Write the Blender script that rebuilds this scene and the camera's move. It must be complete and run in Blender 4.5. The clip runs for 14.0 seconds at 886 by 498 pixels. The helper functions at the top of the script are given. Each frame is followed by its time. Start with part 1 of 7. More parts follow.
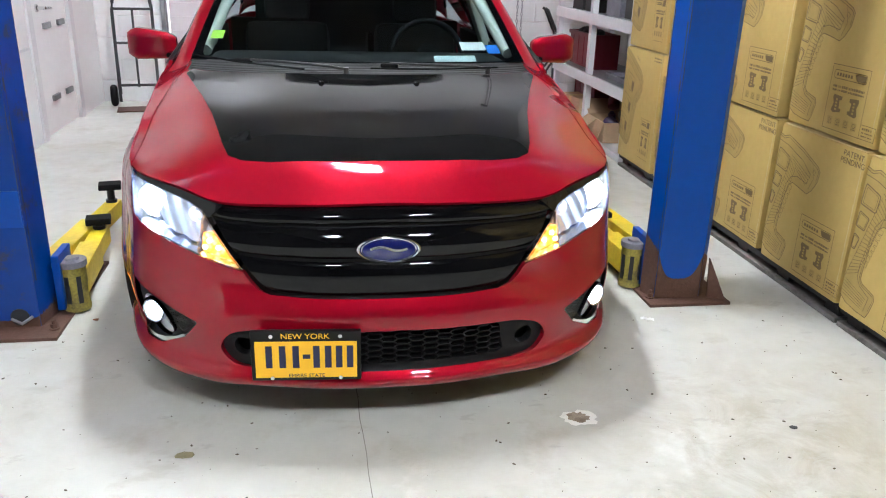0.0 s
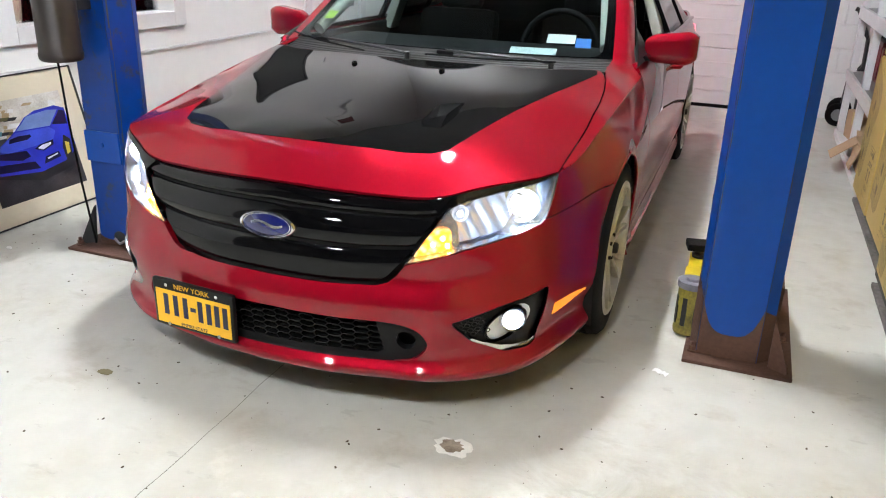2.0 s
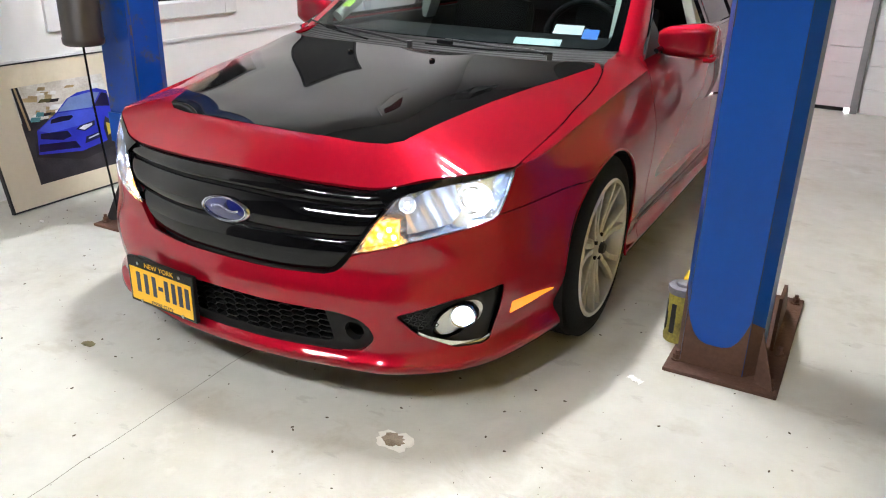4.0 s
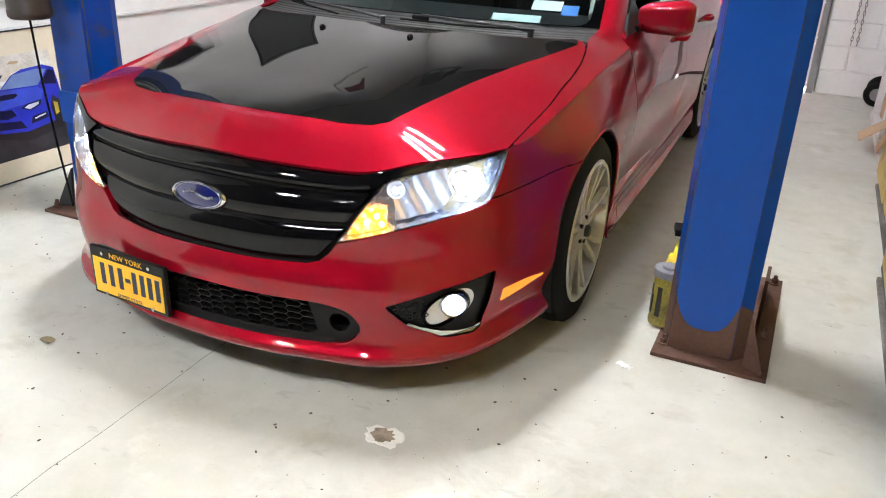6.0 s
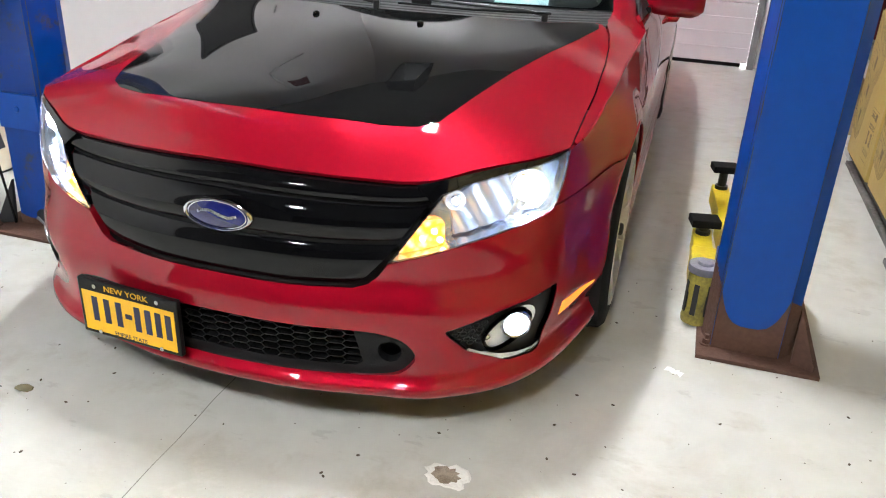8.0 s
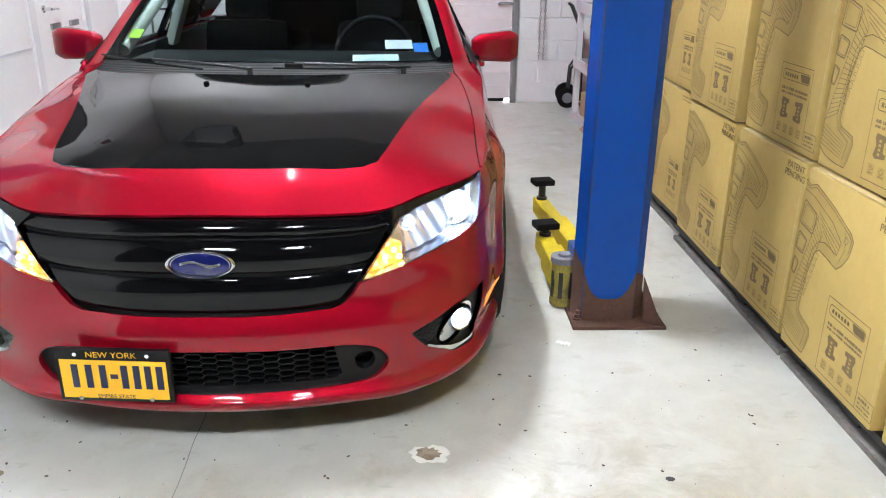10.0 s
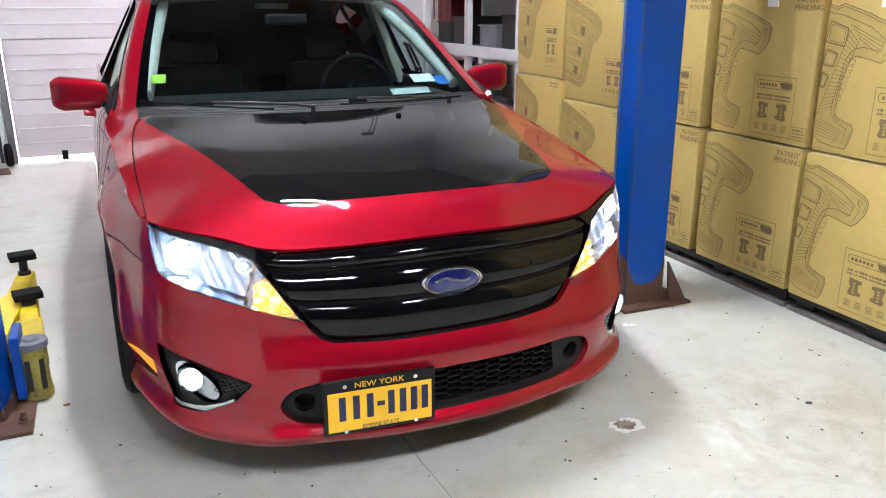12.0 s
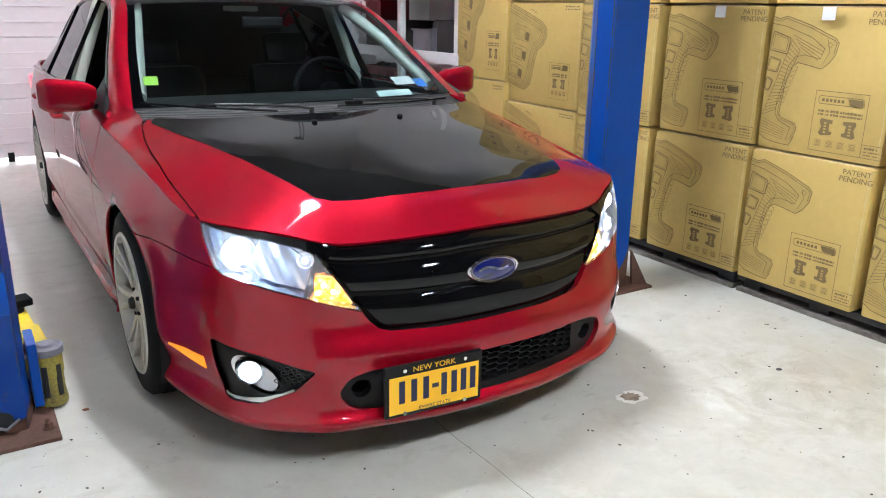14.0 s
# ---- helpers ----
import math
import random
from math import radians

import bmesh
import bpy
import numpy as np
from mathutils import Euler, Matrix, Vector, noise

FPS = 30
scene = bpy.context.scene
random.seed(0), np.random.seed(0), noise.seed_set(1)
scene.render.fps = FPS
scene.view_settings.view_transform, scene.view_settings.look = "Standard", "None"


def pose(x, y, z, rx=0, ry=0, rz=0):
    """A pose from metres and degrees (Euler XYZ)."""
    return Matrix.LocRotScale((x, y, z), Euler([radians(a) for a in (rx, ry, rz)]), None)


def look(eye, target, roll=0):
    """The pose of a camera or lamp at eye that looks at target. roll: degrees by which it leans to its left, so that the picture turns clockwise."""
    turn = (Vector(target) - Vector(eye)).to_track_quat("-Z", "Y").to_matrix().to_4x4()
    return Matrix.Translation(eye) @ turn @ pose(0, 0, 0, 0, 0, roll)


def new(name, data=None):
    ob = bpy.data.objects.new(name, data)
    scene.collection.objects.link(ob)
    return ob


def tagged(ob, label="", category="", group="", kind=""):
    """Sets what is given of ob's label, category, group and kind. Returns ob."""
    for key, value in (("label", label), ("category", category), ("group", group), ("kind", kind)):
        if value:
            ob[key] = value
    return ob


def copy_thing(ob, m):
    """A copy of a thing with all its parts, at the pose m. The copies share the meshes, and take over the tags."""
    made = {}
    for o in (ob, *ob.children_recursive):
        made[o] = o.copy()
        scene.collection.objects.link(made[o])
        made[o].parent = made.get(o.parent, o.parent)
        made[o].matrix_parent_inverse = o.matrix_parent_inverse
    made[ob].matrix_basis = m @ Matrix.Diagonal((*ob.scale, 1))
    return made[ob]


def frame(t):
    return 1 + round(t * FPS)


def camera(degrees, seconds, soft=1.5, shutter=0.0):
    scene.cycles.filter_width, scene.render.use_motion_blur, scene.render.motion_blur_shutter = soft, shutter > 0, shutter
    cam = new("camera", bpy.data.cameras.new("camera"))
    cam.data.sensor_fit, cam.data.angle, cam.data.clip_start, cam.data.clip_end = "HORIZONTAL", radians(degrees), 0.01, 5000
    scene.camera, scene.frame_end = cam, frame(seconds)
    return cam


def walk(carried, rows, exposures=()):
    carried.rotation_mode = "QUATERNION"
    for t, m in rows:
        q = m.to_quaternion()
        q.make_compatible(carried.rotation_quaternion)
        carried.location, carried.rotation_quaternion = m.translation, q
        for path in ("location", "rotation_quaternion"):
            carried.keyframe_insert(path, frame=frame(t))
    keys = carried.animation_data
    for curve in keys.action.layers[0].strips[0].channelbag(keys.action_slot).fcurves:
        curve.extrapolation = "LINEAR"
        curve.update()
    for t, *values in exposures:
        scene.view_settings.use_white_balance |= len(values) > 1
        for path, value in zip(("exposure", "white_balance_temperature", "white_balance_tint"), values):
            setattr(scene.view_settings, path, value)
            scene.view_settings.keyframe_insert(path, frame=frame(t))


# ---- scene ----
cam = camera(58.9, 14.0, soft=1.1)
PATH = [
    (0, (-0.182, -2.093, 1.398), (0.113, -0.241, 0.702), 1.7),
    (0.5, (0.214, -2.104, 1.409), (0.212, -0.228, 0.717), 0.8),
    (1, (0.6, -2.117, 1.423), (0.373, -0.264, 0.705), 1.6),
    (1.5, (0.969, -1.971, 1.4), (0.568, -0.156, 0.663), 2.2),
    (2, (1.265, -1.813, 1.396), (0.609, -0.072, 0.663), 1.7),
    (2.5, (1.534, -1.681, 1.415), (0.738, -0.011, 0.656), 1.7),
    (3, (1.632, -1.621, 1.42), (0.784, 0.015, 0.642), 1.6),
    (3.2, (1.645, -1.615, 1.407), (0.771, 0.014, 0.643), 1.6),
    (5.3, (1.624, -1.586, 1.392), (0.755, 0.049, 0.635), 1.0),
    (5.5, (1.603, -1.593, 1.376), (0.78, 0.068, 0.625), 1.5),
    (6, (1.493, -1.56, 1.377), (0.742, 0.109, 0.57), 2.4),
    (6.5, (1.284, -1.509, 1.367), (0.609, 0.175, 0.524), 1.3),
    (7, (1.145, -1.459, 1.357), (0.543, 0.24, 0.491), 0.8),
    (7.2, (1.134, -1.447, 1.344), (0.533, 0.255, 0.484), 0.7),
    (9.3, (0.848, -1.738, 1.338), (0.605, 0.092, 0.569), 3.6),
    (9.5, (0.836, -1.819, 1.36), (0.641, 0.025, 0.61), 2.4),
    (10, (0.591, -1.936, 1.389), (0.653, -0.065, 0.684), 0.6),
    (10.5, (0.27, -1.956, 1.375), (0.498, -0.088, 0.698), -0.4),
    (11, (-0.082, -1.92, 1.373), (0.338, -0.073, 0.729), 0.2),
    (11.5, (-0.483, -1.937, 1.365), (0.157, -0.142, 0.761), 1.0),
    (12, (-0.856, -1.872, 1.349), (-0.104, -0.118, 0.75), -0.1),
    (12.5, (-1.1, -1.777, 1.345), (-0.23, -0.077, 0.752), 0.2),
    (13, (-1.278, -1.779, 1.36), (-0.302, -0.144, 0.748), 0.9),
    (13.5, (-1.349, -1.794, 1.363), (-0.34, -0.18, 0.748), 0.6),
    (14, (-1.35, -1.803, 1.364), (-0.335, -0.185, 0.772), 0.9),
]
walk(cam, [(t, look(eye, target, roll)) for t, eye, target, roll in PATH],
     exposures=[(0.0, -0.05, 6100, 10), (1.0, -0.05, 6200, 10), (3.0, 0.0, 6500, 10), (6.5, 0.08, 6500, 10), (9.5, 0.05, 6150, 10), (10.5, 0.15, 6050, 10), (11.0, 0.14, 6050, 10), (12.0, 0.0, 6050, 10), (14.0, -0.1, 6100, 10)])

# ---- light ----
world = bpy.data.worlds.new("daylight")
scene.world = world
world.use_nodes = True
wn = world.node_tree.nodes
sky = wn.new("ShaderNodeTexSky")
sky.sky_type, sky.sun_disc = "NISHITA", False
sky.sun_elevation, sky.sun_rotation = radians(50), radians(20)
world.node_tree.links.new(sky.outputs[0], wn["Background"].inputs[0])
wn["Background"].inputs[1].default_value = 0.1

TUBE_POWER = 860.0
# the second lamp is an unseen fill added for the rear left wall
LIGHTS = [(0.0, 1.5, 3.9, 5.4, 0.8, 0.055, 1.8), (-1.5, 5.2, 4.15, 1.7, 1.0, 0.42, 1.0), (0.8, -2.5, 3.2, 1.6, 1.0, 0.1, 1.0), (-0.7, -2.5, 3.2, 1.35, 1.0, 0.1, 1.0)]


# ---- materials ----
def material(name, colour, rough=0.5, metal=0.0, coat=0.0, spots=0.0, scale=8.0, bump=0.0, bump_scale=60.0, colour2=None, vary=0.0):
    """A principled surface with two scales of mottling, fine relief and a random shift from piece to piece."""
    m = bpy.data.materials.new(name)
    m.use_nodes = True
    nt = m.node_tree
    n, link = nt.nodes, nt.links.new
    b = n["Principled BSDF"]
    b.inputs["Roughness"].default_value, b.inputs["Metallic"].default_value = rough, metal
    b.inputs["Coat Weight"].default_value, b.inputs["Coat Roughness"].default_value = coat, 0.03
    b.inputs["Base Color"].default_value = (*colour, 1)
    co = n.new("ShaderNodeTexCoord")
    if spots or colour2:
        big, fine = n.new("ShaderNodeTexNoise"), n.new("ShaderNodeTexNoise")
        big.inputs["Scale"].default_value, big.inputs["Detail"].default_value = scale * 0.3, 5
        fine.inputs["Scale"].default_value, fine.inputs["Detail"].default_value = scale * 5, 4
        for t in (big, fine):
            link(co.outputs["Object"], t.inputs["Vector"])
        add = n.new("ShaderNodeMath")
        add.operation = "MULTIPLY_ADD"
        link(fine.outputs["Fac"], add.inputs[0])
        add.inputs[1].default_value = 0.45
        link(big.outputs["Fac"], add.inputs[2])
        ramp = n.new("ShaderNodeMapRange")
        ramp.inputs["From Min"].default_value, ramp.inputs["From Max"].default_value = 0.45, 1.0
        link(add.outputs[0], ramp.inputs["Value"])
        mix = n.new("ShaderNodeMix")
        mix.data_type = "RGBA"
        c2 = colour2 or tuple(c * (1 - spots) for c in colour)
        mix.inputs["A"].default_value, mix.inputs["B"].default_value = (*colour, 1), (*c2, 1)
        link(ramp.outputs[0], mix.inputs["Factor"])
        out = mix.outputs["Result"]
        if vary:
            info, hue, vr = n.new("ShaderNodeObjectInfo"), n.new("ShaderNodeHueSaturation"), n.new("ShaderNodeMapRange")
            vr.inputs["To Min"].default_value, vr.inputs["To Max"].default_value = 1 - vary, 1 + vary
            link(info.outputs["Random"], vr.inputs["Value"])
            link(vr.outputs[0], hue.inputs["Value"])
            link(out, hue.inputs["Color"])
            out = hue.outputs["Color"]
        link(out, b.inputs["Base Color"])
        rr = n.new("ShaderNodeMapRange")
        rr.inputs["To Min"].default_value, rr.inputs["To Max"].default_value = max(0.0, rough - 0.06), min(1.0, rough + 0.1)
        link(fine.outputs["Fac"], rr.inputs["Value"])
        link(rr.outputs[0], b.inputs["Roughness"])
    if bump:
        t, bp = n.new("ShaderNodeTexNoise"), n.new("ShaderNodeBump")
        t.inputs["Scale"].default_value, t.inputs["Detail"].default_value = bump_scale, 4
        link(co.outputs["Object"], t.inputs["Vector"])
        bp.inputs["Strength"].default_value, bp.inputs["Distance"].default_value = bump, 0.004
        link(t.outputs["Fac"], bp.inputs["Height"])
        link(bp.outputs[0], b.inputs["Normal"])
    return m


def glowing(name, colour, strength, base=(0.8, 0.8, 0.8)):
    m = material(name, base, 0.3)
    b = m.node_tree.nodes["Principled BSDF"]
    b.inputs["Emission Color"].default_value, b.inputs["Emission Strength"].default_value = (*colour, 1), strength
    return m


def glass(name, tint=(1, 1, 1), rough=0.0, ior=1.5):
    """A thin pane: it lets light straight through and mirrors by Fresnel."""
    m = bpy.data.materials.new(name)
    m.use_nodes = True
    n, link = m.node_tree.nodes, m.node_tree.links.new
    n.remove(n["Principled BSDF"])
    clear, gloss, mix, fr = n.new("ShaderNodeBsdfTransparent"), n.new("ShaderNodeBsdfGlossy"), n.new("ShaderNodeMixShader"), n.new("ShaderNodeFresnel")
    clear.inputs[0].default_value = (*tint, 1)
    gloss.inputs["Roughness"].default_value = rough
    fr.inputs["IOR"].default_value = ior
    link(fr.outputs[0], mix.inputs[0])
    link(clear.outputs[0], mix.inputs[1])
    link(gloss.outputs[0], mix.inputs[2])
    link(mix.outputs[0], n["Material Output"].inputs["Surface"])
    return m


def concrete(name):
    """Painted concrete, worn: pale grey with scuffs, tyre grime, pits and faint sweeps."""
    m = material(name, (0.56, 0.55, 0.5), 0.4, spots=0.2, scale=2.2, bump=0.14, bump_scale=45)
    nt = m.node_tree
    n, link = nt.nodes, nt.links.new
    b = n["Principled BSDF"]
    base = b.inputs["Base Color"].links[0].from_socket
    co = n.new("ShaderNodeTexCoord")
    for kind, scale, low, high, colour, amount in (("n", 0.9, 0.52, 0.72, (0.38, 0.34, 0.25), 0.6), ("n", 3.1, 0.56, 0.7, (0.33, 0.29, 0.21), 0.5), ("s", 2.0, 0.6, 0.68, (0.3, 0.26, 0.19), 0.35), ("s", 5.0, 0.62, 0.66, (0.24, 0.22, 0.19), 0.25), ("n", 1.6, 0.6, 0.75, (0.74, 0.73, 0.7), 0.6),
                                                   ("v", 9.0, 0.045, 0.02, (0.16, 0.15, 0.13), 0.75), ("v", 23.0, 0.05, 0.02, (0.3, 0.28, 0.25), 0.6)):
        if kind in "ns":
            t = n.new("ShaderNodeTexNoise")
            t.inputs["Detail"].default_value, t.inputs["Roughness"].default_value = 8, 0.65
            fac = t.outputs["Fac"]
        else:
            t = n.new("ShaderNodeTexVoronoi")
            t.inputs["Randomness"].default_value = 1.0
            fac = t.outputs["Distance"]
        t.inputs["Scale"].default_value = scale
        place = co.outputs["Object"]
        if kind == "s":
            lay = n.new("ShaderNodeMapping")
            lay.inputs["Rotation"].default_value, lay.inputs["Scale"].default_value = (0, 0, 0.6 + scale), (1.0, 2.2, 1.0)
            link(place, lay.inputs["Vector"])
            place = lay.outputs[0]
        link(place, t.inputs["Vector"])
        r, mix = n.new("ShaderNodeMapRange"), n.new("ShaderNodeMix")
        r.inputs["From Min"].default_value, r.inputs["From Max"].default_value, r.inputs["To Max"].default_value = low, high, amount
        link(fac, r.inputs["Value"])
        if kind == "v":
            gate, g2, mul = n.new("ShaderNodeTexNoise"), n.new("ShaderNodeMapRange"), n.new("ShaderNodeMath")
            gate.inputs["Scale"].default_value = 1.7
            link(co.outputs["Object"], gate.inputs["Vector"])
            g2.inputs["From Min"].default_value, g2.inputs["From Max"].default_value = 0.5, 0.6
            link(gate.outputs["Fac"], g2.inputs["Value"])
            mul.operation = "MULTIPLY"
            link(g2.outputs[0], mul.inputs[0])
            link(r.outputs[0], mul.inputs[1])
            fac = mul.outputs[0]
        else:
            fac = r.outputs[0]
        mix.data_type = "RGBA"
        link(fac, mix.inputs["Factor"])
        link(base, mix.inputs["A"])
        mix.inputs["B"].default_value = (*colour, 1)
        base = mix.outputs["Result"]
    # brown dust trodden in beside the lift
    for (x, y), reach, colour, amount in (((1.15, -0.25), 0.75, (0.27, 0.22, 0.14), 0.6), ((-1.3, 0.1), 0.6, (0.36, 0.34, 0.3), 0.5), ((0.3, -0.75), 0.7, (0.34, 0.31, 0.25), 0.4)):
        away, t, r, gate, mul, mix = n.new("ShaderNodeVectorMath"), n.new("ShaderNodeTexNoise"), n.new("ShaderNodeMapRange"), n.new("ShaderNodeMapRange"), n.new("ShaderNodeMath"), n.new("ShaderNodeMix")
        away.operation, mul.operation, mix.data_type = "DISTANCE", "MULTIPLY", "RGBA"
        away.inputs[1].default_value = (x, y, 0)
        link(co.outputs["Object"], away.inputs[0])
        t.inputs["Scale"].default_value, t.inputs["Detail"].default_value, t.inputs["Roughness"].default_value = 4.5, 9, 0.68
        t.inputs["Distortion"].default_value = 0.6
        link(co.outputs["Object"], t.inputs["Vector"])
        gate.inputs["From Min"].default_value, gate.inputs["From Max"].default_value, gate.inputs["To Max"].default_value = reach, reach * 0.2, amount
        link(away.outputs["Value"], gate.inputs["Value"])
        r.inputs["From Min"].default_value, r.inputs["From Max"].default_value = 0.45, 0.66
        link(t.outputs["Fac"], r.inputs["Value"])
        link(gate.outputs[0], mul.inputs[0])
        link(r.outputs[0], mul.inputs[1])
        link(mul.outputs[0], mix.inputs["Factor"])
        link(base, mix.inputs["A"])
        mix.inputs["B"].default_value = (*colour, 1)
        base = mix.outputs["Result"]
    link(base, b.inputs["Base Color"])
    return m


def car_paint(name, colour, rough, metal):
    m = material(name, colour, rough, metal, coat=1.0)
    b = m.node_tree.nodes["Principled BSDF"]
    b.inputs["Specular IOR Level"].default_value, b.inputs["Coat Weight"].default_value = 0.0, 0.85
    b.inputs["Coat Roughness"].default_value = 0.015
    b.inputs["Coat IOR"].default_value = 1.55
    return m


def chipped_blue(name, bare=0.66, colour=(0.002, 0.066, 0.4)):
    """Blue enamel on steel, brown with rust towards the worn edges of the coat."""
    m = material(name, colour, 0.33, spots=0.25, scale=5, bump=0.05, bump_scale=25)
    m.node_tree.nodes["Principled BSDF"].inputs["Specular IOR Level"].default_value = 0.3
    n, link = m.node_tree.nodes, m.node_tree.links.new
    b = n["Principled BSDF"]
    base = b.inputs["Base Color"].links[0].from_socket
    co, t, r, mix = n.new("ShaderNodeTexCoord"), n.new("ShaderNodeTexNoise"), n.new("ShaderNodeMapRange"), n.new("ShaderNodeMix")
    t.inputs["Scale"].default_value, t.inputs["Detail"].default_value, t.inputs["Roughness"].default_value = 7, 9, 0.7
    link(co.outputs["Object"], t.inputs["Vector"])
    r.inputs["From Min"].default_value, r.inputs["From Max"].default_value, r.inputs["To Max"].default_value = bare, bare + 0.06, 0.7
    link(t.outputs["Fac"], r.inputs["Value"])
    mix.data_type = "RGBA"
    link(r.outputs[0], mix.inputs["Factor"])
    link(base, mix.inputs["A"])
    mix.inputs["B"].default_value = (0.05, 0.04, 0.035, 1)
    link(mix.outputs["Result"], b.inputs["Base Color"])
    return m


FLOOR = concrete("painted concrete")
WALL = material("white painted block", (0.78, 0.77, 0.76), 0.55, spots=0.1, scale=4, bump=0.3, bump_scale=30)
PLASTER = material("white plaster", (0.8, 0.79, 0.78), 0.6, spots=0.06, scale=3, bump=0.1)
CEILING = material("dark grey ceiling", (0.13, 0.133, 0.135), 0.8, spots=0.06, scale=3)
# near-black stands in for the missing light at the far end of the room
UNLIT_WALL = material("block coloured dark as unlit", (0.07, 0.068, 0.065), 0.7, spots=0.2, scale=4)
SHUTTER = material("off-white door panel", (0.66, 0.63, 0.64), 0.45, spots=0.12, scale=3, bump=0.1)
STEEL = material("dull grey steel", (0.32, 0.32, 0.33), 0.42, 0.8, spots=0.3, scale=9)
BLACK_STEEL = material("black tube", (0.02, 0.02, 0.022), 0.45, spots=0.3, scale=20)
WORN_EDGE = material("worn blue-brown edge", (0.03, 0.035, 0.075), 0.6, colour2=(0.08, 0.055, 0.04), scale=9)
RUST = material("brown rusted steel", (0.11, 0.05, 0.032), 0.75, spots=0.45, scale=14, bump=0.5, bump_scale=90)
BLUE = chipped_blue("blue enamel", 0.66, (0.0, 0.06, 0.34))
# more dark smears, and a base colour lowered for the west column's shade
SHADED_DIRTY_BLUE = chipped_blue("grimy blue enamel darkened as in shade", 0.55, (0.0, 0.04, 0.25))
YELLOW = material("yellow enamel", (0.78, 0.58, 0.01), 0.42, spots=0.2, scale=10, colour2=(0.5, 0.36, 0.02))
WORN_YELLOW = material("worn yellow enamel", (0.42, 0.34, 0.05), 0.55, colour2=(0.06, 0.045, 0.025), scale=22)
PAD_GREY = material("worn grey cap", (0.2, 0.19, 0.22), 0.6, spots=0.5, scale=18)
RUBBER = material("black rubber", (0.005, 0.005, 0.0053), 0.85, spots=0.3, scale=30, bump=0.25, bump_scale=140)
RED = car_paint("red metallic paint", (0.275, 0.003, 0.0135), 0.45, 0.45)
VINYL = material("black vinyl wrap", (0.006, 0.006, 0.006), 0.025)
VINYL.node_tree.nodes["Principled BSDF"].inputs["Specular IOR Level"].default_value = 0.3
GLOSS_BLACK = material("gloss black plastic", (0.003, 0.003, 0.0035), 0.045)
GLOSS_BLACK.node_tree.nodes["Principled BSDF"].inputs["Specular IOR Level"].default_value = 0.32
MATT_BLACK = material("matt black plastic", (0.007, 0.007, 0.0075), 0.45, spots=0.2, scale=30, bump=0.2, bump_scale=200)
WEB = material("blue-white reflector", (0.42, 0.48, 0.6), 0.3, 0.55, bump=0.8, bump_scale=60)
BEZEL_BLACK = material("dark satin plastic", (0.006, 0.006, 0.0065), 0.3, spots=0.2, scale=30)
CHROME = material("chrome", (0.75, 0.76, 0.78), 0.07, 1.0)
REFLECTOR = material("bright reflector", (0.85, 0.87, 0.9), 0.35, 0.25)
DARK_CHROME = material("faceted reflector", (0.68, 0.74, 0.86), 0.12, 1.0, bump=1.0, bump_scale=28)
BADGE_BLUE = material("dark blue enamel", (0.006, 0.009, 0.085), 0.15, coat=1.0)
PLATE_YELLOW = material("orange-yellow plate", (0.85, 0.46, 0.012), 0.4, spots=0.06, scale=20)
PLATE_INK = material("navy print", (0.012, 0.014, 0.05), 0.5)
WINDSCREEN = glass("windscreen glass", (0.4, 0.51, 0.52))
SIDE_GLASS = glass("tinted side glass", (0.03, 0.032, 0.032))
REAR_GLASS = glass("dark rear glass", (0.004, 0.004, 0.004))
LENS = glass("clear lamp lens with glare haze", (0.96, 0.97, 0.98))
# a little translucent haze in the lens stands in for the bulb's bloom
ln = LENS.node_tree.nodes
haze, glare_veil = ln.new("ShaderNodeBsdfTranslucent"), ln.new("ShaderNodeMixShader")
haze.inputs[0].default_value = (0.9, 0.95, 1.0, 1)
glare_veil.inputs[0].default_value = 0.06
LENS.node_tree.links.new(ln["Material Output"].inputs["Surface"].links[0].from_socket, glare_veil.inputs[1])
LENS.node_tree.links.new(haze.outputs[0], glare_veil.inputs[2])
LENS.node_tree.links.new(glare_veil.outputs[0], ln["Material Output"].inputs["Surface"])
PANE = glass("window pane", (0.96, 0.97, 0.98))
for dull in (MATT_BLACK, BEZEL_BLACK, RUBBER):
    dull.node_tree.nodes["Principled BSDF"].inputs["Specular IOR Level"].default_value = 0.22
WIPER_GREY = material("satin black steel", (0.02, 0.02, 0.021), 0.28)
TRIM_CREAM = material("pale grey trim", (0.55, 0.57, 0.5), 0.7, spots=0.1, scale=20)
CABIN = material("black cabin plastic", (0.006, 0.006, 0.006), 0.6, spots=0.2, scale=20)
LEATHER = material("black leather", (0.003, 0.003, 0.003), 0.6, spots=0.2, scale=30, bump=0.3, bump_scale=120)
LEATHER.node_tree.nodes["Principled BSDF"].inputs["Specular IOR Level"].default_value = 0.12
ALLOY = material("silver alloy", (0.62, 0.6, 0.54), 0.3, 0.7, spots=0.15, scale=12)
BRAKE = material("dark brake iron", (0.06, 0.055, 0.05), 0.6, 0.5)
CARD = material("kraft cardboard", (0.57, 0.405, 0.125), 0.6, spots=0.14, scale=6, bump=0.08, bump_scale=50, vary=0.06)
KRAFT = material("worn brown kraft board", (0.5, 0.335, 0.2), 0.7, spots=0.2, scale=7, bump=0.15, bump_scale=40)
PURPLE = material("dark purple anodised metal", (0.03, 0.012, 0.05), 0.4, spots=0.3, scale=20)
CARD_EDGE = material("pale cardboard edge", (0.62, 0.48, 0.22), 0.7, spots=0.2, scale=10)
PRINT = material("brown box print", (0.18, 0.12, 0.045), 0.6)
PRINT_FILL = material("faint box print", (0.49, 0.345, 0.105), 0.6, spots=0.2, scale=40)
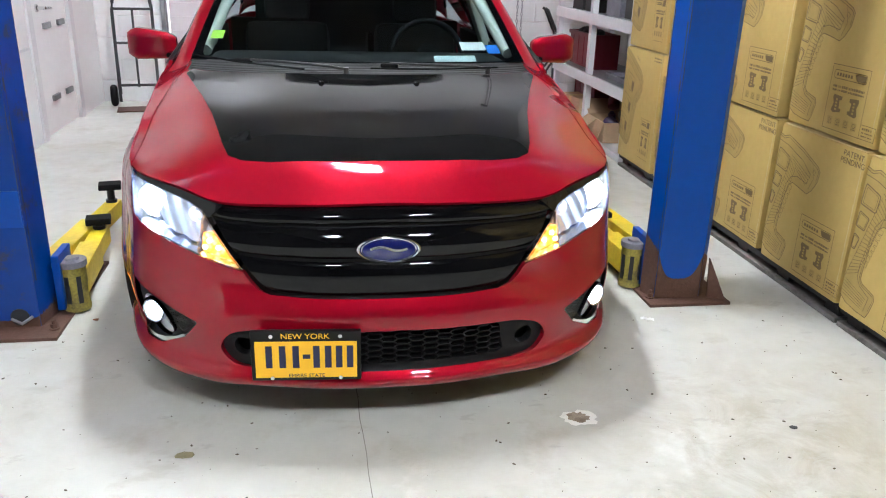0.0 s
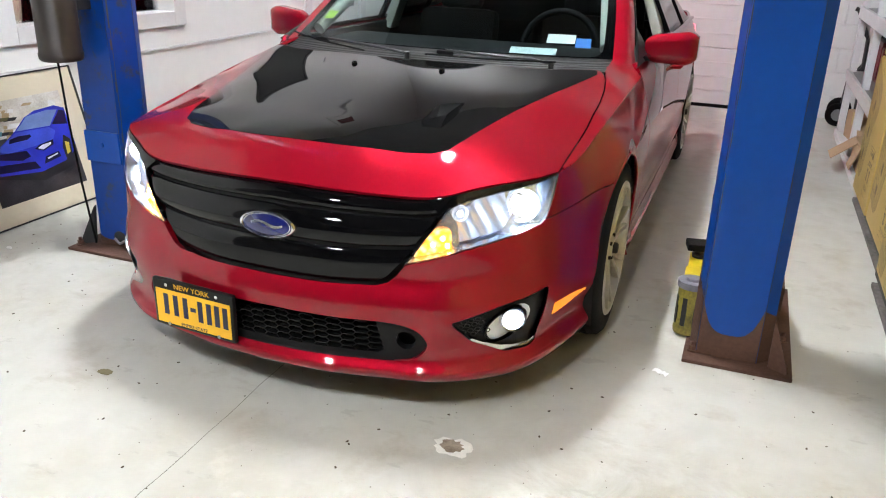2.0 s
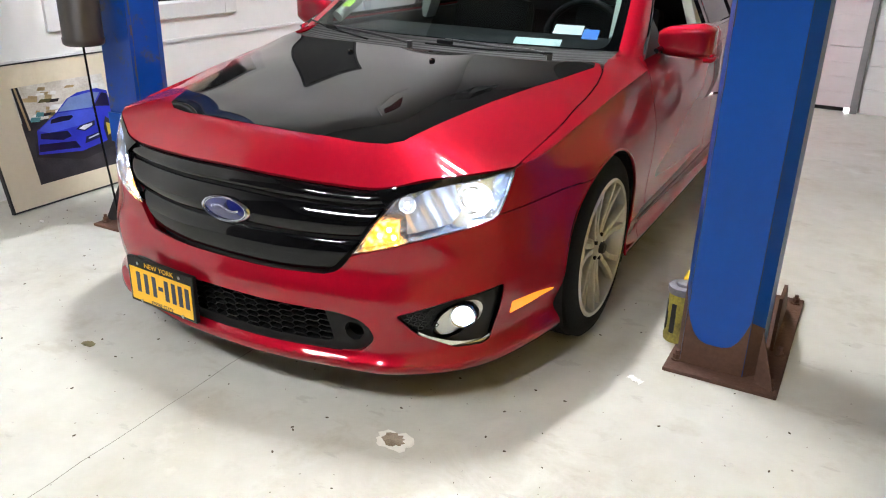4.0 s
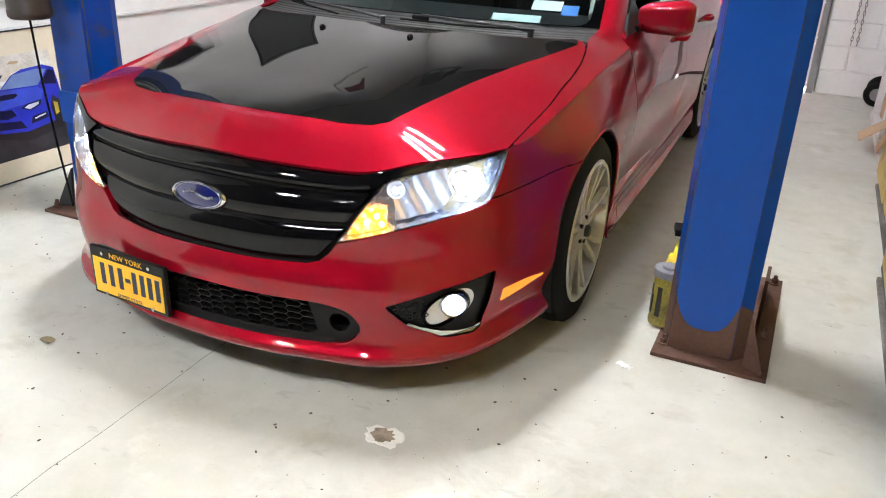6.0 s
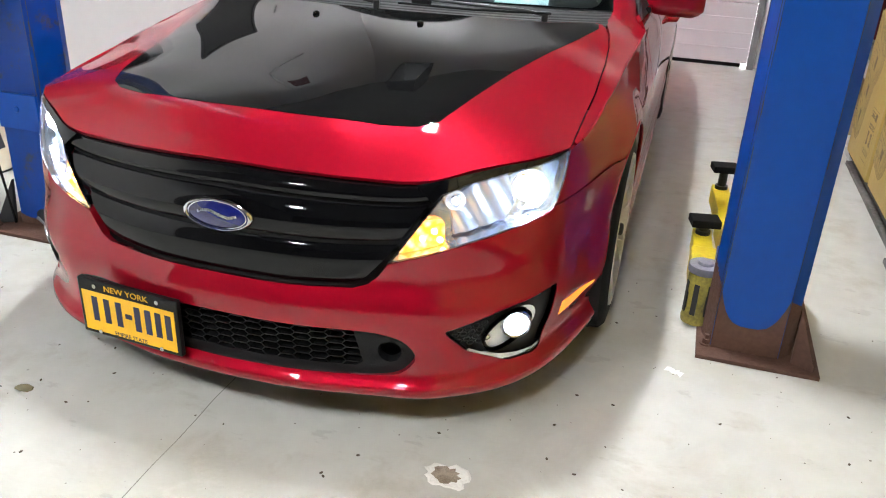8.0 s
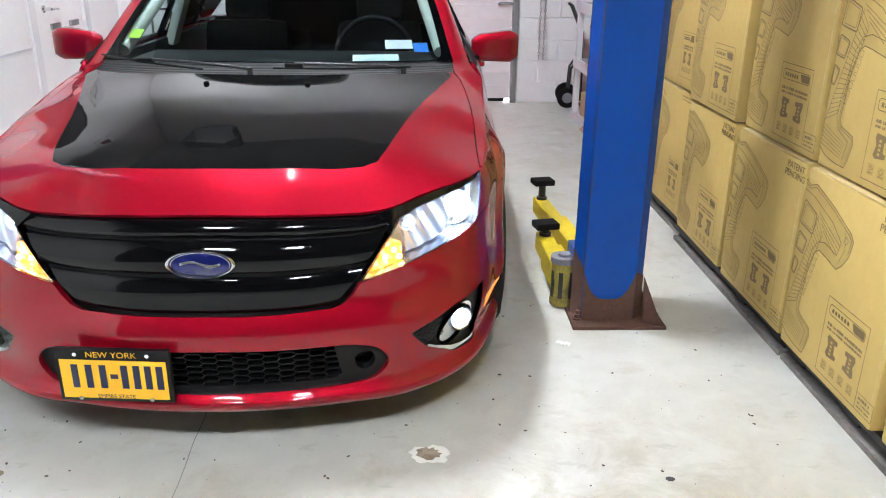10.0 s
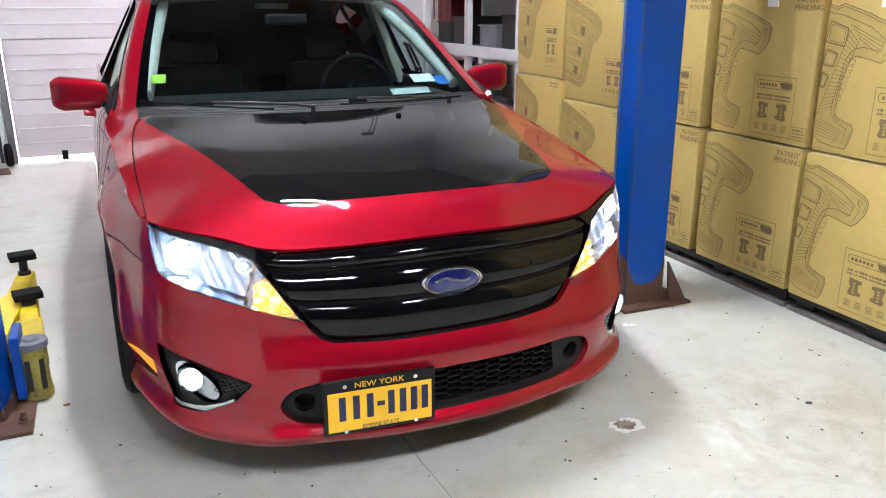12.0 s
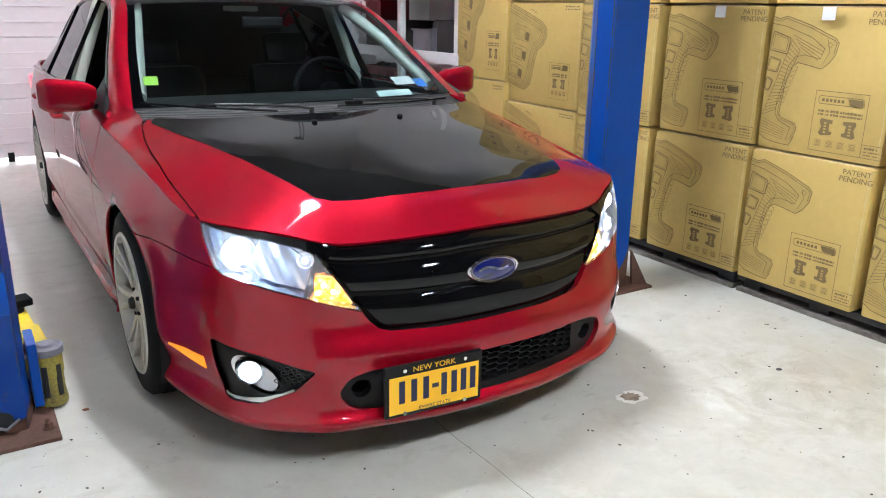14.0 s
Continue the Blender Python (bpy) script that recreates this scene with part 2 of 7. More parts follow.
PRINT_GREY = material("grey box print", (0.2, 0.135, 0.055), 0.6)
TRAY = material("dark grey lamp hood", (0.03, 0.03, 0.03), 0.6)
# black without bounce, so the deep hood swallows its lamp's light
BLOCK_BLACK = material("light-blocking black hood", (0.003, 0.003, 0.003), 0.95)
BLOCK_BLACK.node_tree.nodes["Principled BSDF"].inputs["Specular IOR Level"].default_value = 0.0
WHITE_PAPER = material("white paper", (0.8, 0.8, 0.78), 0.7, spots=0.05)
PALLET = material("black plastic pallet", (0.025, 0.024, 0.024), 0.6, spots=0.3, scale=12)
PALLET_GREY = material("dusty grey plastic", (0.24, 0.22, 0.2), 0.7, colour2=(0.07, 0.062, 0.055), scale=9)
SHELF_WHITE = material("white painted shelf", (0.72, 0.71, 0.72), 0.5, spots=0.12, scale=9)
DARK_RED = material("dark red crate", (0.15, 0.004, 0.014), 0.45, spots=0.2, scale=9)
CREAM = material("cream mount board", (0.66, 0.58, 0.44), 0.7, spots=0.1, scale=7)
STICK_GREEN = material("lime sticker", (0.45, 0.7, 0.08), 0.5)
STICK_BLUE = material("blue sticker", (0.03, 0.2, 0.62), 0.5)
STICK_PALE = material("pale sticker", (0.62, 0.72, 0.7), 0.5, spots=0.15, scale=60)
XENON = glowing("lit headlamp bulb", (0.82, 0.9, 1.0), 80.0)
FOG_GLOW = glowing("lit fog bulb", (0.85, 0.95, 1.0), 9.0)
AMBER = glowing("lit amber lamp", (1.0, 0.42, 0.04), 3.0, (0.8, 0.3, 0.02))
an = AMBER.node_tree.nodes
cells, heat = an.new("ShaderNodeTexVoronoi"), an.new("ShaderNodeValToRGB")
cells.inputs["Scale"].default_value = 55
heat.color_ramp.elements[0].position, heat.color_ramp.elements[0].color = 0.15, (1.0, 0.75, 0.3, 1)
heat.color_ramp.elements[1].position, heat.color_ramp.elements[1].color = 0.6, (0.8, 0.2, 0.01, 1)
AMBER.node_tree.links.new(an.new("ShaderNodeTexCoord").outputs["Object"], cells.inputs["Vector"])
AMBER.node_tree.links.new(cells.outputs["Distance"], heat.inputs["Fac"])
AMBER.node_tree.links.new(heat.outputs["Color"], an["Principled BSDF"].inputs["Emission Color"])
AMBER_HOT = glowing("lit amber bulb", (1.0, 0.72, 0.25), 16.0, (0.8, 0.5, 0.1))
# emission in place of the glint seen in the inner bowl
GLINT = glowing("glowing reflector glint", (0.85, 0.92, 1.0), 14.0)
MARKER_AMBER = glowing("lit amber marker", (1.0, 0.3, 0.01), 0.9, (0.7, 0.22, 0.01))
TAIL_RED = glowing("lit red tail lamp", (1.0, 0.03, 0.05), 7.0, (0.5, 0.01, 0.01))
DAY = glowing("daylight at the sill", (1.0, 1.0, 1.0), 12.0)


# ---- building helpers ----
def part(name, bm, mat, parent=None, label="", smooth=0.0, bevel=0.0):
    """Links a bmesh as one mesh object. smooth: degrees below which edges are shaded smooth."""
    me = bpy.data.meshes.new(name)
    if bevel:
        bmesh.ops.bevel(bm, geom=[e for e in bm.edges if len(e.link_faces) == 2 and e.calc_face_angle(0) > 0.6], offset=bevel, segments=2, affect="EDGES", profile=0.6)
    bmesh.ops.recalc_face_normals(bm, faces=bm.faces)
    if smooth:
        for f in bm.faces:
            f.smooth = True
        for e in bm.edges:
            e.smooth = len(e.link_faces) == 2 and e.calc_face_angle(0) < radians(smooth)
    bm.to_mesh(me)
    bm.free()
    me.materials.append(mat)
    ob = new(name, me)
    ob.parent = parent
    if label:
        tagged(ob, label)
    return ob


def root(name, at, label, category, group="", rz=0.0):
    ob = new(name)
    ob.empty_display_size = 0.1
    ob.matrix_basis = pose(*at, 0, 0, rz)
    return tagged(ob, label, category, group)


def bar(bm, lo, hi, m=None):
    """A box between two corners, turned by m."""
    c = [(a + b) / 2 for a, b in zip(lo, hi)]
    s = [abs(b - a) for a, b in zip(lo, hi)]
    t = Matrix.Translation(c) @ Matrix.Diagonal((*s, 1))
    bmesh.ops.create_cube(bm, size=1, matrix=m @ t if m else t)
    return bm


def beam(bm, a, b, w, h):
    """A square beam from a to b."""
    a, b = Vector(a), Vector(b)
    m = Matrix.Translation((a + b) / 2) @ (b - a).to_track_quat("Z", "Y").to_matrix().to_4x4() @ Matrix.Diagonal((w, h, (b - a).length, 1))
    bmesh.ops.create_cube(bm, size=1, matrix=m)
    return bm


def rod(bm, a, b, r, r2=None, seg=16, caps=True):
    a, b = Vector(a), Vector(b)
    m = Matrix.Translation((a + b) / 2) @ (b - a).to_track_quat("Z", "Y").to_matrix().to_4x4()
    bmesh.ops.create_cone(bm, cap_ends=caps, segments=seg, radius1=r, radius2=r if r2 is None else r2, depth=(b - a).length, matrix=m)
    return bm


def pipe(bm, pts, r, seg=10, closed=False):
    """A tube along a polyline."""
    pts = [Vector(p) for p in pts]
    rings, n = [], len(pts)
    up = Vector((0.13, 0.21, 0.97))
    for i, p in enumerate(pts):
        d = (pts[(i + 1) % n] - pts[i - 1]) if closed or 0 < i < n - 1 else (pts[1] - pts[0] if i == 0 else pts[-1] - pts[-2])
        x = d.cross(up).normalized()
        y = d.cross(x).normalized()
        rings.append([bm.verts.new(p + r * (math.cos(2 * math.pi * k / seg) * x + math.sin(2 * math.pi * k / seg) * y)) for k in range(seg)])
    for i in range(n if closed else n - 1):
        a, b = rings[i], rings[(i + 1) % n]
        for k in range(seg):
            bm.faces.new((a[k], a[(k + 1) % seg], b[(k + 1) % seg], b[k]))
    if not closed:
        bm.faces.new(rings[0][::-1])
        bm.faces.new(rings[-1])
    return bm


def ball(bm, c, r, squash=(1, 1, 1), u=20, v=12):
    bmesh.ops.create_uvsphere(bm, u_segments=u, v_segments=v, radius=r, matrix=Matrix.Translation(c) @ Matrix.Diagonal((*squash, 1)))
    return bm


def lathe(bm, profile, m, seg=40):
    """Turns (radius, height) pairs round the z axis of m."""
    rings = []
    for r, h in profile:
        rings.append([bm.verts.new(m @ Vector((r * math.cos(2 * math.pi * k / seg), r * math.sin(2 * math.pi * k / seg), h))) for k in range(seg)])
    for a, b in zip(rings, rings[1:]):
        for k in range(seg):
            bm.faces.new((a[k], a[(k + 1) % seg], b[(k + 1) % seg], b[k]))
    return bm


def ribbon(bm, pts, w, place):
    """A flat line of width w along 2D points, carried into space by place(x, y)."""
    pts = [Vector(p) for p in pts]
    for a, b in zip(pts, pts[1:]):
        d = b - a
        if d.length < 1e-6:
            continue
        d.normalize()
        nrm = Vector((-d.y, d.x)) * w / 2
        a2, b2 = a - d * w * 0.3, b + d * w * 0.3
        bm.faces.new([bm.verts.new(place(*p)) for p in (a2 - nrm, b2 - nrm, b2 + nrm, a2 + nrm)])
    return bm


def plaque(bm, pts, place):
    bm.faces.new([bm.verts.new(place(*p)) for p in pts])
    return bm


def rect(x0, y0, x1, y1):
    return [(x0, y0), (x1, y0), (x1, y1), (x0, y1)]


def lettering(text, size, m, mat, parent, name="print", stretch=1.0):
    """Built-in lettering turned into a mesh part; m maps its x to the right and its y up."""
    cu = bpy.data.curves.new(name, "FONT")
    cu.body, cu.size, cu.align_x, cu.align_y = text, size, "CENTER", "CENTER"
    cu.extrude = 0.0004
    tmp = bpy.data.objects.new(name, cu)
    me = bpy.data.meshes.new_from_object(tmp)
    bpy.data.objects.remove(tmp)
    me.transform(m @ Matrix.Diagonal((stretch, 1, 1, 1)))
    me.materials.clear()
    me.materials.append(mat)
    ob = new(name, me)
    ob.parent = parent
    return ob


def cubic(ts, vs):
    """A natural cubic spline through (t, v); v may have several columns."""
    ts, vs = np.array(ts, float), np.array(vs, float)
    flat = vs.ndim == 1
    vs = vs.reshape(len(ts), -1)
    n, h = len(ts), np.diff(ts)
    a, rhs = np.eye(n), np.zeros((n, vs.shape[1]))
    for i in range(1, n - 1):
        a[i, i - 1:i + 2] = h[i - 1], 2 * (h[i - 1] + h[i]), h[i]
        rhs[i] = 6 * ((vs[i + 1] - vs[i]) / h[i] - (vs[i] - vs[i - 1]) / h[i - 1])
    k = np.linalg.solve(a, rhs)

    def at(t):
        t = min(max(float(t), ts[0]), ts[-1])
        i = int(min(max(np.searchsorted(ts, t) - 1, 0), n - 2))
        p, q = ts[i + 1] - t, t - ts[i]
        v = (k[i] * p ** 3 + k[i + 1] * q ** 3) / (6 * h[i]) + (vs[i] / h[i] - k[i] * h[i] / 6) * p + (vs[i + 1] / h[i] - k[i + 1] * h[i] / 6) * q
        return float(v[0]) if flat else v
    return at


def resample(poly, step, closed=True):
    out = []
    pts = list(poly) + ([poly[0]] if closed else [])
    for a, b in zip(pts, pts[1:]):
        k = max(1, int(math.ceil(math.dist(a, b) / step)))
        out += [(a[0] + (b[0] - a[0]) * i / k, a[1] + (b[1] - a[1]) * i / k) for i in range(k)]
    return out if closed else out + [tuple(pts[-1])]


def rounded(poly, r, seg=4):
    """Rounds the corners of a polygon."""
    out, n = [], len(poly)
    for i in range(n):
        p, a, b = Vector(poly[i]), Vector(poly[i - 1]), Vector(poly[(i + 1) % n])
        d1, d2 = a - p, b - p
        rr = min(r, d1.length * 0.45, d2.length * 0.45)
        p1, p2 = p + d1.normalized() * rr, p + d2.normalized() * rr
        for k in range(seg + 1):
            t = k / seg
            q = p1 * (1 - t) ** 2 + p * 2 * t * (1 - t) + p2 * t * t
            out.append((q.x, q.y))
    return out


def inside(poly, pts):
    poly = np.array(poly)
    x, y = pts[:, 0], pts[:, 1]
    hit = np.zeros(len(pts), bool)
    for (x1, y1), (x2, y2) in zip(poly, np.roll(poly, -1, axis=0)):
        if y1 != y2:
            hit ^= ((y1 > y) != (y2 > y)) & (x < (x2 - x1) * (y - y1) / (y2 - y1) + x1)
    return hit


def sheet(name, outline, surface, mat, parent, step=0.02, holes=(), lift=0.0, skirt=0.006, label="", flip=False):
    """A curved panel: the outline (and holes) in the surface's own two coordinates, triangulated and bent into space.
    surface(u, v) gives a point; lift moves it out along the normal; skirt folds the rims inwards by that much."""
    from mathutils.geometry import delaunay_2d_cdt
    loops = [resample(p, step) for p in (outline, *holes)]
    verts, edges, spans = [], [], []
    for lp in loops:
        s = len(verts)
        verts += lp
        edges += [(s + i, s + (i + 1) % len(lp)) for i in range(len(lp))]
        spans.append((s, len(lp)))
    arr = np.array(outline)
    (u0, v0), (u1, v1) = arr.min(0), arr.max(0)
    gu, gv = np.meshgrid(np.arange(u0 + step / 2, u1, step), np.arange(v0 + step / 2, v1, step))
    grid = np.column_stack((gu.ravel(), gv.ravel()))
    ok = inside(outline, grid)
    for h in holes:
        ok &= ~inside(h, grid)
    rim = np.array(verts)
    grid = grid[ok]
    if len(grid):
        near = np.array([((rim - g) ** 2).sum(1).min() for g in grid])
        grid = grid[near > (0.45 * step) ** 2]
    verts += [tuple(g) for g in grid]
    vs, _, fs, orig, _, _ = delaunay_2d_cdt([Vector(v) for v in verts], edges, [], 0, 1e-6)
    pts = np.array([(v.x, v.y) for v in vs])
    mid = np.array([pts[list(f)].mean(0) for f in fs])
    keep = inside(outline, mid)
    for h in holes:
        keep &= ~inside(h, mid)
    faces = [tuple(f) for f, k in zip(fs, keep) if k]
    e = 0.004
    co, nrm = [], []
    for u, v in pts:
        p = np.array(surface(u, v))
        du = np.array(surface(u + e, v)) - np.array(surface(u - e, v))
        dv = np.array(surface(u, v + e)) - np.array(surface(u, v - e))
        nn = np.cross(du, dv)
        nn = nn / (np.linalg.norm(nn) + 1e-12) * (-1 if flip else 1)
        co.append(p + nn * lift)
        nrm.append(nn)
    if flip:
        faces = [f[::-1] for f in faces]
    if skirt:
        count = {}
        for f in faces:
            for a, b in zip(f, f[1:] + f[:1]):
                count[(a, b)] = 1
        edge = [(a, b) for a, b in count if (b, a) not in count]
        made = {}
        for a, b in edge:
            for q in (a, b):
                if q not in made:
                    made[q] = (len(co), len(co) + 1)
                    back = co[q] - nrm[q] * skirt
                    co += [co[q], back]
                    nrm += [nrm[q], nrm[q]]
        walls = [(made[b][0], made[a][0], made[a][1], made[b][1]) for a, b in edge]
        for a, b in edge:
            d = np.array(co[b]) - np.array(co[a])
            w = np.cross(d, nrm[a])
            w = w / (np.linalg.norm(w) + 1e-12)
            for q in (a, b):
                for k in made[q]:
                    nrm[k] = w
        faces += walls
    me = bpy.data.meshes.new(name)
    me.from_pydata([tuple(c) for c in co], [], faces)
    me.materials.append(mat)
    for p in me.polygons:
        p.use_smooth = True
    me.normals_split_custom_set_from_vertices([tuple(x) for x in nrm])
    ob = new(name, me)
    ob.parent = parent
    if label:
        tagged(ob, label)
    return ob


# ---- the room ----
X0, X1, Y0, Y1, TOP = -2.27, 2.62, -10.5, 5.95, 4.4


def structure(name, bm, mat, label="", **k):
    return tagged(part(name, bm, mat, None, **k), label, kind="structure")


b = bmesh.new()
bmesh.ops.create_grid(b, x_segments=60, y_segments=120, size=0.5, matrix=Matrix.Translation(((X0 + X1) / 2, (Y0 + Y1) / 2, 0)) @ Matrix.Diagonal((X1 - X0 + 0.6, Y1 - Y0 + 0.6, 1, 1)))
floor = structure("floor", b, FLOOR, "pale grey painted concrete floor, scuffed and stained")
b = bmesh.new()
bar(b, (X0 - 0.2, Y0 - 0.2, TOP), (X1 + 0.2, Y1 + 0.2, TOP + 0.12))
structure("ceiling", b, CEILING, "dim grey ceiling")

# west wall with its window and door openings
WIN = (1.22, 2.52, 0.89, 1.75)
DOOR = (4.2, 5.16, 0.0, 2.03)
b = bmesh.new()
for y0, y1, z0, z1 in ((-2.4, WIN[0], 0, TOP), (WIN[0], WIN[1], 0, WIN[2]), (WIN[0], WIN[1], WIN[3], TOP), (WIN[1], DOOR[0], 0, TOP), (DOOR[0], DOOR[1], DOOR[3], TOP), (DOOR[1], Y1, 0, TOP)):
    bar(b, (X0 - 0.2, y0, z0), (X0, y1, z1))
structure("wall_west", b, PLASTER, "white plastered wall")
b = bmesh.new()
bar(b, (X0 + 0.0, -2.4, 0.69), (X0 + 0.012, DOOR[0] - 0.1, 0.705))
structure("trim", b, SHELF_WHITE, "white wall rail")

# block walls, built as courses of painted blocks
def block_wall(name, along, fixed, a0, a1, out, openings=(), label="", back=0.2, mat=None):
    """A wall of painted blocks; out is the sign of the side that faces the room."""
    b = bmesh.new()

    def put(bm, p0, p1, z0, z1, f0, f1):
        lo, hi = ((p0, f0, z0), (p1, f1, z1)) if along == "x" else ((f0, p0, z0), (f1, p1, z1))
        bar(bm, lo, hi)
    spans = [(a0, a1, 0, TOP)]
    for o0, o1, oz in openings:
        spans = [s for p in spans for s in ((p[0], o0, 0, TOP), (o0, o1, oz, TOP), (o1, p[1], 0, TOP))]
    for p0, p1, z0, z1 in spans:
        if p1 - p0 > 0.01:
            put(b, p0, p1, z0, z1, fixed, fixed - out * back)
    return structure(name, b, mat or WALL, label)


north = block_wall("wall_north", "x", Y1, X0, X1, -1, [(-1.62, 1.52, 2.6)], "white painted block wall")
east = block_wall("wall_east", "y", X1, -2.4, Y1, -1, (), "white painted block wall")
# unseen walls added behind the camera, coloured dark to keep reflections dim
block_wall("wall_east_far", "y", X1, Y0, -2.4, -1, (), "unseen added block wall, coloured dark as if unlit", mat=UNLIT_WALL)
block_wall("wall_west_far", "y", X0, Y0, -2.4, 1, (), "unseen added block wall, coloured dark as if unlit", mat=UNLIT_WALL)
block_wall("wall_south", "x", Y0, X0, X1, 1, (), "unseen added block wall, coloured dark as if unlit", mat=UNLIT_WALL)

# sectional garage door
gdoor = structure("door_1", bar(bmesh.new(), (-1.6, Y1 + 0.07, 0.04), (1.5, Y1 + 0.09, 2.58)), SHUTTER, "off-white sectional garage door with pressed ribs")
for k in range(5):
    z0 = 0.03 + k * 0.512
    b = bmesh.new()
    bar(b, (-1.6, Y1 + 0.02, z0 + 0.003), (1.5, Y1 + 0.065, z0 + 0.51))
    panel = part("door_panel", b, SHUTTER, gdoor, bevel=0.006)
    for j in range(1, 4):
        b = bmesh.new()
        bar(b, (-1.58, Y1 + 0.012, z0 + j * 0.128 - 0.006), (1.48, Y1 + 0.021, z0 + j * 0.128 + 0.006))
        part("rib", b, SHUTTER, panel, bevel=0.003)
b = bmesh.new()
bar(b, (-0.75, Y1 + 0.03, 0.0), (1.45, Y1 + 0.06, 0.034))
bar(b, (-1.25, Y1 + 0.0, 0.0), (-1.2, Y1 + 0.05, 0.08))
bar(b, (-0.98, Y1 + 0.0, 0.0), (-0.93, Y1 + 0.05, 0.08))
part("door_seal", b, RUBBER, gdoor)
for x in (-1.66, 1.5):
    b = bmesh.new()
    bar(b, (x, Y1 - 0.06, 0), (x + 0.055, Y1 + 0.02, 2.62))
    bar(b, (x + 0.01, Y1 - 0.09, 0.2), (x + 0.045, Y1 - 0.06, 2.62))
    structure("trim", b, STEEL, "grey steel door track")
b = bmesh.new()
bar(b, (1.38, Y1 - 0.02, 0.93), (1.52, Y1 + 0.02, 0.96))
rod(b, (1.36, Y1 - 0.03, 0.945), (1.56, Y1 - 0.03, 0.945), 0.012)
part("latch", b, STEEL, gdoor)
b = bmesh.new()
bar(b, (-3.5, Y1 + 0.8, -0.2), (3.5, Y1 + 0.82, 3.0))
tagged(part("backdrop", b, DAY), "bright daylight outside", kind="structure")

# west door and window
wd = structure("door_2", bar(bmesh.new(), (X0 - 0.06, DOOR[0] + 0.03, 0.01), (X0 - 0.015, DOOR[1] - 0.03, DOOR[3] - 0.03)), PLASTER, "white door with a lever handle")
b = bmesh.new()
for y0, y1, z0, z1 in ((DOOR[0] - 0.07, DOOR[0] + 0.03, 0, DOOR[3] + 0.07), (DOOR[1] - 0.03, DOOR[1] + 0.07, 0, DOOR[3] + 0.07), (DOOR[0] + 0.03, DOOR[1] - 0.03, DOOR[3] - 0.03, DOOR[3] + 0.07)):
    bar(b, (X0 - 0.05, y0, z0), (X0 + 0.018, y1, z1))
part("door_casing", b, SHELF_WHITE, wd, bevel=0.004)
b = bmesh.new()
rod(b, (X0 - 0.015, 4.42, 0.96), (X0 + 0.055, 4.42, 0.96), 0.013)
pipe(b, [(X0 + 0.05, 4.42, 0.96), (X0 + 0.055, 4.5, 0.96), (X0 + 0.05, 4.55, 0.955)], 0.011)
rod(b, (X0 - 0.015, 4.42, 0.96), (X0 - 0.005, 4.42, 0.96), 0.03)
part("door_handle", b, CHROME, wd, "bright lever handle", smooth=50)
for z in (0.8, 0.25):
    b = bmesh.new()
    for y in (4.5, 4.85):
        bar(b, (X0 - 0.015, y, z), (X0 + 0.006, y + 0.16, z + 0.045))
    part("letter_plate", b, STEEL, wd, bevel=0.004)
wn1 = structure("window_1", bar(bmesh.new(), (X0 - 0.11, WIN[0], WIN[2]), (X0 - 0.1, WIN[1], WIN[3])), PANE, "window in a white frame")
wn1.visible_shadow = False
b = bmesh.new()
bar(b, (X0 - 0.16, WIN[0] - 0.02, WIN[2] - 0.02), (X0 - 0.15, WIN[1] + 0.02, WIN[3] + 0.02))
part("blind", b, CREAM, wn1, "drawn cream roller blind")
b = bmesh.new()
for y0, y1, z0, z1 in ((WIN[0] - 0.07, WIN[0] + 0.04, WIN[2] - 0.06, WIN[3] + 0.06), (WIN[1] - 0.04, WIN[1] + 0.07, WIN[2] - 0.06, WIN[3] + 0.06), (WIN[0] + 0.04, WIN[1] - 0.04, WIN[3] - 0.03, WIN[3] + 0.06), (WIN[0] + 0.04, WIN[1] - 0.04, WIN[2] - 0.06, WIN[2] + 0.03)):
    bar(b, (X0 - 0.12, y0, z0), (X0 + 0.02, y1, z1))
part("window_frame", b, SHELF_WHITE, wn1, bevel=0.004)
b = bmesh.new()
bar(b, (X0 - 1.4, -1.0, 0.0), (X0 - 1.38, 5.0, 3.0))
tagged(part("backdrop", b, DAY), "bright daylight outside", kind="structure")

# ceiling lights: hooded trays of short tubes; the rear left one is an added fill
TUBE_GLOW = {}


def hanging_light(x, y, z, share, size, deep, spread):
    """Three short tubes under a dark hood; deep: how far the hood reaches down round them."""
    r = root("hanging_light", (x, y, z), "dark hooded ceiling light out of view, with three short tubes, lit", "ceiling light", "hooded ceiling lights")
    w, f, h = 0.19 * size, 0.2 * spread + 0.06, 0.015
    b = bmesh.new()
    bar(b, (-w - h, -f - h, 0.0), (w + h, f + h, 0.02))
    for lo, hi in (((-w - h, -f - h, -deep), (-w, f + h, 0.0)), ((w, -f - h, -deep), (w + h, f + h, 0.0)), ((-w, -f - h, -deep), (w, -f, 0.0)), ((-w, f, -deep), (w, f + h, 0.0))):
        bar(b, lo, hi)
    # the deep black hood is added to keep the fill lamp out of reflections
    part("hood_tray", b, BLOCK_BLACK if deep > 0.2 else TRAY, r)
    if share not in TUBE_GLOW:
        TUBE_GLOW[share] = glowing("lit tube", (0.95, 0.98, 1.0), TUBE_POWER * share)
    for yy in (-0.18, -0.04, 0.16):
        b = bmesh.new()
        rod(b, (-0.16 * size, yy * spread, -0.03), (0.16 * size, yy * spread, -0.03), 0.0105 * size, seg=12)
        part("tube", b, TUBE_GLOW[share], r, smooth=40)
    for xx in (-0.1, 0.1):
        b = bmesh.new()
        rod(b, (xx, 0, 0.02), (xx, 0, TOP - z), 0.004, seg=6)
        part("hanger", b, STEEL, r)
    return r


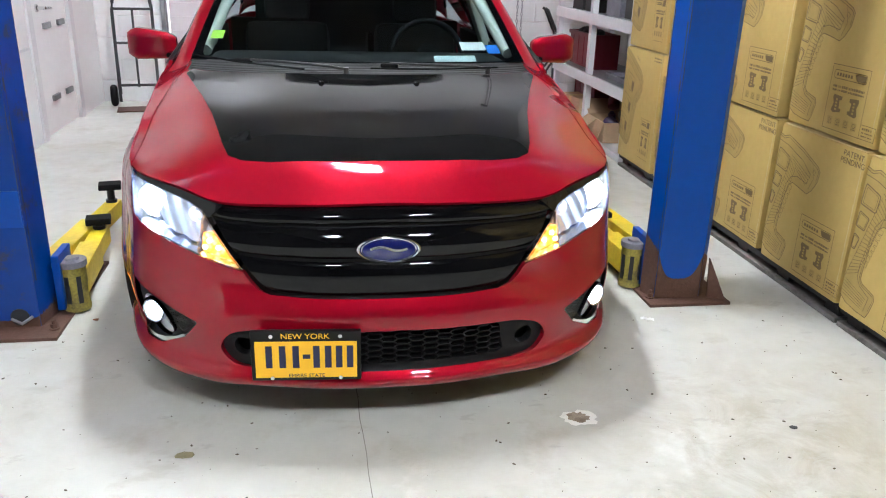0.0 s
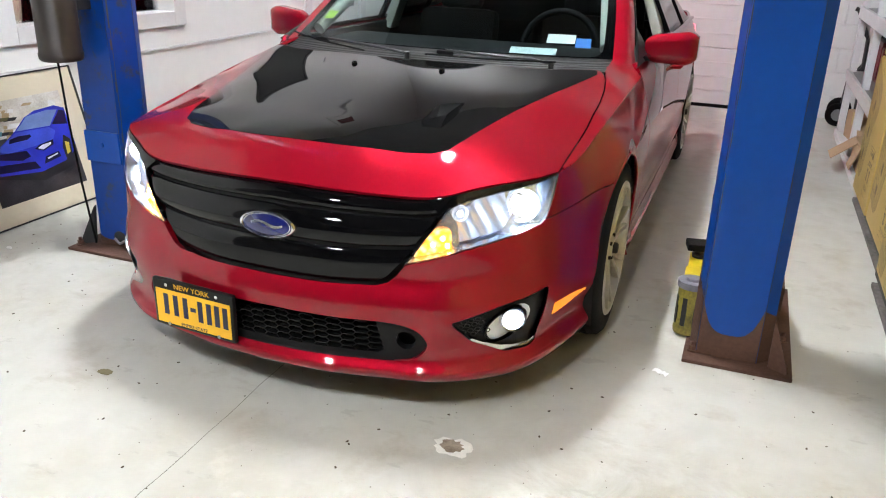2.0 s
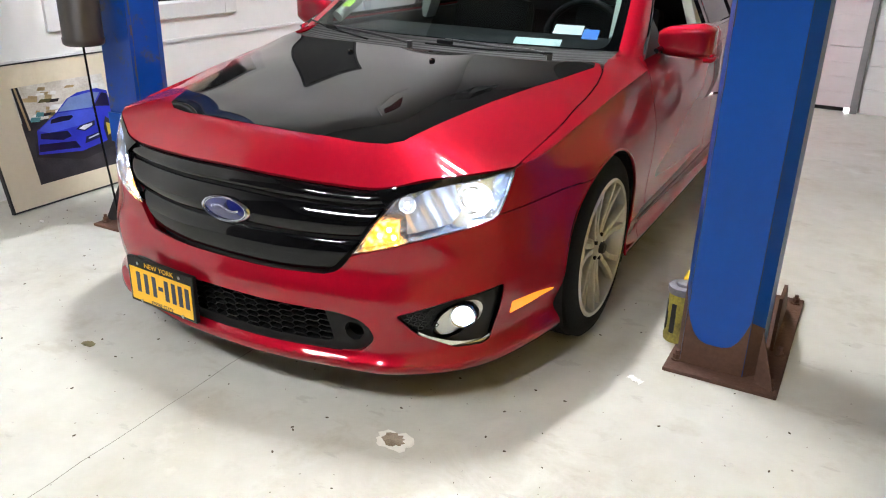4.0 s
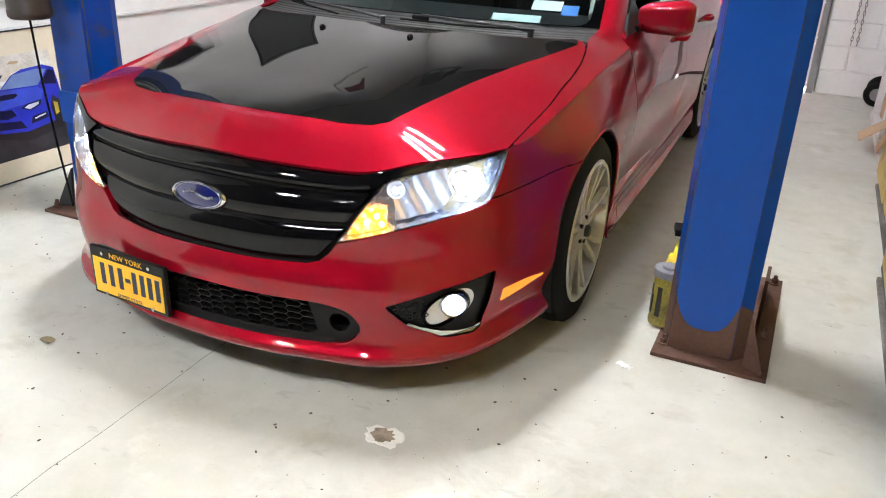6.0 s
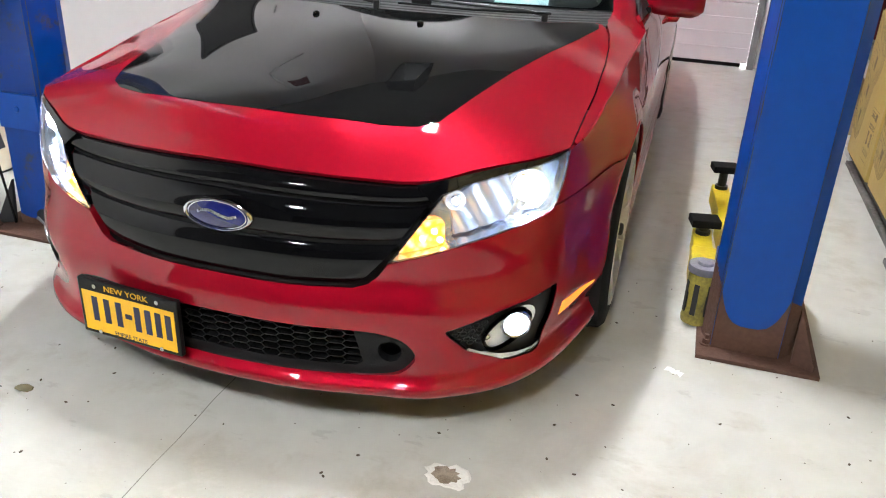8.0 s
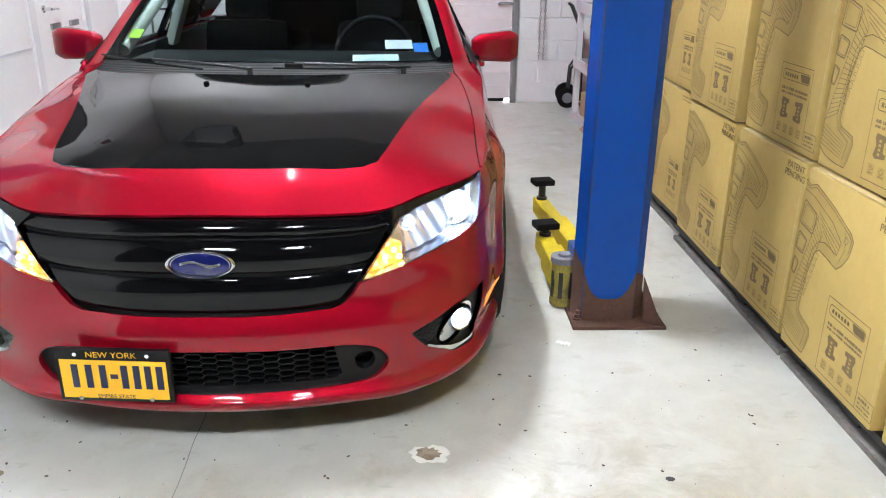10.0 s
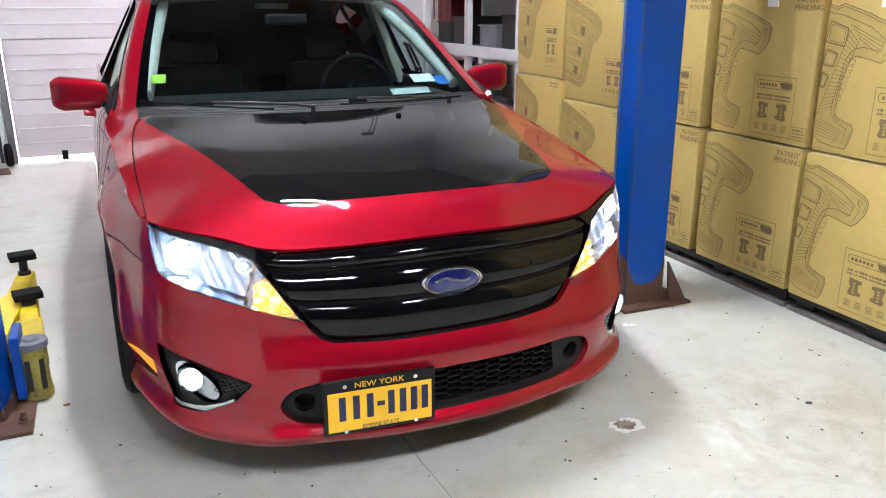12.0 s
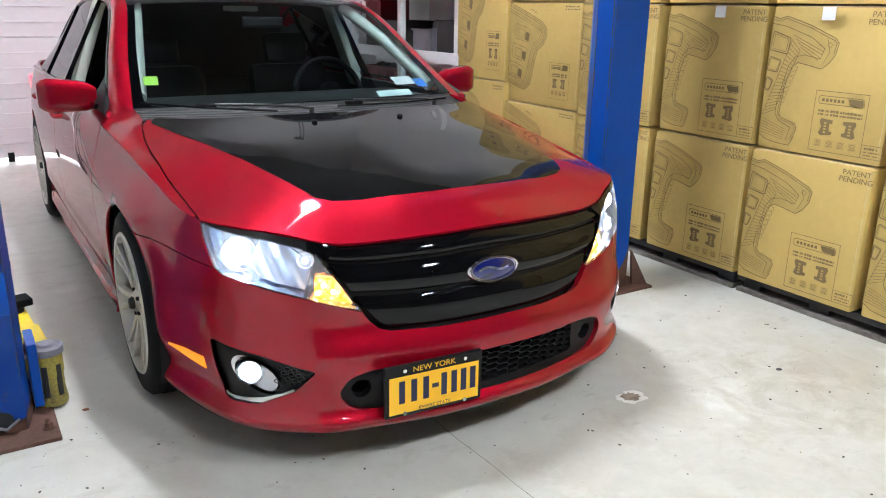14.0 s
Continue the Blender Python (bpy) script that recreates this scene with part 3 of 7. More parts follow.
for spec in LIGHTS:
    hanging_light(*spec)

# dark notice board on the west wall
nb = root("notice_board", (X0, 3.37, 1.5), "black framed notice board on the white wall", "notice board")
b = bmesh.new()
bar(b, (0.002, -0.38, 0.0), (0.02, 0.38, 0.85))
part("board", b, TRAY, nb, bevel=0.004)
b = bmesh.new()
for lo, hi in (((0.002, -0.41, -0.03), (0.032, 0.41, 0.0)), ((0.002, -0.41, 0.85), (0.032, 0.41, 0.88)), ((0.002, -0.41, 0.0), (0.032, -0.38, 0.85)), ((0.002, 0.38, 0.0), (0.032, 0.41, 0.85))):
    bar(b, lo, hi)
part("board_frame", b, BLACK_STEEL, nb)

# sign high on the west wall
sign = root("wall_sign", (X0, 4.13, 3.1), "white sign with a red panel, high on the white wall", "sign")
sign_board = part("sign_board", bar(bmesh.new(), (0.002, -0.3, 0.0), (0.022, 0.3, 0.5)), WHITE_PAPER, sign)
part("sign_panel", bar(bmesh.new(), (0.022, -0.2, 0.14), (0.026, 0.16, 0.38)), DARK_RED, sign_board)

# ---- lift columns ----
def lift_post(outline, plate_box, sgn, knuckle, arms, rust, label):
    """A blue two-post lift column on a rusty base plate. outline: the column's plan, its first four points the chamfered front;
    sgn points from the car to the wall."""
    ox, oy = outline[1][0], outline[1][1]
    r = root("lift_post", (ox, oy, 0), label, "lift post", "two lift posts")
    prof = [(x - ox, y - oy) for x, y in outline]
    b = bmesh.new()
    lo, hi = [[b.verts.new((px, py, z)) for px, py in prof] for z in (0.014, TOP - 0.3)]
    n = len(prof)
    for k in range(n):
        b.faces.new((lo[k], lo[(k + 1) % n], hi[(k + 1) % n], hi[k]))
    b.faces.new(hi)
    # the west column's shade is mixed into its darker blue
    part("column", b, BLUE if sgn > 0 else SHADED_DIRTY_BLUE, r, "chipped blue steel column")
    # paint worn off along the folds, and the bare rusted foot
    random.seed(2)
    for (xa, ya), (xb, yb), t0 in ((prof[0], prof[1], 0.86), (prof[0], prof[1], 0.0), (prof[2], prof[3], 0.0), (prof[1], prof[2], 0.0)):
        b = bmesh.new()
        d = Vector((xb - xa, yb - ya, 0))
        nn = Vector((d.y, -d.x, 0)).normalized() * 0.0015 * (1 if sgn > 0 else -1)
        full = 0.08 if t0 or d.length < 0.1 else 0.022
        for k in range(60):
            z0, z1 = 0.2 + k * 0.045, 0.245 + k * 0.045
            w0, w1 = t0 + random.uniform(0.0, full * 0.2), t0 + full * random.uniform(0.25, 1.0)
            q = [Vector((xa, ya, 0)) + d * t + nn for t in (w0, w1)]
            b.faces.new([b.verts.new(v) for v in (q[0] + Vector((0, 0, z0)), q[1] + Vector((0, 0, z0)), q[1] + Vector((0, 0, z1)), q[0] + Vector((0, 0, z1)))])
        part("worn_edge", b, WORN_EDGE, r)
    b = bmesh.new()
    segs = [(prof[0], prof[1], lambda t: rust * (0.26 - 0.06 * t) + 0.008 * math.sin(40 * t) + 0.03), (prof[1], prof[2], lambda t: 0.03 + rust * (0.075 + 0.12 * abs(2 * t - 1) ** 3.5) + 0.004 * math.sin(50 * t)), (prof[2], prof[3], lambda t: 0.03 + rust * (0.19 - 0.03 * t))]
    for (xa, ya), (xb, yb), h in segs:
        d = Vector((xb - xa, yb - ya, 0))
        nn = Vector((d.y, -d.x, 0)).normalized() * 0.0025 * (1 if sgn > 0 else -1)
        for k in range(16):
            t0, t1 = k / 16, (k + 1) / 16
            p0, p1 = Vector((xa, ya, 0)) + d * t0 + nn, Vector((xa, ya, 0)) + d * t1 + nn
            b.faces.new([b.verts.new(v) for v in (p0 + Vector((0, 0, 0.014)), p1 + Vector((0, 0, 0.014)), p1 + Vector((0, 0, h(t1))), p0 + Vector((0, 0, h(t0))))])
    bmesh.ops.remove_doubles(b, verts=b.verts, dist=0.0005)
    part("rust_apron", b, RUST, r, "bare rusted foot of the column")
    x0, x1, y0, y1 = [v - o for v, o in zip(plate_box, (ox, ox, oy, oy))]
    b = bmesh.new()
    bar(b, (x0, y0, 0.0), (x1, y1, 0.014))
    base = part("base_plate", b, RUST, r, "brown rusted base plate", bevel=0.003)

    def web(pts, thick):
        b = bmesh.new()
        a, c = [[b.verts.new(Vector(p) + Vector(thick) * t) for p in pts] for t in (0, 1)]
        b.faces.new(a)
        b.faces.new(c[::-1])
        for k in range(len(pts)):
            b.faces.new((a[k], a[(k + 1) % len(pts)], c[(k + 1) % len(pts)], c[k]))
        part("gusset", b, RUST if sgn > 0 else BLACK_STEEL, base)
    xo = prof[3][0]
    outer = x1 if sgn > 0 else x0
    yf = prof[1][1]
    web([(xo, yf - 0.01, 0.014), (outer - sgn * 0.02, yf - 0.05, 0.014), (outer - sgn * 0.022, yf - 0.045, 0.03), (xo, yf + 0.01, 0.19)], (0, 0.014, 0))
    web([(xo + sgn * 0.015, prof[4][1] - 0.02, 0.014), (xo + sgn * 0.015, y1 - 0.12, 0.014), (xo + sgn * 0.015, y1 - 0.15, 0.05), (xo + sgn * 0.015, prof[4][1] + 0.12, 0.22), (xo + sgn * 0.015, prof[4][1] - 0.02, 0.22)], (sgn * 0.012, 0, 0))
    for bx, by in ((x0 + 0.03, y0 + 0.08), (x1 - 0.03, y0 + 0.05), (x1 - 0.03, y0 + 0.3), (x1 - 0.03, y1 - 0.05), (x0 + 0.03, y1 - 0.05)):
        if sgn < 0:
            bx = x0 + x1 - bx
        b = bmesh.new()
        rod(b, (bx, by, 0.014), (bx, by, 0.02), 0.02, seg=14)
        rod(b, (bx, by, 0.02), (bx, by, 0.036), 0.014, seg=6)
        rod(b, (bx, by, 0.036), (bx, by, 0.05), 0.008, seg=8)
        part("anchor_bolt", b, RUST, base)
    # pivot, arms and pads
    kx, ky = knuckle[0] - ox, knuckle[1] - oy
    b = bmesh.new()
    bar(b, (kx + sgn * 0.03, ky - 0.06, 0.03), (kx + sgn * 0.06, ky + 0.1, 0.26))
    part("carriage", b, BLUE, r, bevel=0.005)
    b = bmesh.new()
    lathe(b, [(0.0001, 0.012), (0.05, 0.012), (0.052, 0.03), (0.05, 0.036), (0.046, 0.07), (0.046, 0.12), (0.049, 0.13), (0.049, 0.19), (0.046, 0.2), (0.0001, 0.2)], Matrix.Translation((kx, ky, 0)), 30)
    part("arm_knuckle", b, WORN_YELLOW, r, "worn yellow pivot housing", smooth=40)
    for a in (-70, -20, 35):
        b = bmesh.new()
        bar(b, (-0.009, -0.05, 0.05), (0.009, -0.044, 0.165), Matrix.Translation((kx, ky, 0)) @ pose(0, 0, 0, 0, 0, a))
        part("slot", b, BLACK_STEEL, r)
    b = bmesh.new()
    rod(b, (kx, ky, 0.2), (kx, ky, 0.226), 0.055, seg=28)
    rod(b, (kx, ky, 0.226), (kx, ky, 0.236), 0.028, 0.024, seg=20)
    bar(b, (kx, ky - 0.035, 0.2), (kx + sgn * 0.07, ky + 0.06, 0.222))
    part("pivot_cap", b, PAD_GREY, r, "scuffed grey pivot cap", bevel=0.003, smooth=40)
    for p, t, h in arms:
        arm = new("lift_arm")
        arm.parent = r
        tagged(arm, "bright yellow lift arm")
        p, t = [Vector((v[0] - ox, v[1] - oy, 0.11)) for v in (p, t)]
        q = p.lerp(t, 0.62)
        b = bmesh.new()
        beam(b, p, q, 0.09, 0.11)
        part("outer_tube", b, YELLOW, arm, bevel=0.006)
        b = bmesh.new()
        beam(b, q, t + (t - p).normalized() * 0.05, 0.072, 0.085)
        part("inner_tube", b, YELLOW, arm, bevel=0.006)
        b = bmesh.new()
        rod(b, t + Vector((0, 0, 0.03)), t + Vector((0, 0, 0.058)), 0.028, seg=16)
        rod(b, t + Vector((0, 0, 0.058)), t + Vector((0, 0, 0.125 + h)), 0.019, seg=14)
        part("pad_screw", b, BLACK_STEEL, arm)
        b = bmesh.new()
        bar(b, (-0.055, -0.045, 0.125 + h), (0.055, 0.045, 0.155 + h), Matrix.Translation(t) @ pose(0, 0, 0, 0, 0, 12))
        part("lift_pad", b, RUBBER, arm, "square black rubber pad", bevel=0.006)
    return r


post = lift_post([(1.217, 0.995), (1.244, 0.905), (1.45, 0.905), (1.49, 0.95), (1.49, 1.17), (1.42, 1.18), (1.3, 1.12), (1.235, 1.04)], (1.2, 1.572, 0.835, 1.67), 1, (1.193, 1.074),
                 [((1.2, 1.11), (1.186, 1.53), -0.045), ((1.33, 1.24), (1.256, 2.11), 0.0)], 1.0, "blue two-post lift column with a rusted foot, beside stacked cartons")
other = lift_post([(-1.258, 0.993), (-1.283, 0.855), (-1.47, 0.855), (-1.5, 0.9), (-1.5, 1.13), (-1.42, 1.13), (-1.33, 1.08), (-1.27, 1.03)], (-1.57, -1.195, 0.745, 1.55), -1, (-1.19, 1.02),
                  [((-1.2, 1.06), (-1.24, 1.62), -0.055), ((-1.34, 1.2), (-1.284, 2.05), -0.01)], 0.15, "blue two-post lift column with a rusted foot, against the white wall")
b = bmesh.new()
bar(b, (-0.19, -0.014, 0.42), (0.0, -0.002, 0.56))
rod(b, (-0.095, -0.02, 0.5), (-0.095, -0.012, 0.5), 0.012, seg=12)
part("cover_plate", b, BLUE, other, "blue bolted cover plate", bevel=0.003)
b = bmesh.new()
rod(b, (-0.07, -0.004, 0.055), (-0.07, -0.001, 0.055), 0.035, seg=20)
part("cable_hole", b, BLACK_STEEL, other, "dark cable hole in the column's foot")
b = bmesh.new()
pipe(b, [(-0.1, -0.006, 0.05), (-0.06, -0.02, 0.035), (-0.02, -0.012, 0.06)], 0.006, 8)
part("cable", b, STEEL, other, smooth=60)

# hydraulic tank on the west column
tank = root("hydraulic_tank", (-1.41, 0.72, 0.885), "brown-black cylindrical hydraulic oil tank fixed to the lift column", "oil tank")
b = bmesh.new()
lathe(b, [(0.0001, 0.0), (0.078, 0.0), (0.086, 0.008), (0.088, 0.03), (0.084, 0.038), (0.084, 0.62), (0.078, 0.64), (0.0001, 0.64)], Matrix.Identity(4), 40)
part("tank_body", b, material("grimy dark tank", (0.008, 0.006, 0.005), 0.35, colour2=(0.028, 0.018, 0.013), scale=8), tank, smooth=40)
b = bmesh.new()
bar(b, (-0.02, 0.06, 0.2), (0.06, 0.14, 0.4))
part("tank_bracket", b, BLACK_STEEL, tank)
hose = root("hose", (-1.5, 0.82, 0.0), "thin black hose hanging beside the lift column", "hose")
b = bmesh.new()
pipe(b, [(0.0, -0.04, 0.9), (0.002, -0.03, 0.6), (-0.004, 0.0, 0.3), (0.02, 0.01, 0.02)], 0.005, 8)
part("hose_line", b, RUBBER, hose, smooth=60)

# ---- cartons ----
def dashes(b, at, a0, a1, z, h, seed):
    """A line of unreadable small print: short bars of uneven length."""
    rng = random.Random(seed)
    a = a0
    while a < a1 - 0.006:
        w = min(rng.uniform(0.008, 0.028), a1 - a)
        plaque(b, rect(a, z, a + w, z + h * rng.uniform(0.8, 1.05)), at)
        a += w + rng.choice((0.004, 0.004, 0.012))


def offset(pts, d):
    """The same line, moved sideways by d."""
    out = []
    for k, p in enumerate(pts):
        t = Vector(pts[min(k + 1, len(pts) - 1)]) - Vector(pts[max(k - 1, 0)])
        t.normalize()
        out.append((p[0] + t.y * d, p[1] - t.x * d))
    return out


def handle_drawing(b, at):
    """The line drawing of a long grip-shaped lamp on the carton's face."""
    w = 0.0052
    outer = [(0.012, 0.922), (0.069, 0.906), (0.13, 0.925), (0.333, 0.867), (0.53, 0.791), (0.561, 0.761), (0.547, 0.683), (0.5, 0.62), (0.453, 0.586), (0.34, 0.607), (0.266, 0.618), (0.224, 0.592), (0.192, 0.505),
             (0.17, 0.325), (0.167, 0.255), (0.192, 0.23), (0.31, 0.202), (0.325, 0.167), (0.303, 0.086), (0.279, 0.044), (0.18, 0.048), (0.077, 0.064), (0.014, 0.097)]
    inner = [(0.014, 0.873), (0.131, 0.857), (0.347, 0.791), (0.458, 0.722), (0.436, 0.652), (0.308, 0.672), (0.239, 0.655), (0.192, 0.595), (0.135, 0.339), (0.135, 0.252), (0.175, 0.207), (0.273, 0.17), (0.251, 0.077)]
    ribbon(b, outer, w, at)
    ribbon(b, offset(outer, 0.016)[:7], w * 0.8, at)
    ribbon(b, offset(outer, 0.013)[12:19], w * 0.7, at)
    ribbon(b, inner, w * 0.9, at)
    for k in range(4):
        t = 0.022 * k
        ribbon(b, [(0.2 + t, 0.8 - 1.15 * t), (0.455 - 0.012 * k, 0.7 - 0.9 * t)], w * 0.7, at)
    ribbon(b, [(0.47, 0.79), (0.5, 0.7), (0.46, 0.62)], w * 0.7, at)
    ribbon(b, [(0.49, 0.765), (0.515, 0.75), (0.5, 0.725), (0.48, 0.74), (0.49, 0.765)], w * 0.6, at)
    for sq in ([(0.035, 0.822), (0.182, 0.779), (0.168, 0.67), (0.018, 0.693)], [(0.029, 0.649), (0.125, 0.624), (0.101, 0.541), (0.014, 0.554)], [(0.02, 0.506), (0.077, 0.485), (0.05, 0.408), (0.014, 0.415)]):
        ring = rounded(sq, 0.014, 4)
        ribbon(b, ring + ring[:1], w * 1.5, at)
        c = np.mean(sq, axis=0)
        small = rounded([tuple(c + (np.array(q) - c) * 0.78) for q in sq], 0.01, 4)
        ribbon(b, small + small[:1], w * 0.7, at)
    for k in range(21):
        t = k / 20
        ribbon(b, [(0.192 - 0.172 * t, 0.766 - 0.53 * t), (0.268 - 0.142 * t, 0.7 - 0.42 * t)], w * 0.62, at)
    ribbon(b, [(0.198, 0.775), (0.016, 0.215)], w * 0.7, at)
    ribbon(b, [(0.268, 0.7), (0.126, 0.28)], w * 0.7, at)
    for k in range(6):
        ribbon(b, [(0.02, 0.215 - 0.02 * k), (0.245 - 0.005 * k, 0.15 - 0.014 * k)], w * 0.6, at)
    for k in range(7):
        a0, z0 = 0.262 - 0.012 * k, 0.585 - 0.038 * k
        ribbon(b, [(a0 - 0.02, z0 + 0.012), (a0 + 0.006, z0 + 0.006), (a0 + 0.002, z0 - 0.02), (a0 - 0.026, z0 - 0.018)], w * 0.55, at)
    return outer


def panel_drawing(b, at):
    """The line drawing of a rounded lamp with three cells."""
    w = 0.005
    outer = [(0.0, 0.99), (0.14, 0.94), (0.3, 0.88), (0.48, 0.81), (0.545, 0.74), (0.54, 0.66), (0.5, 0.59), (0.43, 0.54), (0.4, 0.46), (0.37, 0.32), (0.335, 0.19), (0.27, 0.135), (0.2, 0.14), (0.0, 0.2)]
    for d, k in ((0.0, 1.0), (0.018, 0.6), (0.034, 0.9), (0.062, 0.7), (0.085, 0.9)):
        ribbon(b, offset(outer, d), w * k, at)
    for ca, cz in ((0.2, 0.7), (0.16, 0.51), (0.11, 0.33)):
        ring = rounded([(ca - 0.1, cz + 0.085), (ca + 0.11, cz + 0.035), (ca + 0.09, cz - 0.095), (ca - 0.11, cz - 0.06)], 0.02, 3)
        ribbon(b, ring + ring[:1], w * 0.9, at)
        ring = rounded([(ca - 0.06, cz + 0.04), (ca + 0.035, cz + 0.018), (ca + 0.025, cz - 0.06), (ca - 0.07, cz - 0.04)], 0.012, 3)
        ribbon(b, ring + ring[:1], w * 0.9, at)
        plaque(b, [(ca + 0.045, cz + 0.01), (ca + 0.1, cz - 0.005), (ca + 0.088, cz - 0.085), (ca + 0.035, cz - 0.07)], at)
    for k in range(3):
        ribbon(b, [(0.3 + 0.03 * k, 0.915 - 0.012 * k), (0.33 + 0.03 * k, 0.93 - 0.012 * k), (0.345 + 0.03 * k, 0.905 - 0.012 * k)], w * 0.8, at)
    return outer


def carton_print(r, style, wdt, hgt):
    """Line drawing, label and lettering on the face of a carton; the face looks along -x, y runs to the left as seen."""
    at = lambda a, z: Vector((-0.0018, wdt / 2 - a * wdt, z * hgt))
    b = bmesh.new()
    outer = (handle_drawing if style == 0 else panel_drawing)(b, at)
    part("drawing", b, PRINT, r)
    b = bmesh.new()
    plaque(b, outer, lambda a, z: at(a, z) + Vector((0.0008, 0, 0)))
    part("drawing_shade", b, PRINT_FILL, r)
    la, lz, lw, lh = (0.446, 0.042, 0.395, 0.404) if style == 0 else (0.62, 0.1, 0.24, 0.33)
    L = lambda a, z: (la + lw * a, lz + lh * z)
    b = bmesh.new()
    if style == 0:
        ribbon(b, [L(0, 0), L(1, 0), L(1, 1), L(0, 1), L(0, 0)], 0.0042, at)
        ribbon(b, [L(1, 0.0), L(1.38, 0.0), L(1.38, 0.21), L(1, 0.21)], 0.0035, at)
        oval = rounded([L(0.07, 0.79), L(0.93, 0.79), L(0.93, 0.92), L(0.07, 0.92)], 0.02, 4)
        ribbon(b, oval + oval[:1], 0.0045, at)
        plaque(b, rounded([L(0.68, 0.805), L(0.915, 0.805), L(0.915, 0.905), L(0.62, 0.905)], 0.012, 3), at)
    else:
        ribbon(b, [L(-0.05, -0.04), L(1.05, -0.04), L(1.05, 1.0), L(-0.05, 1.0), L(-0.05, -0.04)], 0.0026, at)
        for k in range(3):
            ribbon(b, [L(0.05, 0.93 - 0.05 * k), L(0.6, 0.93 - 0.05 * k)], 0.006, at)
        plaque(b, [L(0.62, 0.8), L(0.95, 0.8), L(0.95, 0.95), L(0.7, 0.95)], at)
    for k in range(6):
        plaque(b, [L(0.13 + 0.075 * k, 0.83), L(0.185 + 0.075 * k, 0.83), L(0.18 + 0.075 * k, 0.88), L(0.135 + 0.075 * k, 0.88)], at)
    tagged(part("label_print", b, PRINT, r), kind="stuff")
    b = bmesh.new()
    for zz, h in ((0.655, 0.016), (0.6, 0.013)):
        a0, z0 = L(0.09, zz)
        dashes(b, at, a0, L(0.93, zz)[0], z0, h, 3 + style)
    if style == 0:
        for k in range(3):
            a0, z0 = L(1.05, 0.14 - 0.05 * k)
            dashes(b, at, a0, L(1.33, 0)[0], z0, 0.008 if k else 0.014, 9 + k)
    # two lamp outlines side by side, with a notch between them
    for sg in (1, -1):
        q = lambda a, z: L(0.5 + sg * a, z)
        plaque(b, [q(0.1, 0.535), q(0.33, 0.55), q(0.35, 0.5), q(0.31, 0.41), q(0.35, 0.3), q(0.3, 0.265), q(0.1, 0.29), q(0.09, 0.34), q(0.15, 0.35), q(0.16, 0.47), q(0.1, 0.48)], at)
    tagged(part("label_print", b, PRINT_GREY, r), kind="stuff")
    b = bmesh.new()
    for sg in (1, -1):
        for k in range(4):
            plaque(b, [L(0.5 + sg * 0.21, 0.49 - 0.05 * k), L(0.5 + sg * 0.26, 0.49 - 0.05 * k), L(0.5 + sg * 0.26, 0.46 - 0.05 * k), L(0.5 + sg * 0.21, 0.46 - 0.05 * k)], lambda a, z: at(a, z) - Vector((0.0006, 0, 0)))
    for k in range(4):
        ring = [L(0.1 + 0.22 * k, 0.07), L(0.24 + 0.22 * k, 0.07), L(0.24 + 0.22 * k, 0.2), L(0.1 + 0.22 * k, 0.2)]
        plaque(b, ring, at)
    tagged(part("label_print", b, PRINT_FILL, r), kind="stuff")
    b = bmesh.new()
    for k in range(4):
        a0, z0 = L(0.12 + 0.22 * k, 0.085)
        dashes(b, at, a0, L(0.23 + 0.22 * k, 0)[0], z0, 0.008, k)
        c = L(0.17 + 0.22 * k, 0.15)
        ribbon(b, [(c[0] + 0.018 * math.cos(t), c[1] + 0.014 * math.sin(t)) for t in np.linspace(0, 6.28, 4 + k)], 0.003, lambda a, z: at(a, z) - Vector((0.0004, 0, 0)))
    tagged(part("label_print", b, PRINT_GREY, r), kind="stuff")
    if style == 0:
        for text, zz in (("PATENT", 0.945), ("PENDING", 0.898)):
            m = Matrix.Translation(at(0.87, zz)) @ pose(0, 0, 0, 90, 0, -90)
            lettering(text, 0.034, m, PRINT, r, "patent_print", 1.05)
    else:
        b = bmesh.new()
        for zz in (0.95, 0.925):
            dashes(b, at, 0.78, 0.96, zz, 0.012, int(zz * 100))
        tagged(part("small_print", b, PRINT_GREY, r), kind="stuff")


def carton(wdt, hgt, style, label):
    """A sealed carton, origin at the middle of its front foot; it reaches back along x."""
    r = root("carton", (0, 0, -10), label, "carton", "cartons stacked on pallets")
    b = bmesh.new()
    bar(b, (0, -wdt / 2 + 0.007, 0.0), (0.58, wdt / 2 - 0.007, hgt - 0.007))
    part("carton_body", b, CARD, r, bevel=0.011, smooth=50)
    b = bmesh.new()
    bar(b, (0.004, -wdt / 2 + 0.02, hgt - 0.0072), (0.56, wdt / 2 - 0.02, hgt - 0.004))
    part("carton_flap", b, CARD_EDGE, r)
    # right edge: rubbed board, with the bevel's highlight painted in as a pale strip
    b = bmesh.new()
    random.seed(31 + style)
    for k in range(24):
        z0, z1 = 0.02 + (hgt - 0.04) * k / 24, 0.02 + (hgt - 0.04) * (k + 1) / 24
        w = random.uniform(0.003, 0.0075)
        plaque(b, [(-wdt / 2 + 0.02, z0), (-wdt / 2 + 0.02 + w, z0), (-wdt / 2 + 0.02 + w, z1), (-wdt / 2 + 0.02, z1)], lambda y, z: Vector((-0.0008, y, z)))
    part("rubbed_edge", b, CARD_EDGE, r)
    carton_print(r, style, wdt, hgt)
    return r


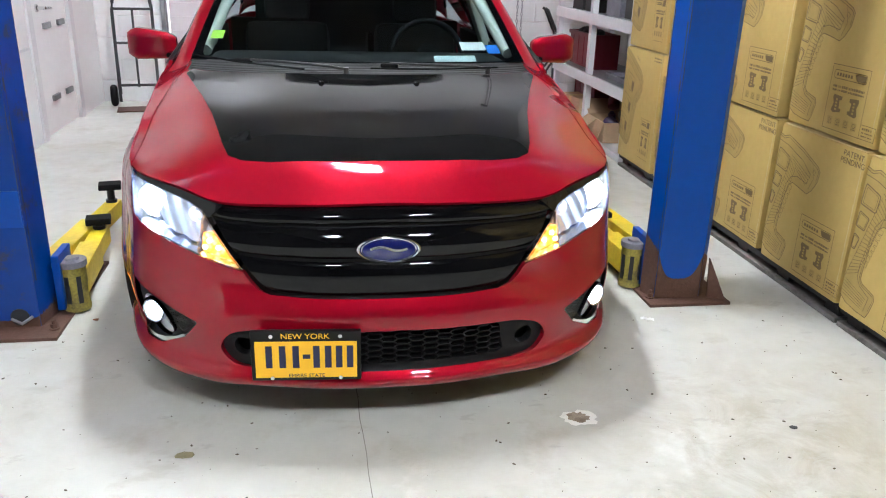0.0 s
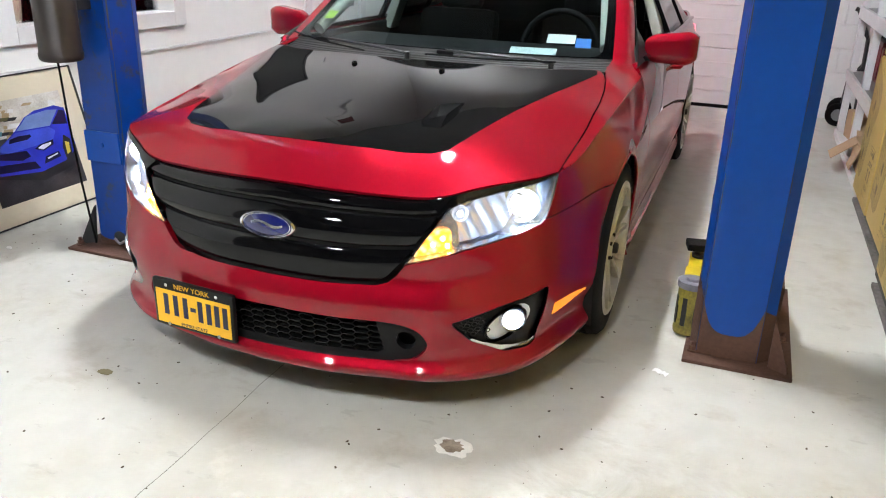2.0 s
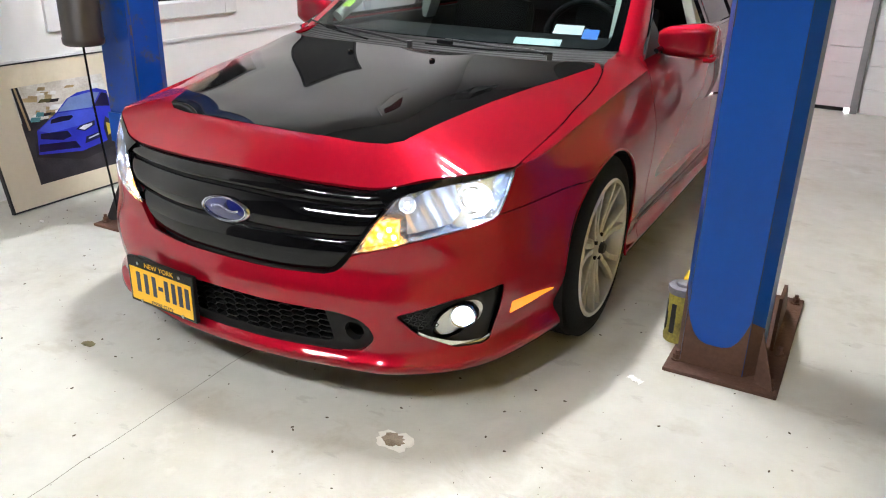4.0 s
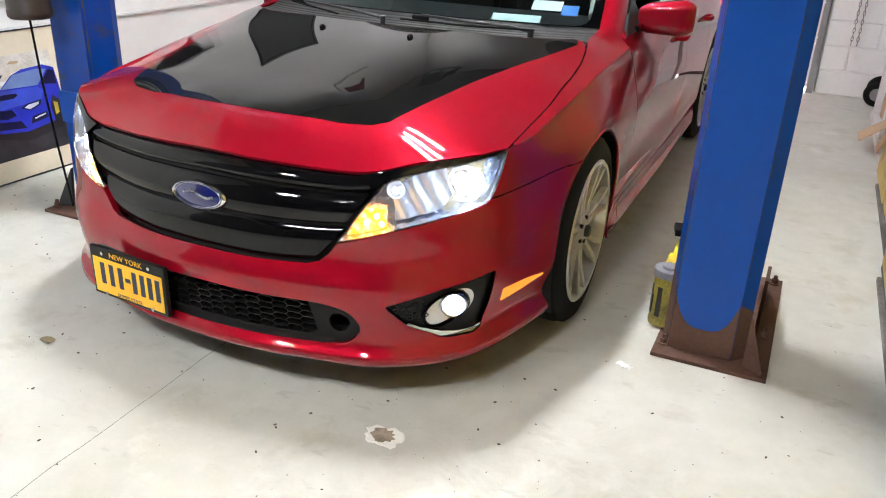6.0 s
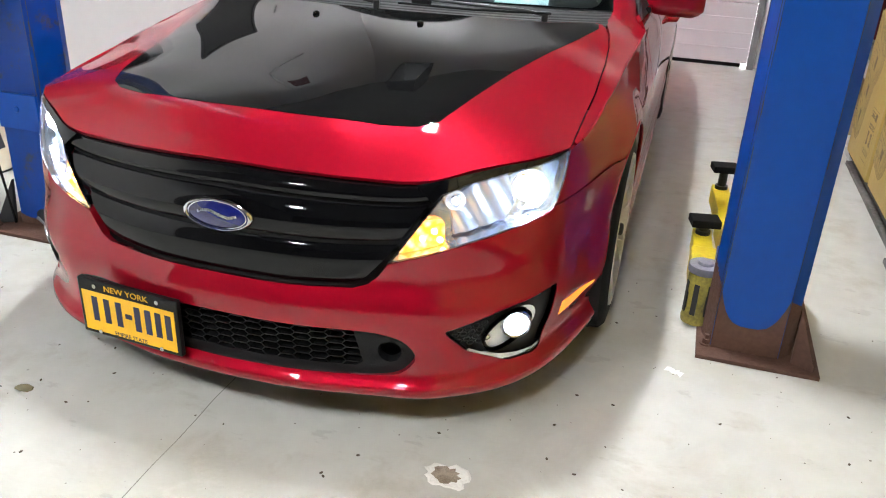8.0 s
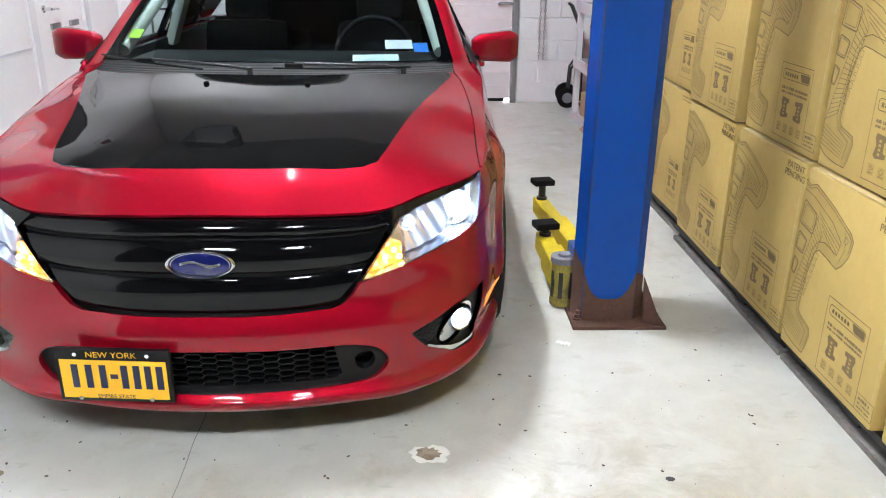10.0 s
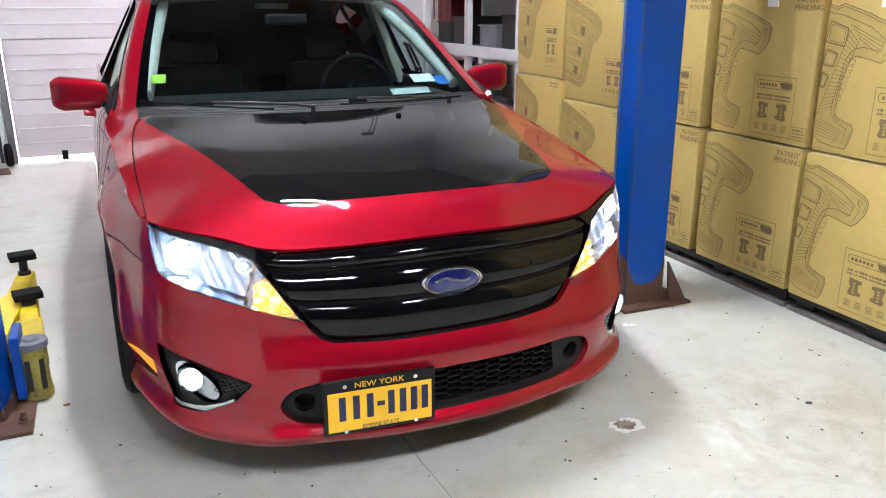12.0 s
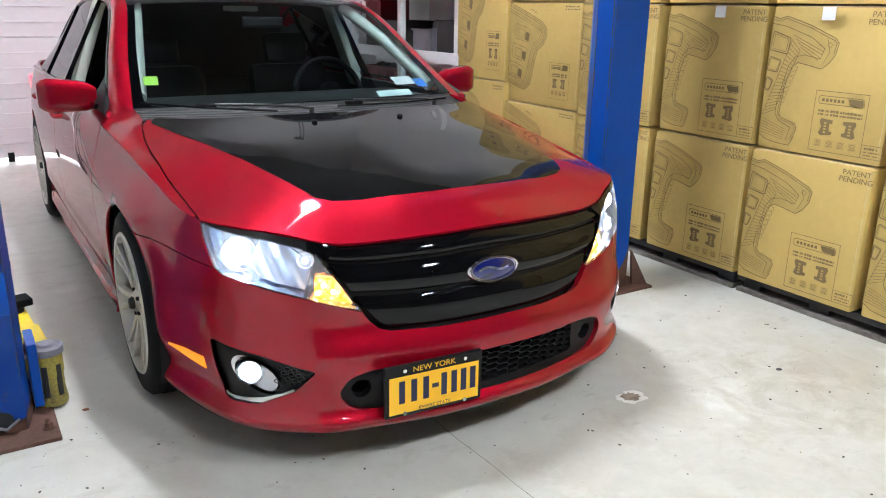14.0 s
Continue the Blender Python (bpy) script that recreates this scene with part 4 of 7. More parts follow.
random.seed(4)
kinds = {0: carton(0.615, 0.65, 0, "brown cardboard carton with a dark line drawing, on a pallet stack"), 1: carton(0.74, 0.655, 1, "brown cardboard carton printed with a tail lamp drawing"), 2: carton(0.615, 0.775, 1, "tall brown cardboard carton printed with a lamp drawing")}
stacks = [(0, 1.915, [1.582, 0.922, 0.287, -0.35, -0.985, -1.62], [0.088, 0.742, 1.396, 2.05, 2.704, 3.358]), (1, 1.955, [2.305], [0.088, 0.745, 1.402]), (2, 1.955, [3.0], [0.088, 0.866])]
for style, x, ys, zs in stacks:
    for y in ys:
        for k, z in enumerate(zs):
            copy_thing(kinds[style], pose(x + random.uniform(-0.008, 0.008) + (0.005 if k else 0), y + random.uniform(-0.004, 0.004), z, 0, 0, random.uniform(-0.6, 0.6)))
for r in kinds.values():
    for o in (*r.children_recursive, r):
        bpy.data.objects.remove(o)
for y in (0.87, 0.3, -0.33):
    tag = root("paper_tag", (1.899, y, 1.33), "small white paper tag stuck on a carton", "paper tag")
    b = bmesh.new()
    bar(b, (-0.002, -0.03, 0.0), (0.002, 0.03, 0.055))
    part("paper", b, WHITE_PAPER, tag)


def pallet(y0, y1, x0, mat, label):
    r = root("pallet", (x0, (y0 + y1) / 2, 0), label, "pallet", "pallets")
    h = (y1 - y0) / 2
    b = bmesh.new()
    bar(b, (0.02, -h, 0.06), (0.6, h, 0.086))
    part("deck", b, mat, r)
    for k in range(4):
        b = bmesh.new()
        yy = -h + 0.02 + k * (2 * h - 0.14) / 3
        bar(b, (0.045, yy, 0.022), (0.6, yy + 0.1, 0.06))
        part("runner", b, mat, r)
    b = bmesh.new()
    bar(b, (0.015, -h, 0.0), (0.14, h, 0.022))
    part("bottom_board", b, PALLET_GREY, r, "dusty grey bottom board", bevel=0.003)


for y0, y1, x0 in ((0.62, 1.9, 1.91), (-0.65, 0.6, 1.91), (-1.95, -0.67, 1.91), (1.93, 3.31, 1.95)):
    pallet(y0, y1, x0, PALLET, "dark plastic pallet under the cartons")

# ---- shelving ----
shelf = root("shelving_unit", (2.0, 4.3, 0), "white painted open shelving unit, half full", "shelving")
for y in (3.4, 4.3, 5.22):
    for x in (2.0, 2.5):
        b = bmesh.new()
        bar(b, (x - 2.0, y - 4.3 - 0.03, 0), (x - 2.0 + 0.05, y - 4.3 + 0.03, 2.1))
        part("upright", b, SHELF_WHITE, shelf, bevel=0.004)
for z in (0.04, 0.52, 1.0, 1.48):
    b = bmesh.new()
    bar(b, (0.005, -0.93, z - 0.02), (0.54, 0.95, z))
    board = part("shelf_board", b, STEEL if z > 0.1 else SHELF_WHITE, shelf)
    b = bmesh.new()
    bar(b, (-0.012, -0.94, z - 0.075), (0.012, 0.96, z + 0.012))
    part("shelf_lip", b, SHELF_WHITE, board, bevel=0.003)
for x, y, z, size in ((2.12, 4.86, 0.525, (0.24, 0.64, 0.29)), (2.2, 4.9, 0.045, (0.24, 0.56, 0.36)), (2.1, 4.98, 1.187, (0.3, 0.3, 0.24))):
    r = root("crate", (x, y, z), "dark red plastic crate on the shelving", "crate", "red crates")
    b = bmesh.new()
    hx, hy, hz = size
    for lo, hi in (((0, -hy / 2, 0), (hx, hy / 2, 0.015)), ((0, -hy / 2, 0.015), (0.015, hy / 2, hz)), ((hx - 0.015, -hy / 2, 0.015), (hx, hy / 2, hz)), ((0.015, -hy / 2, 0.015), (hx - 0.015, -hy / 2 + 0.015, hz)), ((0.015, hy / 2 - 0.015, 0.015), (hx - 0.015, hy / 2, hz))):
        bar(b, lo, hi)
    part("crate_shell", b, DARK_RED, r)
    b = bmesh.new()
    bar(b, (-0.015, -hy / 2 - 0.012, hz - 0.035), (0.0, hy / 2 + 0.012, hz))
    part("crate_rim", b, DARK_RED, r, bevel=0.004)
    for k in range(4):
        b = bmesh.new()
        bar(b, (-0.007, -hy / 2 + 0.08 + k * 0.15, 0.02), (0.0, -hy / 2 + 0.095 + k * 0.15, hz - 0.035))
        part("crate_rib", b, DARK_RED, r, bevel=0.002)


def shelf_bin(x, y, z, size, mat, label):
    """An open storage bin with a turned-out rim."""
    r = root("bin", (x, y, z), label, "bin", "storage bins")
    hx, hy, hz = size
    b = bmesh.new()
    for lo, hi in (((0, -hy / 2, 0), (hx, hy / 2, 0.01)), ((0, -hy / 2, 0.01), (0.01, hy / 2, hz)), ((hx - 0.01, -hy / 2, 0.01), (hx, hy / 2, hz)), ((0.01, -hy / 2, 0.01), (hx - 0.01, -hy / 2 + 0.01, hz)), ((0.01, hy / 2 - 0.01, 0.01), (hx - 0.01, hy / 2, hz))):
        bar(b, lo, hi)
    part("bin_shell", b, mat, r)
    b = bmesh.new()
    for lo, hi in (((-0.015, -hy / 2 - 0.015, hz), (0.01, hy / 2 + 0.015, hz + 0.012)), ((hx - 0.01, -hy / 2 - 0.015, hz), (hx + 0.015, hy / 2 + 0.015, hz + 0.012)), ((0.01, -hy / 2 - 0.015, hz), (hx - 0.01, -hy / 2 + 0.01, hz + 0.012)), ((0.01, hy / 2 - 0.01, hz), (hx - 0.01, hy / 2 + 0.015, hz + 0.012))):
        bar(b, lo, hi)
    part("bin_rim", b, mat, r, bevel=0.004)


shelf_bin(2.12, 3.7, 1.003, (0.36, 0.34, 0.24), PALLET, "black storage bin on the upper shelf")
shelf_bin(2.1, 4.08, 1.003, (0.36, 0.3, 0.16), PAD_GREY, "grey storage bin on the upper shelf")
shelf_bin(2.1, 4.62, 1.003, (0.34, 0.3, 0.22), BRAKE, "dark brown storage bin on the upper shelf")
shelf_bin(2.1, 4.98, 1.003, (0.34, 0.28, 0.17), PALLET, "black storage bin on the upper shelf")
shelf_bin(2.1, 3.82, 0.523, (0.34, 0.5, 0.035), PAD_GREY, "flat grey tray on the middle shelf")
random.seed(4)
for k in range(6):
    r = root("rag", (2.2 + random.uniform(-0.03, 0.1), 4.64 + 0.08 * k, 0.8), "dark crumpled rag heaped on the red crate", "rag", "rags on the crate")
    b = bmesh.new()
    ball(b, (0, 0, 0.02), 0.05, (1.0, 1.2, 0.6), 14, 9)
    for v in b.verts:
        v.co += 0.012 * noise.noise_vector(v.co * 30 + Vector((k, 0, 0)))
    part("cloth", b, PALLET, r, smooth=80)

# open carton of spare parts on the lowest board
opened = root("open_carton", (2.02, 4.02, 0.045), "open brown cardboard carton with flaps folded out on the low shelf", "carton")
b = bmesh.new()
for lo, hi in (((0, -0.21, 0), (0.42, 0.21, 0.008)), ((0, -0.21, 0.008), (0.008, 0.21, 0.16)), ((0.412, -0.21, 0.008), (0.42, 0.21, 0.16)), ((0.008, -0.21, 0.008), (0.412, -0.202, 0.16)), ((0.008, 0.202, 0.008), (0.412, 0.21, 0.16))):
    bar(b, lo, hi)
part("carton_body", b, KRAFT, opened)
for lo, hi, m in (((-0.19, -0.02, -0.003), (0, 0.2, 0.003), pose(0, 0, 0.16, 0, -38, 0)), ((-0.15, -0.2, -0.003), (0, -0.03, 0.003), pose(0, 0, 0.16, 0, -72, 0)), ((0.01, 0, -0.003), (0.4, 0.17, 0.003), pose(0, 0.21, 0.16, 38, 0, 0)), ((0, -0.2, -0.003), (0.19, 0.2, 0.003), pose(0.42, 0, 0.16, 0, -70, 0))):
    b = bmesh.new()
    bar(b, lo, hi, m)
    part("carton_flap", b, KRAFT, opened)
random.seed(9)
for k in range(11):
    pr = root("spare_part", (2.0 + random.uniform(0.1, 0.32), 4.02 + random.uniform(-0.15, 0.15), 0.08 + 0.065 * (k % 4)), "dark machined spare part lying in the open carton", "spare part", "spare parts in the carton")
    b = bmesh.new()
    tip = Vector((random.uniform(-0.1, 0.1), random.uniform(-0.1, 0.1), random.uniform(0.03, 0.1)))
    wide = random.uniform(0.03, 0.055)
    rod(b, (0, 0, 0), tip, wide, seg=18)
    rod(b, tip * 1.001, tip * 1.25, wide * 0.6, seg=14)
    part("part_body", b, DARK_RED if k % 4 == 3 else (PURPLE if k % 4 == 1 else BLACK_STEEL), pr, bevel=0.006, smooth=40)
small = root("small_carton", (2.06, 4.86, 0.045), "plain brown cardboard carton on the low shelf", "carton", "", 8)
b = bmesh.new()
bar(b, (-0.0, -0.19, 0), (0.3, 0.19, 0.21))
body = part("carton_body", b, KRAFT, small, bevel=0.012)
part("tape", bar(bmesh.new(), (-0.001, -0.025, 0.12), (0.301, 0.025, 0.212)), CARD_EDGE, body)

# ---- sack trucks ----
def sack_truck(x, y, rz, lean, label, tall=1.0, wide=1.0):
    r = root("sack_truck", (x, y, 0), label, "sack truck", "", rz)
    m = pose(0, 0, 0.09, lean, 0, 0)
    b = bmesh.new()
    for s in (-0.17 * wide, 0.17 * wide):
        pipe(b, [m @ Vector(p) for p in ((s, 0, -0.03), (s, 0, 0.8 * tall), (s * 0.95, 0.02, 0.86 * tall), (s * 0.8, 0.1, 1.1 * tall), (s * 0.7, 0.125, 1.12 * tall))], 0.015, 8)
    pipe(b, [m @ Vector(p) for p in ((0, 0.005, 0.1), (0, 0.005, 0.8 * tall))], 0.011, 8)
    for z in (0.12, 0.5 * tall, 0.8 * tall):
        pipe(b, [m @ Vector(p) for p in ((-0.17 * wide, 0, z), (0.17 * wide, 0, z))], 0.012, 8)
    for s in (-0.17 * wide, 0.17 * wide):
        pipe(b, [m @ Vector(p) for p in ((s, 0, 0.42), (s, 0.1, 0.28), (s, 0.12, 0.04))], 0.012, 8)
    part("tube_body", b, BLACK_STEEL, r, smooth=50)
    b = bmesh.new()
    bar(b, (-0.2 * wide, -0.24, 0.004), (0.2 * wide, 0.0, 0.014))
    part("toe_plate", b, RUST, r)
    for s in (-0.17 * wide - 0.06, 0.17 * wide + 0.06):
        b = bmesh.new()
        lathe(b, [(0.05, -0.026), (0.08, -0.03), (0.096, -0.018), (0.1, 0.0), (0.096, 0.018), (0.08, 0.03), (0.05, 0.026)], Matrix.Translation((s, 0.13, 0.1)) @ pose(0, 0, 0, 0, 90, 0), 32)
        wh = part("truck_wheel", b, RUBBER, r, smooth=50)
        b = bmesh.new()
        lathe(b, [(0.0001, -0.018), (0.05, -0.022), (0.052, 0.022), (0.0001, 0.018)], Matrix.Translation((s, 0.13, 0.1)) @ pose(0, 0, 0, 0, 90, 0), 24)
        part("wheel_hub", b, STEEL, wh, smooth=30)


sack_truck(-1.86, 5.6, 10, -8, "black steel sack truck leaning on the block wall")
sack_truck(2.17, 5.76, 84, -2, "black steel sack truck standing beside the shelving", 0.78, 0.55)

# hoist chain of the garage door
chain = root("pull_chain", (1.76, 5.85, 0.2), "grey steel pull chain hanging beside the garage door", "chain")
b = bmesh.new()
for strand in (0.0, 0.045):
    for k in range(84):
        z = 0.25 + k * 0.034
        ring = [((0.009 * math.cos(a) if k % 2 else 0) + strand, (0 if k % 2 else 0.009 * math.cos(a)), z + 0.021 * math.sin(a)) for a in np.linspace(0, 2 * math.pi, 9)[:-1]]
        pipe(b, ring, 0.0035, 4, True)
tagged(part("links", b, STEEL, chain, smooth=60), kind="stuff")
part("chain_bracket", bar(bmesh.new(), (-0.05, -0.02, 3.03), (0.05, 0.1, 3.07)), STEEL, chain)

# ---- framed picture ----
pic = root("framed_picture", (-2.0, 0.64, 0.0), "large cream-mounted photo print of a blue car, leaning on the wall", "picture")
pic.matrix_basis = pose(-2.02, 1.06, 0.01, 0, -13.5, 0) @ pose(0, 0, 0, 90, 0, 90)
b = bmesh.new()
bar(b, (-0.42, 0.0, -0.012), (0.42, 0.71, 0.0))
board = part("mount_board", b, CREAM, pic)
b = bmesh.new()
for lo, hi in (((-0.43, -0.008, -0.015), (0.43, 0.0, 0.006)), ((-0.43, 0.71, -0.015), (0.43, 0.718, 0.006)), ((-0.43, 0.0, -0.015), (-0.42, 0.71, 0.006)), ((0.42, 0.0, -0.015), (0.43, 0.71, 0.006))):
    bar(b, lo, hi)
part("picture_rim", b, BLACK_STEEL, pic)
def shape(name, pts, mat, lift):
    b = bmesh.new()
    plaque(b, pts, lambda x, y: Vector((x, y, lift)))
    return part(name, b, mat, board)


def ink(name, colour, spots=0.35, colour2=None):
    return material("print " + name, colour, 0.35, spots=spots, scale=30, colour2=colour2)


shape("print_ground", rect(-0.24, 0.1, 0.31, 0.6), ink("asphalt", (0.05, 0.047, 0.055), 0.5, (0.012, 0.012, 0.016)), 0.001)
shape("print_distance", rect(-0.24, 0.42, 0.31, 0.6), ink("hillside", (0.36, 0.31, 0.25), 0.4, (0.7, 0.68, 0.64)), 0.0015)
random.seed(14)
tones = [ink("foliage", (0.12, 0.11, 0.04)), ink("tan", (0.45, 0.33, 0.18)), ink("teal", (0.1, 0.3, 0.33)), ink("white", (0.75, 0.75, 0.75)), ink("dark", (0.02, 0.02, 0.025))]
for k in range(34):
    cx, cy = random.uniform(-0.19, 0.27), random.uniform(0.4, 0.585)
    w, h = random.uniform(0.012, 0.045), random.uniform(0.006, 0.02)
    if cx > 0.0 and cy < 0.53:
        continue
    shape("print_blotch", [(cx - w, cy - h * 0.6), (cx + w * 0.6, cy - h), (cx + w, cy + h * 0.5), (cx - w * 0.5, cy + h)], tones[k % 5 if cy < 0.52 else (1, 3)[k % 2]], 0.0019 + 0.00001 * k)
shape("print_post", [(-0.235, 0.37), (-0.185, 0.38), (-0.2, 0.598), (-0.235, 0.598)], tones[4], 0.0024)
shape("print_post", [(-0.212, 0.38), (-0.2, 0.38), (-0.213, 0.598), (-0.225, 0.598)], tones[1], 0.0027)
CAR_BLUE = ink("blue", (0.02, 0.035, 0.5))
MID_BLUE = ink("light blue", (0.05, 0.09, 0.62))
DARK_BLUE = ink("navy", (0.006, 0.007, 0.05))
GLASS_BLUE = ink("pale glass", (0.16, 0.24, 0.5))
shape("print_shadow", [(-0.215, 0.24), (0.05, 0.17), (0.26, 0.2), (0.31, 0.26), (0.31, 0.31), (-0.2, 0.31)], tones[4], 0.0024)
shape("print_shape", [(-0.2, 0.25), (-0.178, 0.33), (-0.17, 0.37), (-0.1, 0.405), (-0.03, 0.442), (0.05, 0.5), (0.12, 0.522), (0.25, 0.528), (0.31, 0.505), (0.31, 0.31), (0.28, 0.27), (0.215, 0.237), (0.05, 0.216)], CAR_BLUE, 0.0027)
shape("print_shape", [(-0.023, 0.442), (0.186, 0.431), (0.262, 0.503), (0.2, 0.513), (0.065, 0.503)], GLASS_BLUE, 0.003)
shape("print_shape", [(0.2, 0.435), (0.3, 0.42), (0.305, 0.49), (0.272, 0.5)], DARK_BLUE, 0.003)
shape("print_shape", [(-0.164, 0.368), (-0.1, 0.4), (-0.03, 0.436), (0.18, 0.425), (0.21, 0.4), (0.18, 0.36), (0.06, 0.35), (-0.1, 0.345)], MID_BLUE, 0.003)
shape("print_shape", [(-0.085, 0.39), (-0.075, 0.41), (-0.02, 0.417), (0.05, 0.412), (0.056, 0.402), (0.03, 0.39)], DARK_BLUE, 0.0033)
shape("print_shape", [(-0.165, 0.325), (-0.155, 0.352), (0.0, 0.338), (0.015, 0.305), (-0.04, 0.295)], DARK_BLUE, 0.0033)
shape("print_shape", [(0.05, 0.335), (0.085, 0.35), (0.178, 0.36), (0.172, 0.335), (0.1, 0.315)], DARK_BLUE, 0.0033)
shape("print_shape", [(0.07, 0.335), (0.1, 0.346), (0.16, 0.35), (0.155, 0.338), (0.1, 0.322)], tones[3], 0.0036)
shape("print_shape", [(-0.195, 0.262), (-0.18, 0.3), (0.03, 0.275), (0.05, 0.235)], DARK_BLUE, 0.0033)
shape("print_shape", [(0.08, 0.25), (0.1, 0.285), (0.19, 0.295), (0.195, 0.265)], DARK_BLUE, 0.0033)
shape("print_shape", [(0.11, 0.268), (0.18, 0.281), (0.18, 0.288), (0.11, 0.276)], tones[3], 0.0036)
shape("print_shape", [(0.225, 0.24), (0.27, 0.26), (0.285, 0.34), (0.25, 0.37), (0.222, 0.31)], tones[4], 0.0033)
shape("print_shape", [(0.238, 0.265), (0.262, 0.275), (0.27, 0.325), (0.245, 0.335)], ink("gold", (0.55, 0.42, 0.05)), 0.0036)

# ---- floor marks and litter ----
b = bmesh.new()
random.seed(3)
x, pts = -0.09, []
for k in range(60):
    y = 1.6 - k * 0.1
    x = -0.088 + 0.058 * (0.16 - y) * 0.5 + random.uniform(-0.004, 0.004)
    pts.append((x, y))
ribbon(b, pts, 0.0026, lambda p, q: Vector((p, q, 0.0022)))
structure("floor_crack", b, material("dark crack", (0.12, 0.11, 0.095), 0.9, colour2=(0.3, 0.28, 0.25), scale=9), "thin dark crack in the concrete")


def blot(name, x, y, rx, ry, mat, label, cat, seed, h=0.0035, n=22):
    random.seed(seed)
    b = bmesh.new()
    rim = []
    for k in range(n):
        a = 2 * math.pi * k / n
        f = random.uniform(0.72, 1.08)
        rim.append((rx * f * math.cos(a), ry * f * math.sin(a)))
    top = [b.verts.new((px * 0.9, py * 0.9, h)) for px, py in rim]
    low = [b.verts.new((px, py, 0.0015)) for px, py in rim]
    b.faces.new(top)
    for k in range(n):
        b.faces.new((low[k], low[(k + 1) % n], top[(k + 1) % n], top[k]))
    o = part(name, b, mat)
    o.matrix_basis = pose(x, y, 0.0, 0, 0, 0)
    return tagged(o, label, cat)


SPALL = material("crumbled concrete", (0.45, 0.37, 0.28), 0.9, colour2=(0.13, 0.09, 0.06), scale=60, bump=0.8, bump_scale=120)
DUST = material("brown dust", (0.1, 0.075, 0.05), 0.9, spots=0.3, scale=40)
blot("concrete_patch", 0.622, 0.021, 0.064, 0.05, material("bare white concrete", (0.85, 0.83, 0.78), 0.9, spots=0.15, scale=50, bump=0.8, bump_scale=120), "crumbled pale patch in the concrete floor", "floor patch", 5)
blot("concrete_patch", 0.618, 0.024, 0.042, 0.034, SPALL, "brown crumbled hollow within a pale floor patch", "floor patch", 15, 0.0045)
blot("oil_spot", 1.303, -0.105, 0.014, 0.011, BLACK_STEEL, "small dark oil spot on the floor", "oil spot", 6)
blot("dirt_mark", -0.613, -0.05, 0.036, 0.02, material("olive stain", (0.25, 0.22, 0.12), 0.8, spots=0.2, scale=30), "olive brown stain on the floor", "stain", 12, 0.003, 8)
blot("paper_bit", -1.825, 0.645, 0.022, 0.012, WHITE_PAPER, "scrap of white paper beside the leaning picture", "paper scrap", 4, 0.006, 7)
blot("dry_leaf", -1.1, 0.92, 0.014, 0.01, material("dead leaf", (0.25, 0.09, 0.03), 0.8, spots=0.3), "tiny dead leaf on the floor", "leaf", 8, 0.004, 7)
scrap = root("paper_scrap", (1.14, 0.72, 0.002), "small crumpled white paper scrap on the floor", "paper scrap", "", -20)
b = bmesh.new()
for k in range(4):
    plaque(b, [(-0.028 + k * 0.014, -0.012), (-0.014 + k * 0.014, -0.014 - 0.002 * k), (-0.014 + k * 0.014, 0.012), (-0.028 + k * 0.014, 0.013 - 0.003 * k)], lambda p, q, k=k: Vector((p, q, 0.003 + 0.004 * ((k + (p > -0.02 + k * 0.014)) % 2))))
bmesh.ops.remove_doubles(b, verts=b.verts, dist=0.0005)
part("paper", b, WHITE_PAPER, scrap)
random.seed(21)
crumbs = bmesh.new()
for k in range(700):
    x, y, r = random.uniform(-1.9, 1.8), random.uniform(-1.6, 1.4), random.choice((0.001, 0.0015, 0.0015, 0.002, 0.003, 0.0045))
    bmesh.ops.create_icosphere(crumbs, subdivisions=1, radius=r, matrix=Matrix.Translation((x, y, r * 0.35)) @ pose(0, 0, 0, 0, 0, random.uniform(0, 180)) @ Matrix.Diagonal((1.4, 0.8, 0.5, 1)))
tagged(part("floor_crumbs", crumbs, DUST), "scattered specks of dirt on the concrete", "dirt", kind="stuff")


# ---- painted blocks of the walls ----
BLOCK_W, BLOCK_H = 0.406, 0.203
block_meshes = {}


def block_mesh(w):
    """A block face with eased edges, 6 mm proud of the joint."""
    w = round(w, 3)
    if w not in block_meshes:
        me = bpy.data.meshes.new("block")
        a, h, e = w / 2 - 0.004, BLOCK_H / 2 - 0.004, 0.004
        co = [(-a, 0, -h), (a, 0, -h), (a, 0, h), (-a, 0, h), (-a + e, -0.005, -h + e), (a - e, -0.005, -h + e), (a - e, -0.005, h - e), (-a + e, -0.005, h - e)]
        me.from_pydata(co, [], [(4, 5, 6, 7), (0, 1, 5, 4), (1, 2, 6, 5), (2, 3, 7, 6), (3, 0, 4, 7)])
        me.materials.append(WALL)
        block_meshes[w] = me
    return block_meshes[w]


def lay_blocks(wall, along, a0, a1, fixed, rows):
    for k in range(rows):
        z = (k + 0.5) * BLOCK_H
        a = a0 - (BLOCK_W / 2 if k % 2 else 0)
        while a < a1 - 0.02:
            lo, hi = max(a, a0), min(a + BLOCK_W, a1)
            if hi - lo > 0.03:
                ob = new("block", block_mesh(hi - lo))
                ob.parent = wall
                mid = (lo + hi) / 2
                ob.matrix_basis = pose(mid, fixed, z) if along == "x" else pose(fixed, mid, z, 0, 0, -90)
            a += BLOCK_W


lay_blocks(north, "x", X0, -1.67, Y1, 13)
lay_blocks(north, "x", 1.56, X1, Y1, 13)
lay_blocks(east, "y", 3.2, Y1, X1, 11)


